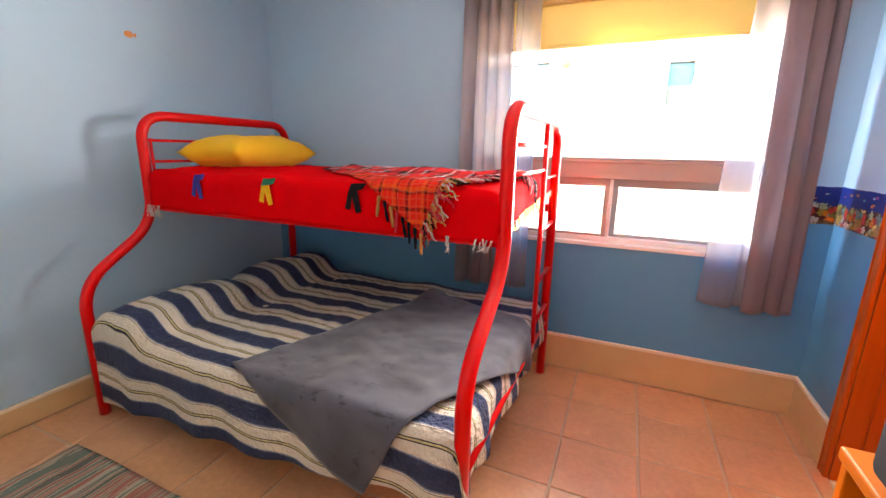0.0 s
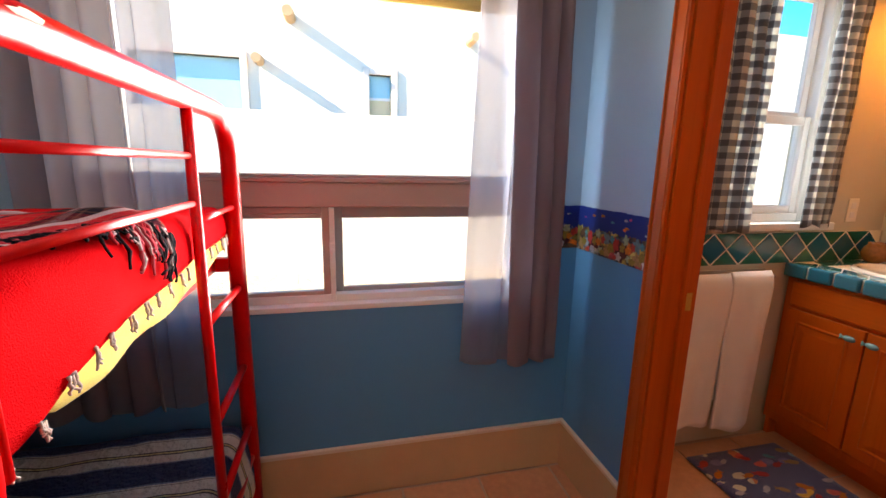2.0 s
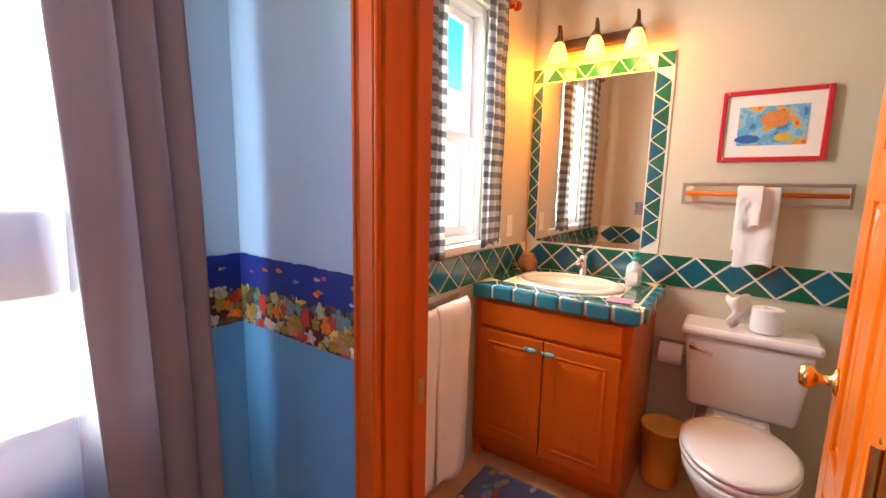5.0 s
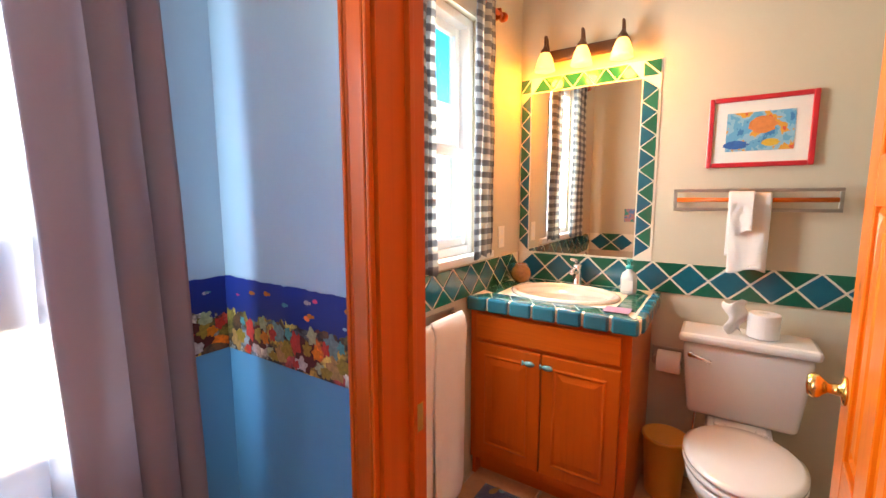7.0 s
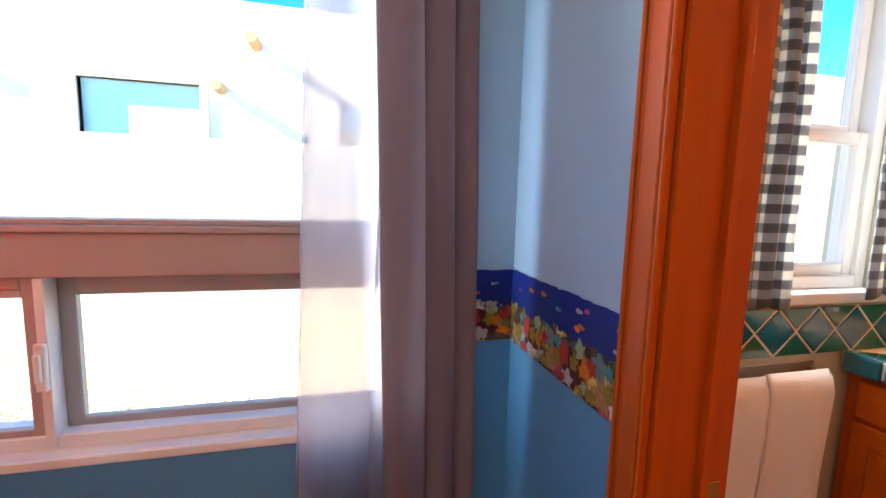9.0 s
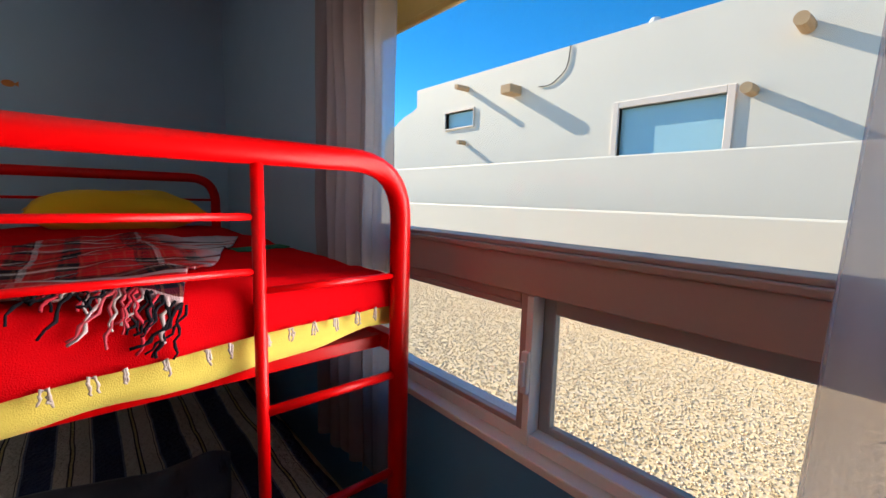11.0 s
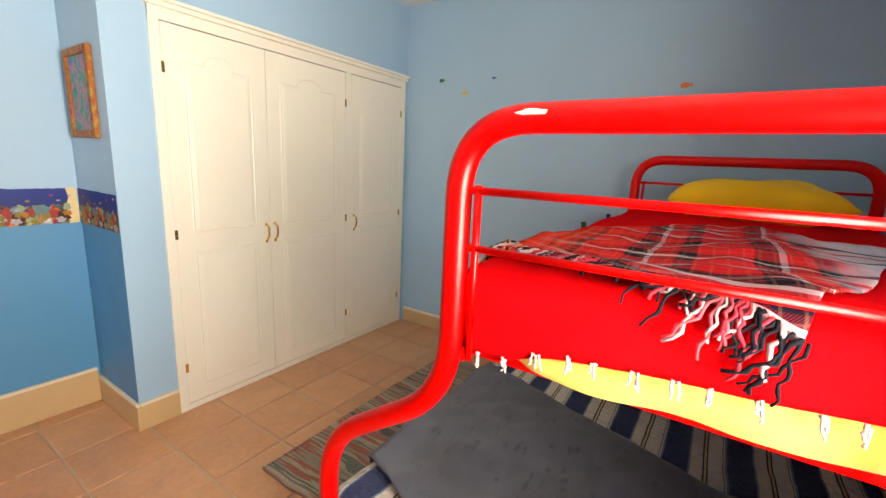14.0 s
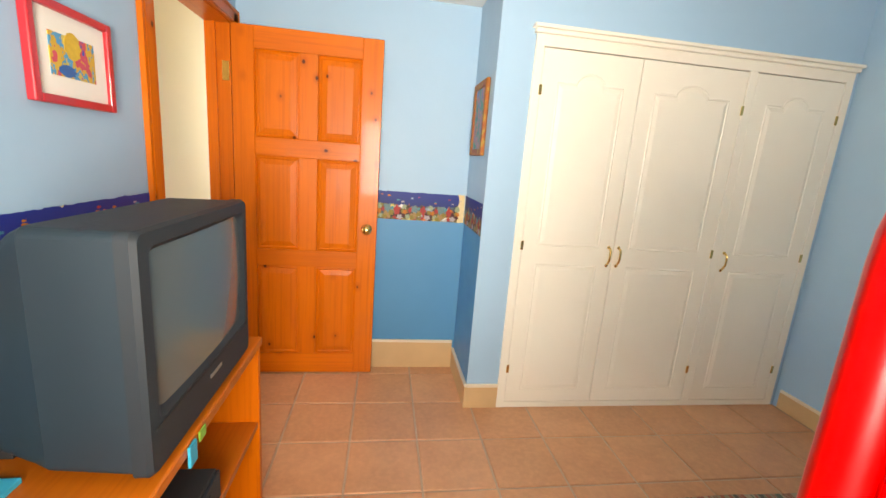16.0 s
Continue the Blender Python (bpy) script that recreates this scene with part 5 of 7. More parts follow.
serape = draped("serape", *SERAPE[:5], (0, 0, 0, 0), SERAPE[5], M["serape"],
                "red, black and white plaid serape with a knotted fringe", "blanket", 0.022, 90, 80,
                crown, 0.010, 1.0, serape_turn, 0.005)


def lay(c, up):
    """A cloth coordinate laid over the upper bunk, raised a little."""
    x0, x1, y0, y1, top, r = SERAPE
    px, dx = fold_over(c.x, x0, x1, r)
    py, dy = fold_over(c.y, y0, y1, r)
    drop = max(dx, dy) + 0.25 * min(dx, dy)
    sx = 1 if c.x > x1 else 0
    sy = -1 if c.y < y0 else 0
    k = min(1.0, drop / r)
    return Vector((px + sx * up * k * (dx >= dy), py + sy * up * k * (dy > dx), top - drop + up * (1 - k) + (crown(c.x, c.y) + 0.022 * nz(c.x * 4.2 + 1, c.y * 4.2, 1.0) + 0.0088 * nz(c.x * 14, c.y * 14, 1.0)) * (1 - k)))


def yarn(name, col):
    return paint(name, col, 0.95, 0.25, 60.0, 0.5, 700.0, 0.1)


YARN = [yarn("white yarn", (0.42, 0.33, 0.33)), yarn("black yarn", (0.009, 0.008, 0.012)), yarn("red yarn", (0.45, 0.03, 0.05)), yarn("tan yarn", (0.42, 0.19, 0.06)), yarn("pink yarn", (0.42, 0.06, 0.08))]
M["white_yarn"] = yarn("cream cotton knot", (0.50, 0.42, 0.38))
rng = random.Random(4)


def tassel(parent, at, out, length, material, r=0.006, curl=0.02):
    """A twisted cord that leaves an edge along out and hangs."""
    p = Vector(at)
    o = Vector(out)
    pts = [p, p + o * 0.018 + Vector((0, 0, 0.003))]
    for k in range(1, 7):
        t = k / 6
        pts.append(p + o * (0.022 + 0.012 * t) + Vector((rng.uniform(-1, 1) * curl * t, rng.uniform(-1, 1) * curl * t, -length * t)))
    bm = bmesh.new()
    tube(bm, pts, [r * (0.9 + 0.25 * math.sin(k * 2.1)) for k in range(len(pts) - 1)] + [r * 0.6], 7)
    return part("tassel", bm, material, parent, smooth=True)


# serape fringe: cords along the edge, lying on the blanket and falling over its sides
for i in range(140):
    t = (i + rng.uniform(-0.3, 0.3)) / 139
    e = SQ.lerp(SS, t)
    d = Vector((0.93, -0.37)) if t < 0.8 else Vector((0.5, -0.86))
    d = (d + Vector((rng.uniform(-0.22, 0.22), rng.uniform(-0.22, 0.22)))).normalized()
    ln = rng.choice((0.09, 0.13)) if t < 0.03 else rng.choice((0.045, 0.05, 0.06, 0.09)) if t < 0.3 else rng.choice((0.045, 0.06, 0.07, 0.085))
    m = YARN[1] if t < 0.035 else rng.choice((YARN[0], YARN[4], YARN[2], YARN[1], YARN[1])) if t < 0.6 else rng.choice((YARN[3], YARN[1], YARN[0], YARN[2], YARN[3]))
    rr = rng.uniform(0.0026, 0.0042)
    bend = rng.uniform(-0.03, 0.03)
    pts = [lay(e + d * (ln * q / 8 - 0.012) + Vector((-d.y, d.x)) * (bend * (q / 8) ** 2 + 0.004 * math.sin(q * 1.9 + i)), rr + 0.006) for q in range(9)]
    bm = bmesh.new()
    tube(bm, pts, [rr * (0.9 + 0.22 * math.sin(q * 2.4)) for q in range(8)] + [rr * 0.75], 7)
    part("tassel", bm, m, serape, smooth=True)
for i in range(20):
    x = -1.54 - i * 0.024
    y = -1.37 + 0.63 * i / 26
    e = SS.lerp(SL, i / 30)
    if e.y > -1.20:
        break
    d = Vector((rng.uniform(-0.3, 0.3), -1)).normalized()
    bm = bmesh.new()
    pts = [lay(e + d * (0.08 * q / 6 - 0.01), 0.014) for q in range(7)]
    tube(bm, pts, [0.006 * (1 + 0.2 * math.sin(q * 2)) for q in range(7)], 7)
    part("tassel", bm, rng.choice((YARN[3], YARN[1], YARN[2])), serape, smooth=True)

# white knots along the hem of the red blanket
red = bpy.data.objects["red_blanket"]
for i in range(17):
    y = -0.19 - i * 0.055 + rng.uniform(-0.008, 0.008)
    z = 1.229 - 0.15 * (1 - 0.28 * max(0.0, min(1.0, (y + 0.85) / 0.65)) + 0.32 * math.exp(-((y + 1.06) / 0.10) ** 2))
    for k in range(3):
        tassel(red, (FX - 0.010, y + k * 0.003, z + rng.uniform(-0.003, 0.003)), (0.12, rng.uniform(-0.22, 0.22), 0), rng.uniform(0.014, 0.03), M["white_yarn"], 0.0026, 0.004)
for i in range(4):
    for k in range(2):
        tassel(red, (FX - 0.035 - 0.02 * i, -1.147, 1.012 + 0.008 * k + rng.uniform(-0.004, 0.004)), (rng.uniform(-0.4, 0.5), rng.uniform(-0.9, -0.5), 0), rng.uniform(0.02, 0.05), M["white_yarn"], 0.0028, 0.008)
for x in (-1.5, -3.12, -3.16, -3.19):
    for k in range(3):
        tassel(red, (x + 0.006 * k, -1.148, 1.02), (rng.uniform(-0.3, 0.3), -0.4, 0), 0.055, M["white_yarn"], 0.003, 0.012)

# woven motifs on the red blanket's side
M["motif_blue"] = yarn("violet blue weave", (0.05, 0.045, 0.25))
M["motif_yellow"] = yarn("yellow weave", (0.75, 0.38, 0.02))
M["motif_green"] = yarn("green weave", (0.03, 0.16, 0.09))
M["motif_black"] = yarn("black weave", (0.015, 0.012, 0.015))


def motif(x, cols):
    """A small woven bird: wings and forked tail, flat on the cloth."""
    for pts, c in zip(([(-0.02, 0.03), (0.05, 0.05), (0.07, 0.075), (0.0, 0.07)], [(-0.035, -0.03), (-0.012, -0.035), (0.0, 0.02), (0.018, -0.045), (0.04, -0.04), (0.025, 0.045), (-0.015, 0.04)]), cols):
        bm = bmesh.new()
        prism(bm, pts, (1, 0, 0), (0, 0, 1), (0, -1, 0), (x, -1.160, 1.125), 0.004)
        part("motif", bm, c, red)


motif(-2.80, (M["motif_blue"], M["motif_blue"]))
motif(-2.36, (M["motif_green"], M["motif_yellow"]))
motif(-1.90, (M["motif_black"], M["motif_black"]))
bm = bmesh.new()
prism(bm, [(-1.86, -0.36), (-1.92, -0.17), (-2.0, -0.18), (-1.95, -0.37)], (1, 0, 0), (0, 1, 0), (0, 0, 1), (0, 0, 1.206), 0.006)
part("motif", bm, M["motif_green"], red)


# ---------------------------------------------------------------- rag rug
def rug_material():
    n = Nodes("woven rag rug")
    uv = n.co("UV")
    s = n.node("ShaderNodeTexNoise")
    n.link(n.co("UV", (15.0, 0.7, 1)), s.inputs["Vector"])
    s.inputs["Scale"].default_value = 1.0
    s.inputs["Detail"].default_value = 5.0
    col = n.ramp(s.outputs["Fac"], [(0.30, (0.14, 0.14, 0.12)), (0.38, (0.36, 0.34, 0.25)), (0.44, (0.42, 0.16, 0.12)), (0.49, (0.48, 0.42, 0.31)), (0.55, (0.17, 0.22, 0.18)), (0.61, (0.46, 0.27, 0.20)), (0.68, (0.52, 0.47, 0.36))], True)
    f = n.noise(n.co("UV", (200, 60, 1)), 1.0, 3)
    col = n.mix(n.math("MULTIPLY", f, 0.35), col, (0.14, 0.12, 0.10))
    n.bump(n.math("ADD", f, s.outputs["Fac"]), 0.9, 0.012)
    return n.done(col, 0.95, 0, 0.1)


M["rug"] = rug_material()


def rug_place(u, v):
    x = -3.05 + u * 1.48
    y = -2.265 + v * 0.575
    e = 0.010 * nz(u * 9, v * 5, 2)
    return Vector((x + e, y + 0.012 * nz(u * 4, 3.3), 0.012 + 0.003 * nz(u * 14, v * 8))), (x, y)


o = part("rag_rug", sheet(60, 26, rug_place), M["rug"], None, "", True)
solid(o, 0.011)
tagged(o, "striped woven rag rug on the tiled floor beside the bed", "rug")


# ---------------------------------------------------------------- television and stand
M["tv_shell"] = paint("charcoal moulded plastic", (0.017, 0.029, 0.038), 0.55, 0.1, 8.0, 0.35, 700.0, 0.28)
M["tv_bezel"] = paint("dark grey plastic", (0.018, 0.024, 0.029), 0.55, 0.1, 8.0, 0.2, 700.0, 0.3)
M["tv_glass"] = paint("grey tube glass", (0.105, 0.12, 0.112), 0.17, 0.05, 2.0, 0.0, spec=0.6, coat=0.1)
stand = thing("tv_stand", (-0.225, -1.9, 0), "knotty pine television stand with open shelves", "tv stand")
SX0, SX1, SY0, SY1, SZ = -0.44, -0.02, -2.29, -1.50, 0.745
part("top", boxes((SX0 - 0.008, SX1, SY0 - 0.005, SY1 + 0.005, SZ - 0.03, SZ), bevel=0.006), M["pine_y"], stand)
part("side", boxes((SX0, SX1, SY0, SY0 + 0.025, 0, SZ - 0.03), bevel=0.003), M["pine"], stand)
part("side", boxes((SX0, SX1, SY1 - 0.025, SY1, 0, SZ - 0.03), bevel=0.003), M["pine"], stand)
part("shelf", boxes((SX0 + 0.004, SX1, SY0 + 0.025, SY1 - 0.025, 0.40, 0.425), bevel=0.003), M["pine_y"], stand)
part("shelf", boxes((SX0 + 0.004, SX1, SY0 + 0.025, SY1 - 0.025, 0.06, 0.085), bevel=0.003), M["pine_y"], stand)
part("back", boxes((SX1 - 0.012, SX1 - 0.002, SY0 + 0.025, SY1 - 0.025, 0.085, SZ - 0.03)), M["pine_y"], stand)
part("kick", boxes((SX0 + 0.03, SX0 + 0.05, SY0 + 0.025, SY1 - 0.025, 0.0, 0.06)), M["pine_y"], stand)
pl = thing("video_player", (-0.24, -1.73, 0.60), "black video player under the stand's top", "video player")
part("body", boxes((SX0 + 0.015, -0.06, -1.92, -1.535, 0.425, 0.52), bevel=0.004), M["black"], pl)
part("front_panel", boxes((SX0 + 0.006, SX0 + 0.015, -1.92, -1.535, 0.43, 0.515), bevel=0.002), M["tv_bezel"], pl)
part("tape_slot", boxes((SX0 + 0.003, SX0 + 0.006, -1.85, -1.68, 0.475, 0.495)), M["black"], pl)
M["cyan"] = paint("cyan card", (0.03, 0.36, 0.50), 0.5, 0.1, 20.0)
M["lime"] = paint("green card", (0.22, 0.42, 0.05), 0.5, 0.1, 20.0)
t1 = part("paper_tag", boxes((SX0 - 0.016, SX0 - 0.009, -1.745, -1.71, 0.69, 0.742), bevel=0.002), M["cyan"])
tagged(t1, "cyan card tag hanging from the stand's edge", "card")
t2 = part("paper_tag", boxes((SX0 - 0.014, SX0 - 0.009, -1.80, -1.765, 0.715, 0.742), bevel=0.002), M["lime"])
tagged(t2, "green card tag hanging from the stand's edge", "card")

tv = thing("television", (-0.25, -1.895, SZ), "old charcoal tube television on the pine stand", "television")


def tv_ring(bm, x, y0, y1, z0, z1, r, k=6):
    out = []
    for cy, cz, a0 in ((y1 - r, z1 - r, 0), (y0 + r, z1 - r, 90), (y0 + r, z0 + r, 180), (y1 - r, z0 + r, 270)):
        for i in range(k + 1):
            a = radians(a0 + 90 * i / k)
            out.append(bm.verts.new((x, cy + r * math.cos(a), cz + r * math.sin(a))))
    return out


def loft(name, rings, material, parent, label="", close=(True, True)):
    bm = bmesh.new()
    rs = [tv_ring(bm, *r) for r in rings]
    for a, b in zip(rs, rs[1:]):
        n = len(a)
        for i in range(n):
            bm.faces.new((a[i], a[(i + 1) % n], b[(i + 1) % n], b[i]))
    if close[0]:
        bm.faces.new(rs[0])
    if close[1]:
        bm.faces.new(rs[-1])
    o = part(name, bm, material, parent, label, True)
    o.data.set_sharp_from_angle(angle=radians(14))
    return o


T0, T1, TZ0, TZ1 = -2.165, -1.59, 0.762, 1.243
loft("shell", [(-0.408, T0 + 0.004, T1 - 0.004, TZ0 + 0.004, TZ1 - 0.003, 0.02), (-0.25, T0 + 0.02, T1 - 0.02, TZ0 + 0.003, TZ1 - 0.004, 0.025), (-0.215, T0 + 0.04, T1 - 0.035, TZ0 + 0.004, TZ1 - 0.02, 0.03), (-0.10, T0 + 0.10, T1 - 0.075, TZ0 + 0.01, 1.13, 0.04), (-0.035, T0 + 0.14, T1 - 0.10, TZ0 + 0.02, 1.06, 0.04)], M["tv_shell"], tv, "ribbed charcoal rear housing")
loft("bezel", [(-0.408, T0, T1, TZ0, TZ1, 0.018), (-0.432, T0, T1, TZ0, TZ1, 0.018), (-0.442, T0 + 0.006, T1 - 0.006, TZ0 + 0.006, TZ1 - 0.006, 0.018), (-0.444, T0 + 0.035, T1 - 0.035, 0.868, TZ1 - 0.032, 0.02), (-0.430, T0 + 0.05, T1 - 0.05, 0.882, TZ1 - 0.045, 0.03)], M["tv_bezel"], tv, "dark screen surround", (True, False))


def tube_face(u, v):
    y, z = T0 + 0.048 + u * (T1 - T0 - 0.096), 0.88 + v * (TZ1 - 0.043 - 0.88)
    q = (2 * u - 1) ** 2 + 0.7 * (2 * v - 1) ** 2
    return Vector((-0.441 + 0.011 * q / 1.7, y, z)), (u, v)


part("screen", sheet(20, 16, tube_face), M["tv_glass"], tv, "bulging grey tube screen", True)
part("groove", boxes((-0.4455, -0.4425, T0 + 0.02, T1 - 0.02, 0.857, 0.861)), M["black"], tv)
part("nameplate", boxes((-0.446, -0.443, -1.93, -1.86, 0.825, 0.834), bevel=0.001), M["nickel"], tv, "small silver nameplate")
for y in (-1.70, -2.09):
    for x in (-0.38, -0.12):
        part("foot", boxes((x - 0.015, x + 0.015, y - 0.015, y + 0.015, SZ, TZ0 + 0.006), bevel=0.002), M["black"], tv)
bk = part("magazine", boxes((-0.20, -0.03, -1.62, -1.51, SZ, SZ + 0.012), bevel=0.002), M["cyan"])
tagged(bk, "blue booklet lying on the pine stand", "booklet")


# ---------------------------------------------------------------- framed pictures
def art_material(name, stops, scale):
    n = Nodes(name)
    v = n.world()
    w = n.noise(v, scale, 3, 0.5)
    w2 = n.noise(n.world((1, 1.3, 0.8)), scale * 2.3, 2)
    col = n.ramp(n.math("MULTIPLY_ADD", w2, 0.35, n.math("MULTIPLY", w, 0.75)), stops, True)
    return n.done(col, 0.5, 0, 0.3)


SEA = [(0.0, (0.05, 0.20, 0.42)), (0.40, (0.12, 0.36, 0.55)), (0.50, (0.24, 0.46, 0.58)), (0.58, (0.62, 0.32, 0.05)), (0.66, (0.60, 0.10, 0.05)), (0.74, (0.6, 0.5, 0.12))]
POP = [(0.0, (0.05, 0.08, 0.40)), (0.36, (0.55, 0.08, 0.12)), (0.46, (0.60, 0.38, 0.05)), (0.54, (0.08, 0.30, 0.50)), (0.62, (0.55, 0.42, 0.10)), (0.70, (0.30, 0.08, 0.35))]
M["art_sea"] = art_material("seaside print", SEA, 15.0)
M["art_pop"] = art_material("abstract print", POP, 17.0)
M["art_deep"] = art_material("folk print", [(0.0, (0.02, 0.16, 0.22)), (0.42, (0.05, 0.26, 0.22)), (0.52, (0.42, 0.2, 0.22)), (0.6, (0.1, 0.2, 0.4)), (0.7, (0.5, 0.35, 0.1))], 17.0)
M["mat_board"] = paint("white mat board", (0.78, 0.75, 0.68), 0.8, 0.03, 10.0)
M["red_frame"] = paint("red lacquer frame", (0.50, 0.02, 0.03), 0.3, 0.1, 10.0, 0.05, coat=0.4)
M["folk_frame"] = art_material("painted folk frame", [(0.0, (0.22, 0.02, 0.012)), (0.45, (0.30, 0.09, 0.012)), (0.6, (0.34, 0.2, 0.03)), (0.7, (0.16, 0.02, 0.01))], 30.0)


def picture(name, x, y0, y1, z0, z1, side, frame_mat, art, label, fw=0.022, mat_w=0.045, blobs=()):
    """A framed print on a wall across x; side: the way it faces along x."""
    ob = thing(name, (x, (y0 + y1) / 2, (z0 + z1) / 2), label, "picture")
    d = side

    def slab(nm, a, c, e, f, n0, n1, m, bev=0.0, lab=""):
        return part(nm, boxes((x + d * n0, x + d * n1, a, c, e, f), bevel=bev), m, ob, lab)
    bm = bmesh.new()
    for a, c, e, f in ((y0, y0 + fw, z0, z1), (y1 - fw, y1, z0, z1), (y0 + fw, y1 - fw, z0, z0 + fw), (y0 + fw, y1 - fw, z1 - fw, z1)):
        box(bm, x, x + d * 0.022, a, c, e, f, 0.004)
    part("frame", bm, frame_mat, ob)
    slab("mat", y0 + fw, y1 - fw, z0 + fw, z1 - fw, 0.001, 0.010, M["mat_board"])
    if mat_w:
        slab("print", y0 + fw + mat_w, y1 - fw - mat_w, z0 + fw + mat_w, z1 - fw - mat_w, 0.010, 0.012, art)
    else:
        slab("print", y0 + fw, y1 - fw, z0 + fw, z1 - fw, 0.010, 0.012, art)
    for cy, cz, ry, rz, m in blobs:
        bm = bmesh.new()
        prism(bm, [(ry * math.cos(2 * math.pi * k / 18) * (1 + 0.15 * math.sin(3 * k)), rz * math.sin(2 * math.pi * k / 18)) for k in range(18)], (0, 1, 0), (0, 0, 1), (d, 0, 0), (x + d * 0.012, cy, cz), 0.0012)
        part("print_shape", bm, m, ob)
    return ob


M["ink_orange"] = paint("orange ink", (0.62, 0.22, 0.06), 0.6, 0.25, 60.0)
M["ink_blue"] = paint("blue ink", (0.03, 0.12, 0.36), 0.6, 0.25, 60.0)
M["ink_yellow"] = paint("yellow ink", (0.62, 0.42, 0.05), 0.6, 0.25, 60.0)
picture("wall_picture", BE - 0.0005, -1.275, -0.905, 1.505, 1.803, -1, M["red_frame"], M["art_sea"], "red-framed colourful seaside print in the bathroom", 0.02, 0.048,
        [(-1.10, 1.68, 0.048, 0.036, M["ink_orange"]), (-1.01, 1.60, 0.045, 0.018, M["ink_blue"]), (-1.13, 1.605, 0.03, 0.016, M["ink_yellow"])])
picture("wall_picture", -0.0005, -2.322, -2.012, 1.467, 1.715, -1, M["red_frame"], M["art_pop"], "red-framed abstract print above the television", 0.022, 0.05,
        [(-2.165, 1.62, 0.03, 0.035, M["ink_yellow"]), (-2.14, 1.555, 0.03, 0.015, M["ink_blue"])])
picture("wall_picture", CX + 0.0005, -3.40, -3.10, 1.445, 1.845, 1, M["folk_frame"], M["art_deep"], "folk-painted frame with a dark print on the closet side", 0.035, 0.0)


# ---------------------------------------------------------------- wall stickers
def sticker(x, y, z, s, mats):
    bm = bmesh.new()
    prism(bm, [(s * math.cos(2 * math.pi * k / 14), 0.7 * s * math.sin(2 * math.pi * k / 14)) for k in range(14)], (0, 1, 0), (0, 0, 1), (1, 0, 0), (x, y, z), 0.002)
    prism(bm, [(s * 0.7, 0.0), (s * 1.6, s * 0.6), (s * 1.5, -s * 0.5)], (0, 1, 0), (0, 0, 1), (1, 0, 0), (x + 0.0005, y, z), 0.002)
    o = part("fish_sticker", bm, mats)
    return tagged(o, "small painted fish sticker on the blue wall", "wall sticker", "wall stickers")


for y, z, s, m in ((-0.975, 1.905, 0.024, M["ink_orange"]), (-2.655, 2.04, 0.020, M["motif_green"]), (-2.44, 1.94, 0.020, M["ink_yellow"]), (-2.20, 2.03, 0.013, M["ink_blue"])):
    sticker(W, y, z, s, m)


# torn end of the wallpaper in the recess corner
bm = bmesh.new()
prism(bm, [(-0.012, 1.018), (0.03, 1.015), (0.026, 1.06), (0.034, 1.11), (0.022, 1.15), (0.032, 1.197), (-0.010, 1.195), (-0.014, 1.1)], (1, 0, 0), (0, 0, 1), (0, 1, 0), (CX + 0.02, S + 0.001, 0), 0.003)
o = part("trim_torn_paper", bm, paint("torn cream paper", (0.72, 0.58, 0.32), 0.9, 0.2, 60.0))
tagged(o, "torn cream paper strip at the border's end", "paper", kind="structure")

# overhead lines beyond the neighbour's roof
cab = thing("power_line", (-40, 24, 0), "thin black overhead power lines far away", "power line")
for z in (7.9, 7.2, 6.5):
    bm = bmesh.new()
    tube(bm, [(-70 + 60 * k / 8, 20 + 8 * k / 8, z + 0.5 * ((k - 4) / 4) ** 2) for k in range(9)], 0.035, 6)
    part("cable", bm, M["black"], cab)
for x, y in ((-70, 20), (-10, 28)):
    bm = bmesh.new()
    tube(bm, [(x, y, GZ), (x, y, 9.0)], [0.16, 0.11], 10)
    part("pole", bm, M["viga"], cab)


# ---------------------------------------------------------------- bathroom: vanity
van = thing("vanity_cabinet", (1.44, -0.37, 0), "honey-stained wooden vanity cabinet with two doors", "cabinet")
VX, VY0, VY1 = 1.165, -0.725, -0.012
for nm, b6 in (("side_panel", (VX + 0.02, BE - 0.002, VY0, VY0 + 0.018, 0.0, 0.858)), ("side_panel", (VX + 0.02, BE - 0.002, VY1 - 0.018, VY1, 0.0, 0.858)),
               ("bottom_panel", (VX + 0.09, BE - 0.002, VY0 + 0.018, VY1 - 0.018, 0.12, 0.138)), ("back_panel", (BE - 0.014, BE - 0.002, VY0 + 0.018, VY1 - 0.018, 0.138, 0.858))):
    part(nm, boxes(b6, bevel=0.001), M["maple"], van)
bm = bmesh.new()
for a, c, e, f in ((VY0, VY0 + 0.045, 0.10, 0.858), (VY1 - 0.045, VY1, 0.10, 0.858), (VY0 + 0.045, VY1 - 0.045, 0.10, 0.165), (VY0 + 0.045, VY1 - 0.045, 0.82, 0.858), (VY0 + 0.045, VY1 - 0.045, 0.69, 0.72)):
    box(bm, VX, VX + 0.02, a, c, e, f, 0.001)
part("face_frame", bm, M["maple"], van)
part("toe_board", boxes((VX + 0.075, VX + 0.09, VY0 + 0.018, VY1 - 0.018, 0.0, 0.12)), M["maple_y"], van)


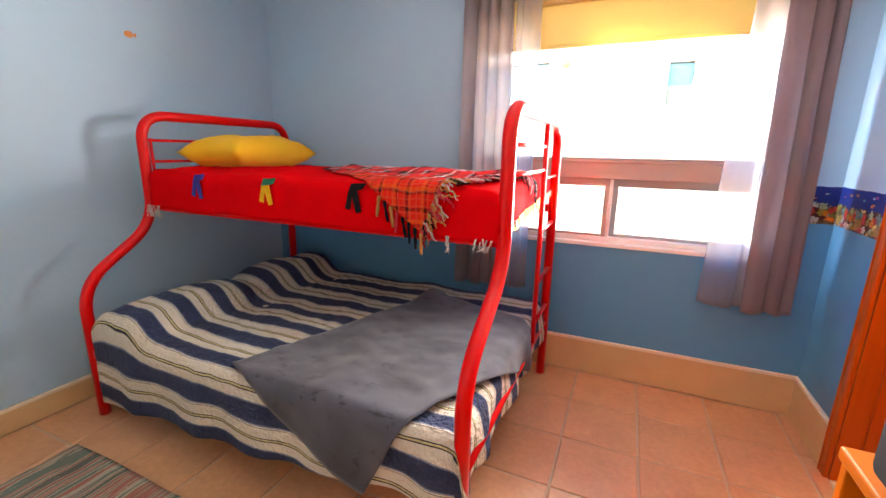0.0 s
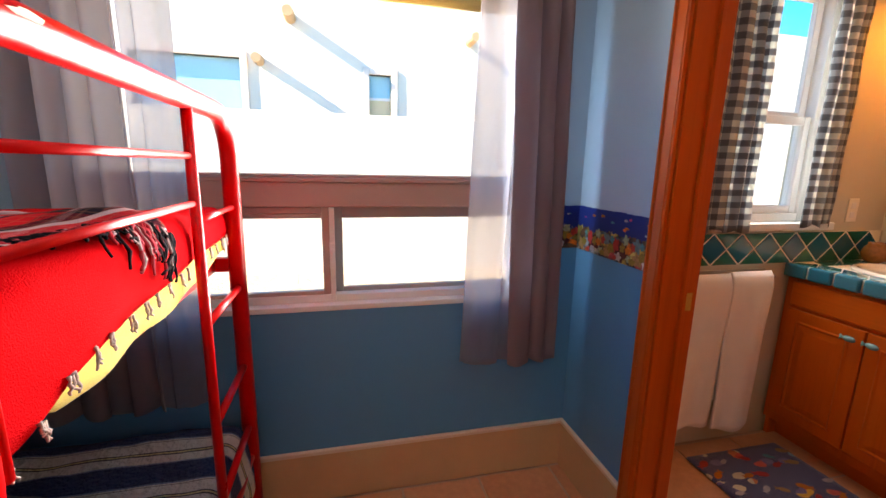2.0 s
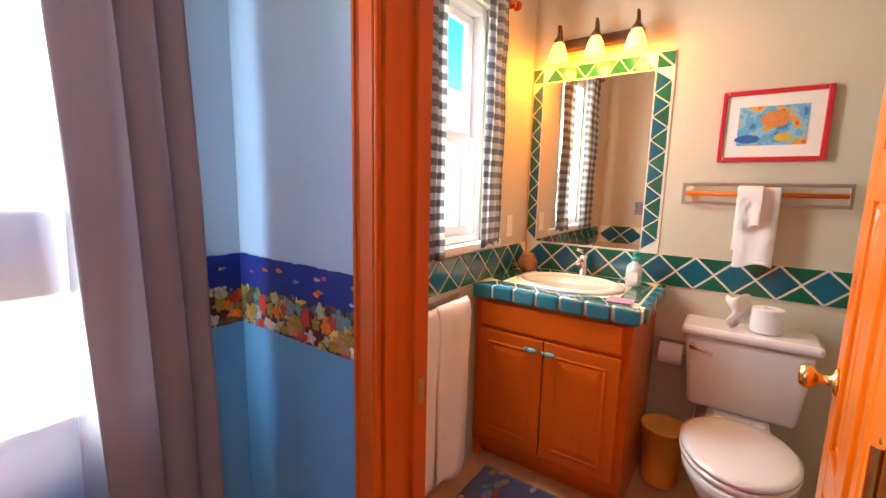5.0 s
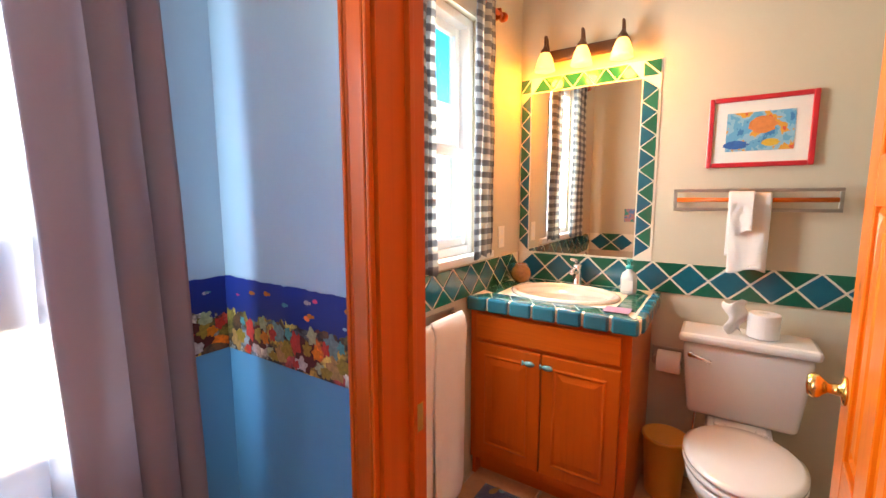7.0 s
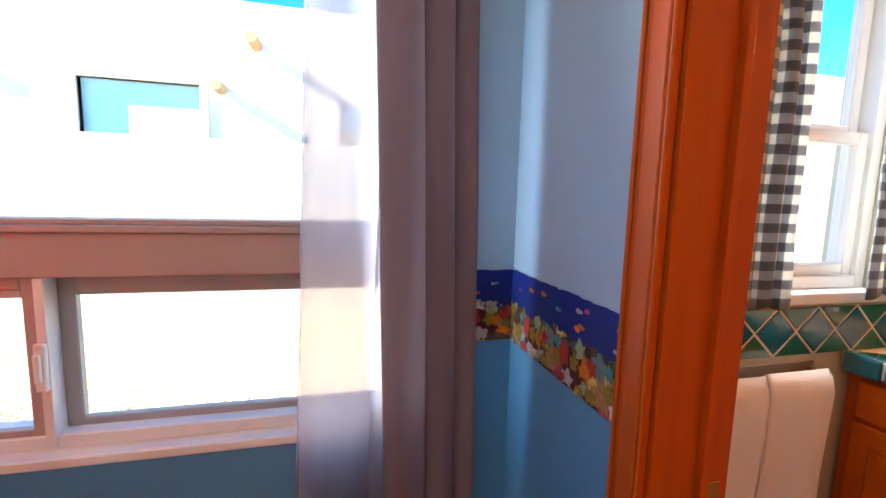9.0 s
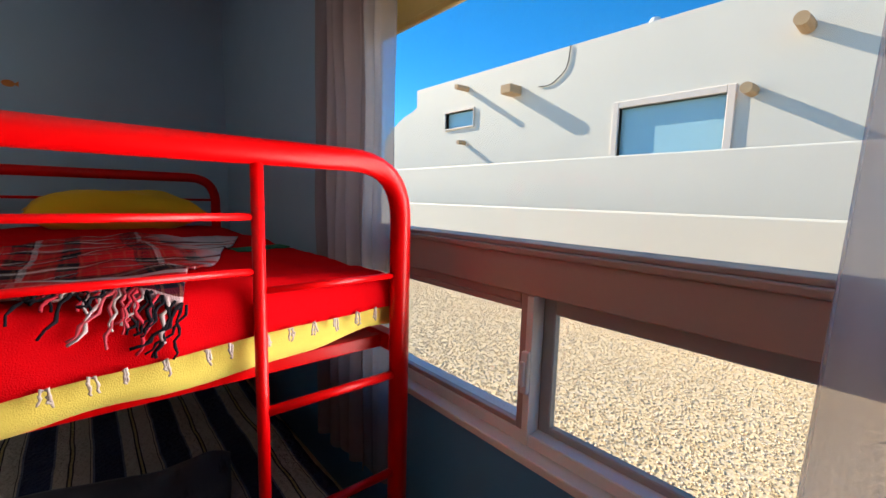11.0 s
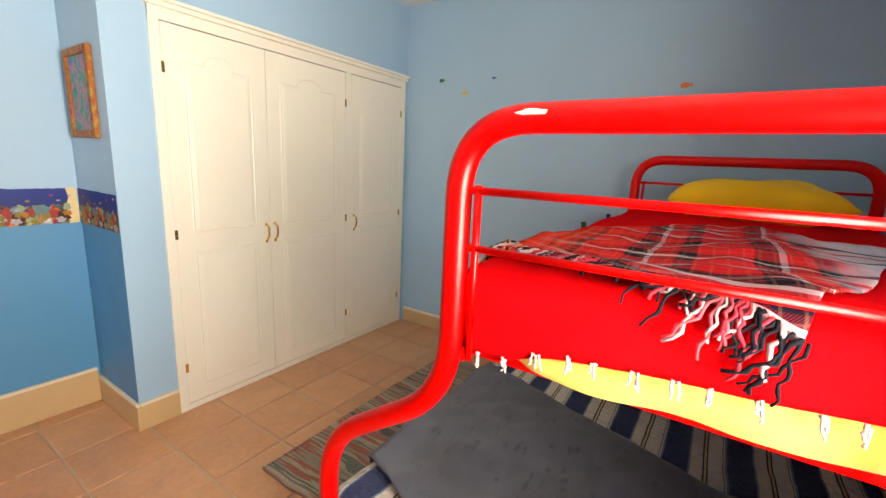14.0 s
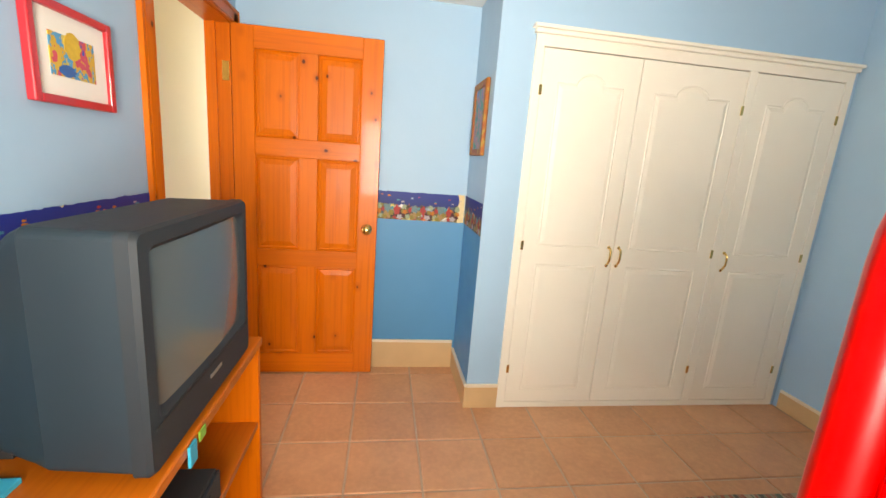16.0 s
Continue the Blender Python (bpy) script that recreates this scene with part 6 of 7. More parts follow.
def raised_front(name, y0, y1, z0, z1, mat, knob=None):
    bm = boxes((VX - 0.018, VX - 0.0004, y0, y1, z0, z1), bevel=0.004)
    d = part(name, bm, mat, van)
    bm = bmesh.new()
    rings = []
    for ins, h in ((0.05, 0.0), (0.058, -0.005), (0.066, -0.005), (0.095, 0.001)):
        rings.append([bm.verts.new((VX - 0.0185 - max(0.0, h) - (0.004 if ins in (0.058, 0.095) else 0.0), y, z)) for y, z in ((y0 + ins, z0 + ins), (y1 - ins, z0 + ins), (y1 - ins, z1 - ins), (y0 + ins, z1 - ins))])
    for a, b2 in zip(rings, rings[1:]):
        for i in range(4):
            bm.faces.new((a[i], a[(i + 1) % 4], b2[(i + 1) % 4], b2[i]))
    bm.faces.new(rings[-1])
    part("panel", bm, mat, d)
    if knob:
        bm = bmesh.new()
        ky, kz = knob
        lathe(bm, [(0.0, 0), (0.006, 0.0), (0.006, 0.016), (0.0, 0.016)], (VX - 0.018, ky, kz), 10, Matrix.Rotation(radians(-90), 3, "Y"))
        lathe(bm, [(0.0, 0.012), (0.016, 0.015), (0.020, 0.022), (0.014, 0.030), (0.0, 0.033)], (VX - 0.018, ky, kz), 16, Matrix.Rotation(radians(-90), 3, "Y"), 0.7, 1.25)
        prism(bm, [(0.018, 0.0), (0.034, 0.012), (0.034, -0.012)], (0, 1, 0), (0, 0, 1), (-1, 0, 0), (VX - 0.036, ky, kz), 0.008)
        part("fish_knob", bm, M["fish_knob"], d, "painted fish-shaped knob", True)
    return d


M["fish_knob"] = paint("pale teal ceramic", (0.16, 0.36, 0.36), 0.2, 0.4, 60.0, 0.0, coat=0.4)
bm = boxes((VX - 0.016, VX - 0.0004, VY0 + 0.035, VY1 - 0.035, 0.715, 0.835), bevel=0.006)
part("drawer_front", bm, M["maple_y"], van)
raised_front("door", VY0 + 0.032, -0.372, 0.15, 0.70, M["maple"], (-0.405, 0.655))
raised_front("door", -0.366, VY1 - 0.032, 0.15, 0.70, M["maple"], (-0.325, 0.655))

# tiled countertop with a hole for the basin
SXC, SYC, SA, SB = 1.43, -0.37, 0.185, 0.245
ctop = thing("countertop", (1.44, -0.37, 0.86), "green and blue hand-glazed tile countertop with cream grout", "countertop")
CT0, CT1, CTY0, CTY1, CZ = 1.14, BE - 0.001, -0.752, -0.001, 0.912


def rect_hit(a):
    c, s = math.cos(a), math.sin(a)
    ts = []
    if c > 1e-9:
        ts.append((CT1 - SXC) / c)
    if c < -1e-9:
        ts.append((CT0 - SXC) / c)
    if s > 1e-9:
        ts.append((CTY1 - SYC) / s)
    if s < -1e-9:
        ts.append((CTY0 - SYC) / s)
    t = min(ts)
    return SXC + t * c, SYC + t * s


angs = sorted([2 * math.pi * k / 64 for k in range(64)] + [math.atan2(y - SYC, x - SXC) % (2 * math.pi) for x in (CT0, CT1) for y in (CTY0, CTY1)])
bm = bmesh.new()
ri, ro, rl, ril = [], [], [], []
for a in angs:
    x, y = rect_hit(a)
    ro.append(bm.verts.new((x, y, CZ)))
    rl.append(bm.verts.new((x, y, 0.86)))
    ang = math.atan2(math.sin(a) / SB, math.cos(a) / SA)
    ri.append(bm.verts.new((SXC + SA * 0.93 * math.cos(ang), SYC + SB * 0.93 * math.sin(ang), CZ)))
    ril.append(bm.verts.new((SXC + SA * 0.93 * math.cos(ang), SYC + SB * 0.93 * math.sin(ang), 0.86)))
k = len(angs)
for i in range(k):
    j = (i + 1) % k
    bm.faces.new((ri[i], ro[i], ro[j], ri[j]))
    bm.faces.new((ro[i], rl[i], rl[j], ro[j]))
    bm.faces.new((rl[i], ril[i], ril[j], rl[j]))
    bm.faces.new((ril[i], ri[i], ri[j], ril[j]))
part("slab", bm, M["grout_cream"], ctop, "cream grout bed")
PIECES = {}


def piece(name, key, pts, u, v, nrm, at, depth, mat, parent, inset=0.05):
    """A tile of its own on a mesh that alike tiles share."""
    if key not in PIECES:
        bm = bmesh.new()
        prism(bm, pts, u, v, nrm, (0, 0, 0), depth, inset)
        bmesh.ops.recalc_face_normals(bm, faces=bm.faces)
        me = bpy.data.meshes.new(name)
        bm.to_mesh(me)
        bm.free()
        me.materials.append(mat)
        PIECES[key] = me
    o = new(name, PIECES[key])
    o.location = at
    o.parent = parent
    o.matrix_parent_inverse = parent.matrix_basis.inverted()
    return o


# rounded blue edge tiles along the front and the open side
w = 0.1045
for i in range(7):
    y = CTY0 + 0.0 + w * (i + 0.5) + i * 0.0028
    o = part("edge_tile", boxes((CT0 - 0.012, CT0 + 0.03, y - w / 2 + 0.003, y + w / 2 - 0.003, 0.852, CZ + 0.006), bevel=0.010), M["tile_edge"], ctop)
for i in range(5):
    x = CT0 + 0.04 + w * (i + 0.5) + i * 0.0028
    part("edge_tile", boxes((x - w / 2 + 0.003, x + w / 2 - 0.003, CTY0 - 0.012, CTY0 + 0.028, 0.852, CZ + 0.006), bevel=0.010), M["tile_edge"], ctop)


def tri_row(parent, u, v, nrm, start, length, h, base, gap, depth, mats, tag):
    """A row of triangles pointing in and out by turns, with joints between."""
    n = int(round(length / base))
    base = length / n
    g = gap
    up = [(-base + g * 2.2, g * 0.5), (base - g * 2.2, g * 0.5), (0, h - g * 1.1)]
    up = [(p[0] * 0.5 * 2 / 2, p[1]) for p in up]
    up = [(-(base / 2) + g, g * 0.4), (base / 2 - g, g * 0.4), (0, h - g)]
    dn = [(-(base / 2) + g, h - g * 0.4), (0, g), (base / 2 - g, h - g * 0.4)]
    U, V = Vector(u), Vector(v)
    for i in range(n):
        c = Vector(start) + U * (base * (i + 0.5))
        piece("tile", (tag, "up"), up, u, v, nrm, c, depth, mats[0], parent)
        if i < n - 1:
            piece("tile", (tag, "dn"), dn, u, v, nrm, c + U * (base / 2), depth, mats[1], parent)


# green tiles on the counter: two rows of triangles before and beside the basin
for sx, ln, dirv, inn, tg in (((CT0 + 0.034, CTY0 + 0.034, CZ), 0.70, (0, 1, 0), (1, 0, 0), "cf"), ((CT1 - 0.11, CTY0 + 0.034, CZ), 0.70, (0, 1, 0), (1, 0, 0), "cb")):
    tri_row(ctop, dirv, inn, (0, 0, 1), sx, ln, 0.085, 0.10, 0.004, 0.004, (M["tile_green"], M["tile_edge"]), tg)
for yy, tg in ((CTY0 + 0.034, "cs"), (CTY1 - 0.092, "cn")):
    tri_row(ctop, (1, 0, 0), (0, 1, 0), (0, 0, 1), (CT0 + 0.125, yy, CZ), 0.36, 0.085, 0.09, 0.004, 0.004, (M["tile_green"], M["tile_green"]), tg)

basin = thing("basin", (SXC, SYC, CZ), "oval cream porcelain drop-in basin", "sink")
bm = bmesh.new()
lathe(bm, [(1.04, 0.0), (1.05, 0.010), (1.0, 0.018), (0.93, 0.016), (0.88, 0.0), (0.80, -0.05), (0.6, -0.10), (0.3, -0.118), (0.08, -0.12), (0.0, -0.12)], (SXC, SYC, CZ), 48, None, SA, SB)
part("bowl", bm, M["porcelain_cream"], basin, smooth=True)
bm = bmesh.new()
lathe(bm, [(0.0, 0), (0.022, 0), (0.020, 0.004), (0.0, 0.003)], (SXC, SYC, CZ - 0.121), 16)
part("drain", bm, M["chrome"], basin, smooth=True)
for dy in (-0.018, 0, 0.018):
    bm = bmesh.new()
    lathe(bm, [(0.0, 0), (0.0055, 0), (0.0, 0.001)], (SXC + SA * 0.865, SYC + dy, CZ - 0.012), 10, Matrix.Rotation(radians(-70), 3, "Y"))
    part("overflow_hole", bm, M["black"], basin)

fau = thing("faucet", (1.655, SYC, CZ), "chrome single-lever basin faucet", "faucet")
bm = bmesh.new()
lathe(bm, [(0.0, 0), (0.03, 0.0), (0.028, 0.012), (0.022, 0.02), (0.021, 0.095), (0.024, 0.11), (0.0, 0.125)], (1.655, SYC, CZ + 0.001), 20)
part("body", bm, M["chrome"], fau, smooth=True)
bm = bmesh.new()
tube(bm, rounded([(1.65, SYC, CZ + 0.07), (1.59, SYC, CZ + 0.10), (1.55, SYC, CZ + 0.085)], 0.03, 6), 0.012, 12)
part("spout", bm, M["chrome"], fau, smooth=True)
bm = bmesh.new()
tube(bm, [(1.655, SYC, CZ + 0.122), (1.63, SYC + 0.006, CZ + 0.14), (1.58, SYC + 0.014, CZ + 0.152)], [0.012, 0.010, 0.006], 10)
part("lever", bm, M["chrome"], fau, smooth=True)

M["soap_clear"] = paint("milky clear plastic", (0.62, 0.66, 0.64), 0.15, 0.1, 20.0, 0.0, spec=0.5, coat=0.3)
M["soap_teal"] = paint("teal plastic", (0.03, 0.42, 0.38), 0.3, 0.1, 20.0, 0.0)
soap = thing("soap_dispenser", (1.60, -0.63, CZ), "clear soap bottle with a teal pump", "soap dispenser")
bm = bmesh.new()
lathe(bm, [(0.0, 0), (0.034, 0.0), (0.037, 0.01), (0.037, 0.075), (0.030, 0.10), (0.014, 0.112), (0.014, 0.12), (0.0, 0.12)], (1.60, -0.63, CZ + 0.005), 20)
part("bottle", bm, M["soap_clear"], soap, smooth=True)
part("label", boxes((1.5585, 1.5615, -0.655, -0.605, CZ + 0.025, CZ + 0.075), bevel=0.001), M["mat_board"], soap, "white paper label")
bm = bmesh.new()
lathe(bm, [(0.0, 0.12), (0.016, 0.12), (0.016, 0.135), (0.006, 0.138), (0.006, 0.155), (0.014, 0.157), (0.014, 0.166), (0.0, 0.168)], (1.60, -0.63, CZ + 0.005), 16)
tube(bm, [(1.60, -0.63, CZ + 0.166), (1.565, -0.63, CZ + 0.164), (1.555, -0.63, CZ + 0.155)], 0.005, 8)
part("pump", bm, M["soap_teal"], soap, smooth=True)
M["amber"] = paint("amber mottled glass", (0.32, 0.13, 0.02), 0.18, 0.6, 70.0, 0.2, 90.0, 0.6, 0.5)
jar = thing("candle_jar", (1.585, -0.085, CZ), "round amber mottled glass candle jar", "candle jar")
bm = bmesh.new()
lathe(bm, [(0.0, 0), (0.03, 0.0), (0.05, 0.02), (0.056, 0.045), (0.048, 0.075), (0.034, 0.09), (0.036, 0.10), (0.030, 0.10), (0.028, 0.085), (0.0, 0.08)], (1.585, -0.085, CZ + 0.005), 24)
part("body", bm, M["amber"], jar, smooth=True)
pc = part("paper_note", boxes((1.20, 1.29, -0.70, -0.60, CZ + 0.006, CZ + 0.0085)), paint("mauve paper", (0.42, 0.25, 0.36), 0.8))
tagged(pc, "mauve paper lying on the tiled counter", "paper")


# ---------------------------------------------------------------- bathroom: tile bands and mirror
def diamond_band(name, u, nrm, start, length, z0, z1, label):
    """A band of blue diamonds with green triangles between cream joints."""
    U = Vector(u)
    L = Vector(start)
    N3 = Vector(nrm)
    h = z1 - z0
    n = max(1, int(round(length / 0.152)))
    p = length / n
    a, b2 = L, L + U * length
    xs = sorted((a.x, b2.x, (a + N3 * 0.006).x))
    ys = sorted((a.y, b2.y, (a + N3 * 0.006).y))
    ob = tagged(part(name, boxes((xs[0], xs[-1], ys[0], ys[-1], z0, z1)), M["grout_cream"]), label, "tile band", kind="structure")
    g = 0.0055
    dia = [(-p / 2 + g, 0), (0, -h / 2 + g), (p / 2 - g, 0), (0, h / 2 - g)]
    tup = [(-p / 2 + 1.4 * g, h / 2), (0, g * 1.2), (p / 2 - 1.4 * g, h / 2)]
    tdn = [(-p / 2 + 1.4 * g, -h / 2), (p / 2 - 1.4 * g, -h / 2), (0, -g * 1.2)]
    for i in range(n):
        c = L + U * (p * (i + 0.5)) + N3 * 0.0055 + Vector((0, 0, (z0 + z1) / 2))
        piece("tile", (name, "d"), dia, u, (0, 0, 1), nrm, c, 0.0045, M["tile_blue"], ob)
        if i < n - 1:
            e = c + U * (p / 2)
            piece("tile", (name, "u"), tup, u, (0, 0, 1), nrm, e, 0.0045, M["tile_green"], ob)
            piece("tile", (name, "l"), tdn, u, (0, 0, 1), nrm, e, 0.0045, M["tile_green"], ob)
    return ob


diamond_band("trim_tiles_north", (1, 0, 0), (0, -1, 0), (BW + 0.001, 0, 0), BE - BW - 0.012, 0.915, 1.062, "blue and green glazed diamond tile band")
diamond_band("trim_tiles_east", (0, -1, 0), (-1, 0, 0), (BE, -0.012, 0), 2.03, 0.915, 1.062, "blue and green glazed diamond tile band")
diamond_band("trim_tiles_west", (0, -1, 0), (1, 0, 0), (BW, -0.012, 0), 0.36, 0.915, 1.062, "blue and green glazed diamond tile band")

MY0, MY1, MZ1 = -0.706, -0.002, 2.022
mir = thing("wall_mirror", (BE, -0.35, 1.06), "tall wall mirror in a zigzag green tile frame", "mirror")
part("glass", boxes((BE - 0.008, BE - 0.001, -0.622, -0.068, 1.072, 1.940), bevel=0.001), M["mirror"], mir, "silvered mirror glass")
bm = boxes((BE - 0.006, BE, MY0, -0.622, 1.063, MZ1), (BE - 0.006, BE, -0.068, MY1, 1.063, MZ1), (BE - 0.006, BE, -0.622, -0.068, 1.940, MZ1), (BE - 0.006, BE, -0.622, -0.068, 1.063, 1.072))
part("frame", bm, M["grout_cream"], mir, "cream grout frame")
for yy, tg, vv in ((-0.626, "mr", (0, -1, 0)), (-0.064, "ml", (0, 1, 0))):
    tri_row(mir, (0, 0, 1), vv, (-1, 0, 0), (BE - 0.0055, yy, 1.075), 0.865, 0.072 if tg == "mr" else 0.056, 0.108, 0.005, 0.0045, (M["tile_blue"], M["tile_green"]), tg)
tri_row(mir, (0, -1, 0), (0, 0, 1), (-1, 0, 0), (BE - 0.0055, -0.075, 1.945), 0.54, 0.072, 0.108, 0.005, 0.0045, (M["tile_green"], M["tile_green"]), "mt")
for y0, y1, sg in ((MY0 + 0.004, -0.628, 1), (-0.062, MY1 - 0.003, -1)):
    z0, z1 = 1.948, MZ1 - 0.004
    a, c = (y0, y1) if sg > 0 else (y1, y0)
    for pts in ([(a, z0 + 0.004), (a, z1), (c - sg * 0.006, z1)], [(a + sg * 0.006, z0), (c, z0), (c, z1 - 0.006)]):
        bm = bmesh.new()
        prism(bm, pts, (0, 1, 0), (0, 0, 1), (-1, 0, 0), (BE - 0.0055, 0, 0), 0.0045, 0.05)
        part("tile", bm, M["tile_green"], mir)

# three-bulb vanity light
vl = thing("vanity_light", (1.70, -0.36, 2.11), "bronze three-bulb wall light with frosted glass shades", "wall lamp")
bm = boxes((BE - 0.03, BE - 0.0005, -0.56, -0.16, 2.085, 2.145), bevel=0.012)
part("back_plate", bm, M["iron"], vl)


def glow_material():
    n = Nodes("lit frosted glass")
    n.b.inputs["Emission Color"].default_value = (1.0, 0.38, 0.05, 1)
    n.b.inputs["Emission Strength"].default_value = 0.6
    return n.done((0.85, 0.7, 0.45), 0.4)


def bulb_material():
    n = Nodes("lit bulb")
    n.b.inputs["Emission Color"].default_value = (1.0, 0.72, 0.36, 1)
    n.b.inputs["Emission Strength"].default_value = 6.5
    return n.done((0.9, 0.85, 0.7), 0.4)


M["glow"] = glow_material()
M["bulb"] = bulb_material()
for y in (-0.175, -0.36, -0.545):
    x, z = 1.625, 2.075
    bm = bmesh.new()
    lathe(bm, [(0.052, -0.055), (0.046, -0.03), (0.036, 0.005), (0.024, 0.03), (0.018, 0.036), (0.016, 0.034), (0.034, 0.003), (0.044, -0.032), (0.0495, -0.055)], (x, y, z), 24)
    sh = part("shade", bm, M["glow"], vl, "frosted bell glass shade", True)
    bm = bmesh.new()
    lathe(bm, [(0.0, -0.045), (0.018, -0.04), (0.024, -0.022), (0.018, 0.0), (0.010, 0.02), (0.0, 0.024)], (x, y, z), 16)
    part("bulb", bm, M["bulb"], sh, "glowing bulb", True)
    bm = bmesh.new()
    lathe(bm, [(0.0, 0.03), (0.022, 0.03), (0.024, 0.045), (0.012, 0.058), (0.008, 0.07), (0.0, 0.07)], (x, y, z), 16)
    part("socket", bm, M["iron"], vl, smooth=True)
    bm = bmesh.new()
    tube(bm, rounded([(BE - 0.028, y, 2.115), (1.68, y, 2.12), (1.645, y, 2.19), (1.618, y, 2.19), (x, y, 2.14)], 0.03, 5), 0.006, 8)
    part("arm", bm, M["iron"], vl, smooth=True)
    lamp = new("vanity_bulb_light", bpy.data.lights.new("vanity_bulb_light", "POINT"))
    lamp.data.energy = 0.95
    lamp.data.color = (1.0, 0.31, 0.025)
    lamp.data.shadow_soft_size = 0.03
    lamp.location = (x, y, z - 0.075)


# ---------------------------------------------------------------- bathroom: toilet and small things
wc = thing("toilet", (1.35, -1.115, BF), "white porcelain toilet with its lid down", "toilet")
TY = -1.098


def oval_ring(bm, cx, cy, z, ax, ay, front=0.0, k=40):
    out = []
    for i in range(k):
        a = 2 * math.pi * i / k
        c = math.cos(a)
        out.append(bm.verts.new((cx - ax * c * (1 + (front if c > 0 else -0.12)), cy + ay * math.sin(a), z)))
    return out


def oval_loft(name, rows, mat, parent, label=""):
    bm = bmesh.new()
    rs = [oval_ring(bm, *r) for r in rows]
    for a, b2 in zip(rs, rs[1:]):
        for i in range(len(a)):
            bm.faces.new((a[i], a[(i + 1) % len(a)], b2[(i + 1) % len(a)], b2[i]))
    bm.faces.new(rs[0])
    bm.faces.new(rs[-1])
    return part(name, bm, mat, parent, label, True)


oval_loft("bowl", [(1.305, TY, 0.0, 0.20, 0.105), (1.305, TY, 0.03, 0.195, 0.10), (1.315, TY, 0.14, 0.16, 0.09), (1.275, TY, 0.26, 0.20, 0.13, 0.1), (1.245, TY, 0.36, 0.235, 0.175, 0.1), (1.240, TY, 0.395, 0.24, 0.18, 0.1), (1.240, TY, 0.402, 0.23, 0.17, 0.1)], M["porcelain"], wc)
oval_loft("seat", [(1.245, TY, 0.404, 0.225, 0.175, 0.1), (1.245, TY, 0.41, 0.238, 0.187, 0.1), (1.245, TY, 0.424, 0.238, 0.187, 0.1), (1.245, TY, 0.428, 0.23, 0.18, 0.1)], M["porcelain"], wc)
oval_loft("lid", [(1.245, TY, 0.431, 0.228, 0.178, 0.1), (1.245, TY, 0.436, 0.236, 0.186, 0.1), (1.245, TY, 0.446, 0.236, 0.186, 0.1), (1.247, TY, 0.455, 0.215, 0.168, 0.1), (1.250, TY, 0.459, 0.15, 0.12, 0.1)], M["porcelain"], wc)
part("deck", boxes((1.40, 1.70, TY - 0.12, TY + 0.12, 0.30, 0.42), bevel=0.03), M["porcelain"], wc)
bm = bmesh.new()
vs = box(bm, 1.525, BE - 0.012, TY - 0.225, TY + 0.225, 0.42, 0.748)
for v in vs:
    if v.co.z < 0.5:
        v.co.y = TY + (v.co.y - TY) * 0.86
        v.co.x = v.co.x + (0.02 if v.co.x < 1.6 else 0)
bmesh.ops.bevel(bm, geom=bm.edges[:], offset=0.025, segments=4, affect="EDGES", profile=0.5)
part("tank", bm, M["porcelain"], wc, smooth=True)
part("tank_lid", boxes((1.508, BE - 0.006, TY - 0.24, TY + 0.24, 0.75, 0.792), bevel=0.016), M["porcelain"], wc)
bm = bmesh.new()
tube(bm, [(1.527, TY + 0.19, 0.70), (1.505, TY + 0.19, 0.70)], 0.012, 12)
tube(bm, [(1.507, TY + 0.195, 0.70), (1.502, TY + 0.15, 0.692), (1.502, TY + 0.115, 0.682)], [0.008, 0.007, 0.009], 10)
part("flush_lever", bm, M["chrome"], wc, "chrome flush lever", True)
for y in (TY - 0.07, TY + 0.07):
    bm = boxes((1.435, 1.465, y - 0.02, y + 0.02, 0.42, 0.452), bevel=0.006)
    part("hinge", bm, M["porcelain"], wc)
bm = bmesh.new()
tube(bm, rounded([(1.66, -0.94, 0.43), (1.66, -0.93, 0.25), (1.70, -0.92, 0.17), (BE - 0.003, -0.92, 0.17)], 0.03, 5), 0.006, 8)
lathe(bm, [(0.0, 0), (0.018, 0.0), (0.018, 0.02), (0.0, 0.024)], (BE - 0.03, -0.92, 0.155), 12)
part("supply_pipe", bm, M["chrome"], wc, smooth=True)

M["paper"] = paint("white tissue", (0.80, 0.79, 0.77), 0.95, 0.03, 20.0, 0.3, 500.0, 0.05)


def roll(ob, at, axis, r=0.055, half=0.05):
    bm = bmesh.new()
    rot = {"z": None, "y": Matrix.Rotation(radians(90), 3, "X")}[axis]
    lathe(bm, [(0.02, -half), (r - 0.003, -half), (r, -half + 0.004), (r, half - 0.004), (r - 0.003, half), (0.02, half), (0.02, -half)], at, 28, rot)
    return part("roll", bm, M["paper"], ob, smooth=False)


tr = thing("tissue_roll", (1.61, -1.155, 0.795), "white toilet paper roll standing on the tank with a loose end", "toilet paper")
roll(tr, (1.61, -1.155, 0.846), "z", 0.056, 0.05)


def loose_end(u, v):
    y = -1.155 + 0.07 + 0.055 * u
    z = 0.80 + 0.14 * v
    return Vector((1.60 + 0.02 * math.sin(4 * u + 3 * v) - 0.03 * v * u, y + 0.03 * v * (u - 0.5) + 0.012 * math.sin(9 * v), z + 0.012 * math.sin(6 * u))), (u, v)


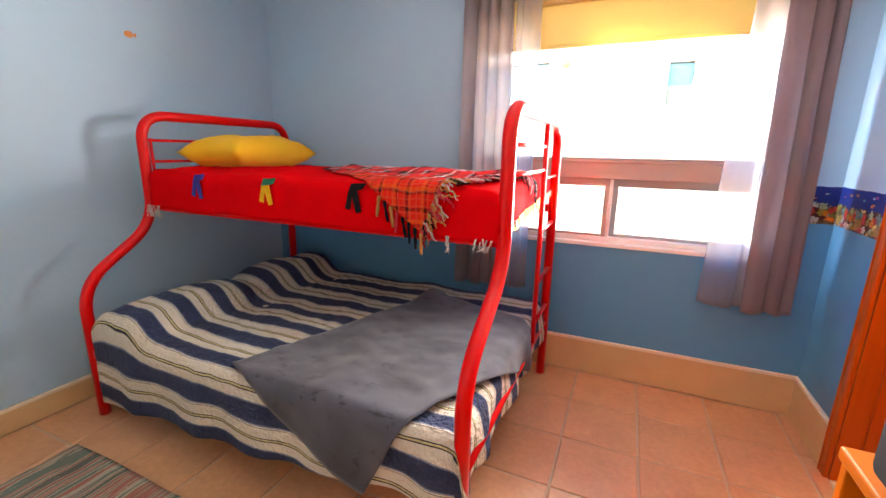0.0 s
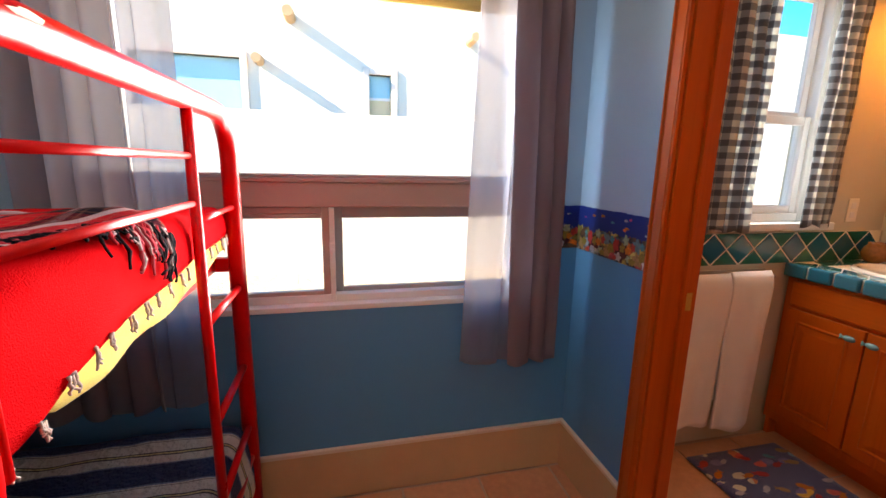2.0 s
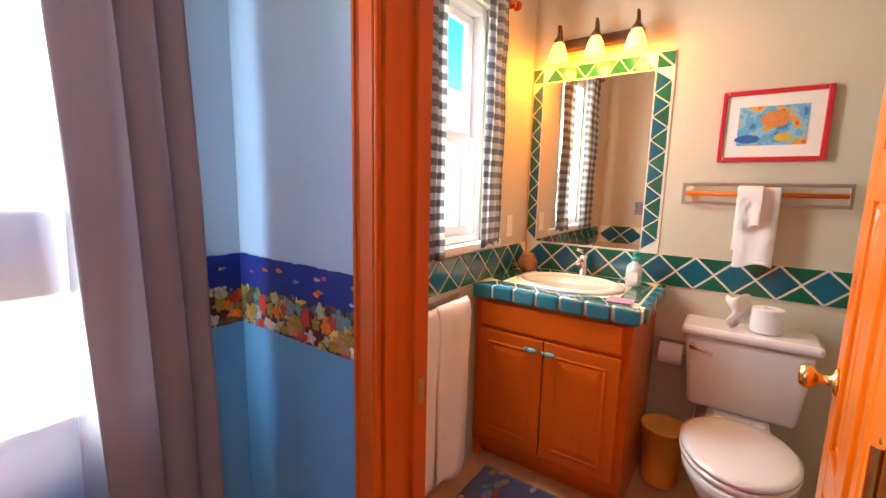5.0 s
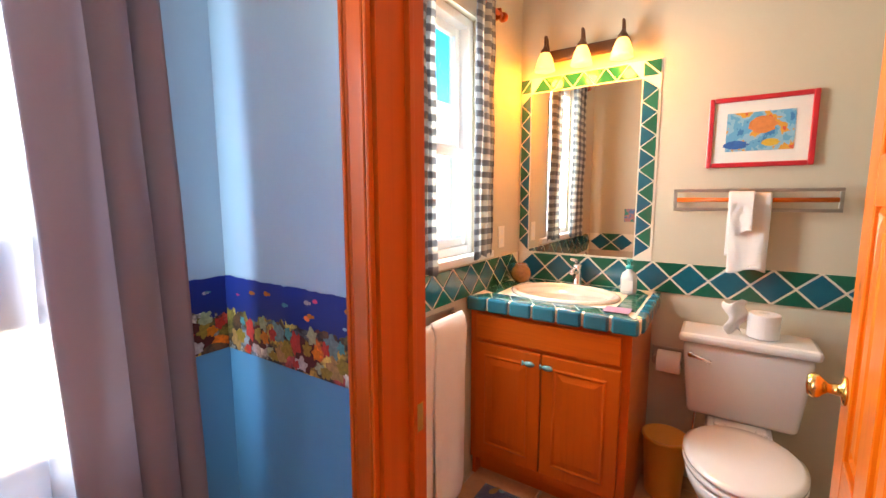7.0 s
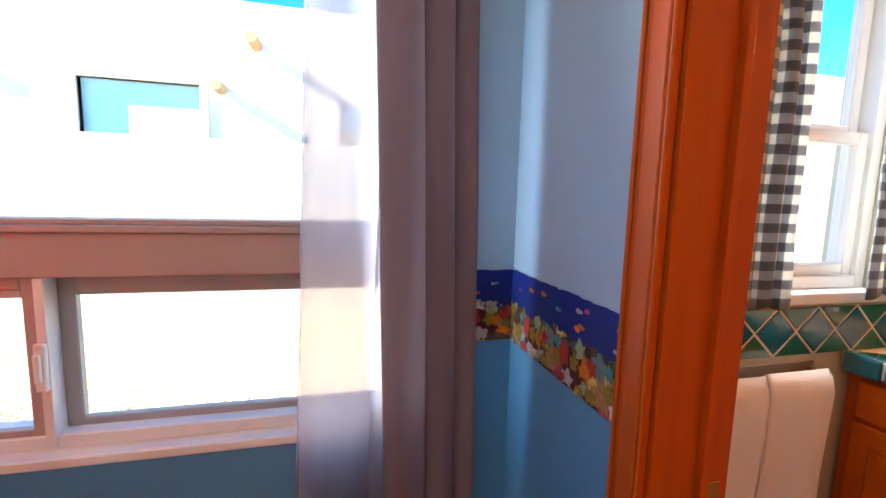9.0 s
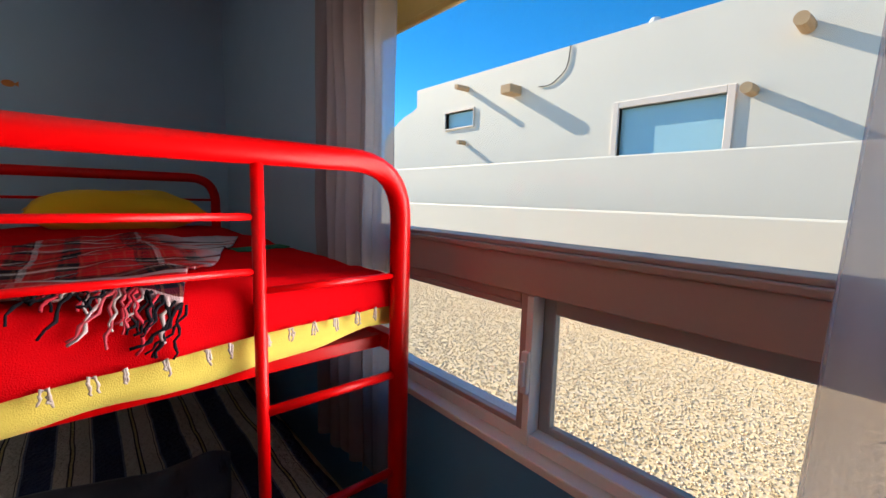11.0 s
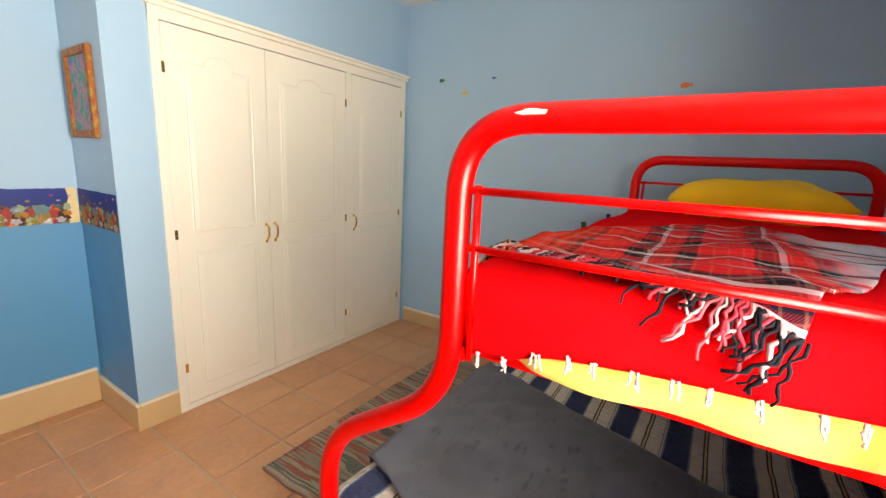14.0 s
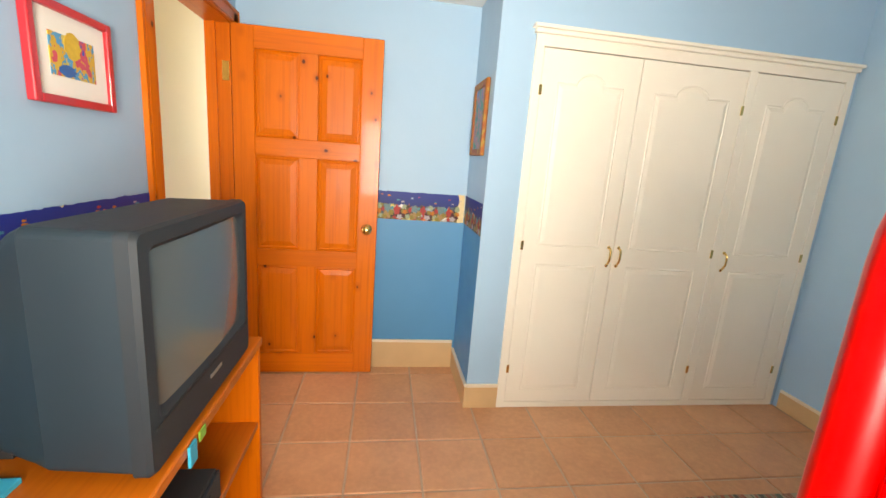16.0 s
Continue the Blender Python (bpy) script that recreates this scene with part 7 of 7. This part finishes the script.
o = part("loose_end", sheet(14, 18, loose_end), M["paper"], tr, "crumpled loose tissue end", True)
solid(o, 0.0015)
th = thing("toilet_paper_holder", (BE - 0.05, -0.815, 0.60), "nickel wall holder with a white paper roll", "toilet paper holder")
part("back_plate", boxes((BE - 0.012, BE - 0.0005, -0.90, -0.735, 0.555, 0.645), bevel=0.004), M["nickel"], th)
for y in (-0.875, -0.755):
    part("arm", boxes((BE - 0.085, BE - 0.012, y - 0.006, y + 0.006, 0.575, 0.615), bevel=0.004), M["nickel"], th)
bm = bmesh.new()
tube(bm, [(BE - 0.07, -0.876, 0.595), (BE - 0.07, -0.754, 0.595)], 0.009, 10)
part("spindle", bm, M["nickel"], th, smooth=True)
roll(th, (BE - 0.07, -0.815, 0.595), "y", 0.052, 0.05)

M["bin"] = paint("tan plastic", (0.82, 0.40, 0.06), 0.4, 0.06, 8.0, 0.05)
wb = thing("waste_bin", (1.545, -0.83, BF), "round tan plastic waste bin", "waste bin")
bm = bmesh.new()
lathe(bm, [(0.0, 0.0), (0.072, 0.0), (0.076, 0.01), (0.092, 0.27), (0.098, 0.272), (0.098, 0.285), (0.088, 0.285), (0.072, 0.012), (0.0, 0.01)], (1.545, -0.83, 0.002), 28)
part("tub", bm, M["bin"], wb, smooth=True)
tb = thing("toilet_brush", (1.52, -1.455, BF), "white toilet brush in a holder beside the toilet", "toilet brush")
bm = bmesh.new()
lathe(bm, [(0.0, 0.0), (0.055, 0.0), (0.05, 0.02), (0.042, 0.13), (0.036, 0.13), (0.036, 0.02), (0.0, 0.02)], (1.52, -1.455, 0.002), 20)
part("holder", bm, M["porcelain"], tb, smooth=True)
bm = bmesh.new()
tube(bm, [(1.52, -1.455, 0.03), (1.52, -1.455, 0.40), (1.52, -1.455, 0.42)], [0.008, 0.011, 0.006], 10)
part("handle", bm, M["porcelain"], tb, smooth=True)

# towel rails
rail = thing("towel_rail", (BE - 0.04, -1.075, 1.36), "metal-framed towel rail with a wooden bar", "towel rail")
bm = bmesh.new()
ya, yb, za, zb, xr = -1.372, -0.79, 1.315, 1.412, BE - 0.045
for a, c, e, f in ((ya, yb, za, za + 0.014), (ya, yb, zb - 0.014, zb), (ya, ya + 0.014, za + 0.014, zb - 0.014), (yb - 0.014, yb, za + 0.014, zb - 0.014)):
    box(bm, xr - 0.006, xr + 0.006, a, c, e, f, 0.002, seg=1)
part("frame", bm, M["nickel"], rail)
for y in (ya + 0.007, yb - 0.007):
    part("standoff", boxes((xr + 0.006, BE - 0.0005, y - 0.007, y + 0.007, 1.355, 1.372), bevel=0.002), M["nickel"], rail)
bm = bmesh.new()
tube(bm, [(xr, ya + 0.014, 1.364), (xr, yb - 0.014, 1.364)], 0.010, 12)
part("bar", bm, M["maple_y"], rail, "wooden bar", True)


def hung_towel(name, axis, c0, c1, plane, zbar, front, back, label, gap=0.014, seed=0.0, t=0.007):
    """A towel folded over a bar. axis 'y': the bar runs along y and the towel faces -x; axis 'x': along x, facing -y."""
    total = front + back

    def place(u, v):
        s = v * total
        hang = max(0.0, s - back) / front
        w = c0 + (c1 - c0) * (u * (1 - 0.12 * hang) + 0.03 * hang * (1 + math.sin(seed * 3)))
        wav = (0.007 * math.sin(u * 9 + seed) + 0.010 * math.sin(u * 4.5 + seed * 2)) * min(1.0, abs(s - back) * 3)
        if s < back:
            out, z = gap * 0.8, zbar - (back - s)
        else:
            out, z = -gap - 0.012 - wav - 0.004 * nz(u * 5 + seed, v * 7), zbar - (s - back)
        k = abs(s - back)
        if k < 0.03:
            a = math.pi * (s - back + 0.03) / 0.06
            out, z = gap * math.cos(a) - 0.006, zbar - 0.02 + 0.034 * math.sin(a)
        z += 0.012 * math.sin(u * 5 + seed) * (1 if s > total - 0.01 else 0)
        return (Vector((plane + out, w, z)) if axis == "y" else Vector((w, plane + out, z))), (w, s)
    o = part(name, sheet(18, 60, place), M["towel"], None, "", True)
    solid(o, t, 0)
    return tagged(o, label, "towel")


hung_towel("hand_towel", "y", -1.15, -1.0, xr, 1.378, 0.32, 0.26, "white terry hand towel over the wooden bar")
hung_towel("wash_cloth", "y", -1.09, -1.002, xr - 0.022, 1.384, 0.16, 0.1, "small white washcloth over the hand towel", 0.024, 1.0, 0.006)
rail = thing("towel_rail", (0.72, -0.06, 0.88), "nickel towel rail below the tile band", "towel rail")
bm = bmesh.new()
tube(bm, rounded([(0.46, -0.001, 0.868), (0.46, -0.075, 0.868), (1.00, -0.075, 0.868), (1.00, -0.001, 0.868)], 0.02, 5), 0.008, 10)
part("bar", bm, M["nickel"], rail, smooth=True)
part("back_plate", boxes((0.44, 1.02, -0.006, -0.0005, 0.845, 0.89), bevel=0.002), M["nickel"], rail)
hung_towel("bath_towel", "x", 0.475, 0.732, -0.075, 0.880, 0.72, 0.62, "white bath towel hanging over the rail", 0.013, 0.3, 0.010)
hung_towel("bath_towel", "x", 0.726, 0.955, -0.079, 0.884, 0.76, 0.62, "white bath towel hanging over the rail beside the cabinet", 0.013, 2.3, 0.010)


def sea_mat():
    n = Nodes("navy bath mat")
    uv = n.co("UV")
    c = n.voronoi(uv, 9.5, "Color")
    d = n.voronoi(n.co("UV", (1, 1.5, 1)), 9.5)
    warp = n.noise(uv, 22.0, 2)
    spot = n.math("LESS_THAN", n.math("MULTIPLY_ADD", warp, 0.25, d), 0.42)
    col = n.ramp(n.axis(c, 0), [(0.0, (0.60, 0.07, 0.04)), (0.25, (0.70, 0.40, 0.04)), (0.45, (0.16, 0.13, 0.26)), (0.6, (0.62, 0.54, 0.34)), (0.75, (0.60, 0.17, 0.05)), (0.9, (0.14, 0.32, 0.42))], True)
    base = n.mix(n.noise(uv, 30.0, 3), (0.035, 0.04, 0.10), (0.075, 0.08, 0.17))
    n.bump(n.noise(uv, 500.0, 2), 0.8, 0.004)
    return n.done(n.mix(spot, base, col), 0.95, 0, 0.1, sheen=0.3)


M["sea_mat"] = sea_mat()


def mat_place(u, v):
    x, y = 0.60 + u * 0.525, -0.98 + v * 0.86
    return Vector((x, y, 0.014 + 0.002 * nz(u * 8, v * 9))), (x, y)


o = part("bath_mat", sheet(24, 36, mat_place), M["sea_mat"], None, "", True)
solid(o, 0.011)
tagged(o, "navy bath mat with colourful fish on the bathroom floor", "bath mat")
fr = random.Random(21)
for i in range(5):
    for j in range(9):
        x, y = 0.655 + i * 0.105 + fr.uniform(-0.022, 0.022), -0.93 + j * 0.094 + fr.uniform(-0.02, 0.02)
        a, f = fr.uniform(-0.7, 0.7) + (math.pi if fr.random() < 0.5 else 0), fr.uniform(0.018, 0.03)
        u, v = (math.cos(a), math.sin(a), 0), (-math.sin(a), math.cos(a), 0)
        bm = bmesh.new()
        body = [(f * math.cos(t), f * 0.55 * math.sin(t)) for t in [0.35 + (2 * math.pi - 0.7) * k / 14 for k in range(15)]]
        prism(bm, body + [(f * 1.5, -f * 0.5), (f * 1.3, 0.0), (f * 1.5, f * 0.5)], u, v, (0, 0, 1), (x, y, 0.0165), 0.0012)
        part("fish", bm, INK[fr.choice((2, 5, 7, 6, 9, 3, 2, 5))], o)
ol = thing("wall_outlet", (1.50, 0, 1.16), "cream wall outlet beside the bathroom window", "outlet")
part("plate", boxes((1.465, 1.535, -0.006, -0.0005, 1.11, 1.225), bevel=0.003), M["white_paint"], ol)
for z in (1.145, 1.19):
    part("socket", boxes((1.485, 1.515, -0.008, -0.006, z - 0.014, z + 0.014), bevel=0.001), M["vinyl"], ol)
sw = thing("small_tile_picture", (BW + 0.01, -0.33, 1.24), "small painted tile on the bathroom wall", "picture")
part("tile", boxes((BW + 0.0005, BW + 0.010, -0.37, -0.29, 1.17, 1.28), bevel=0.002), M["art_deep"], sw)


# ---------------------------------------------------------------- floor tiles
TS = 0.337
TILE_MESH = {}


def floor_tiles(parent, x0, x1, y0, y1, ox, oy, z):
    """Clay tiles with worn edges; cut where they meet the walls."""
    g = 0.005
    i0, i1 = math.floor((x0 - ox) / TS), math.ceil((x1 - ox) / TS)
    j0, j1 = math.floor((y0 - oy) / TS), math.ceil((y1 - oy) / TS)
    for i in range(i0, i1):
        for j in range(j0, j1):
            a, b2 = max(x0, ox + i * TS + g), min(x1, ox + (i + 1) * TS - g)
            c, d = max(y0, oy + j * TS + g), min(y1, oy + (j + 1) * TS - g)
            if b2 - a < 0.015 or d - c < 0.015:
                continue
            key = (round(b2 - a, 3), round(d - c, 3))
            if key not in TILE_MESH:
                w2, h2 = (b2 - a) / 2, (d - c) / 2
                bm = bmesh.new()
                e = 0.004
                low = [bm.verts.new((sx * w2, sy * h2, -0.008)) for sx, sy in ((-1, -1), (1, -1), (1, 1), (-1, 1))]
                mid = [bm.verts.new((sx * w2, sy * h2, -0.003)) for sx, sy in ((-1, -1), (1, -1), (1, 1), (-1, 1))]
                top = [bm.verts.new((sx * (w2 - e), sy * (h2 - e), 0.0)) for sx, sy in ((-1, -1), (1, -1), (1, 1), (-1, 1))]
                for r0, r1 in ((low, mid), (mid, top)):
                    for q in range(4):
                        bm.faces.new((r0[q], r0[(q + 1) % 4], r1[(q + 1) % 4], r1[q]))
                bm.faces.new(top)
                bmesh.ops.recalc_face_normals(bm, faces=bm.faces)
                me = bpy.data.meshes.new("tile")
                bm.to_mesh(me)
                bm.free()
                me.materials.append(M["floor_tile"])
                TILE_MESH[key] = me
            o = new("tile", TILE_MESH[key])
            o.location = ((a + b2) / 2, (c + d) / 2, z + rng.uniform(-0.0006, 0.0006))
            o.parent = parent


floor_tiles(bpy.data.objects["floor"], W, 0.0, S, N, -0.737, -2.712, 0.0)
floor_tiles(bpy.data.objects["floor_bath"], BW, BE, BS, N, -0.737, -2.712, 0.0)
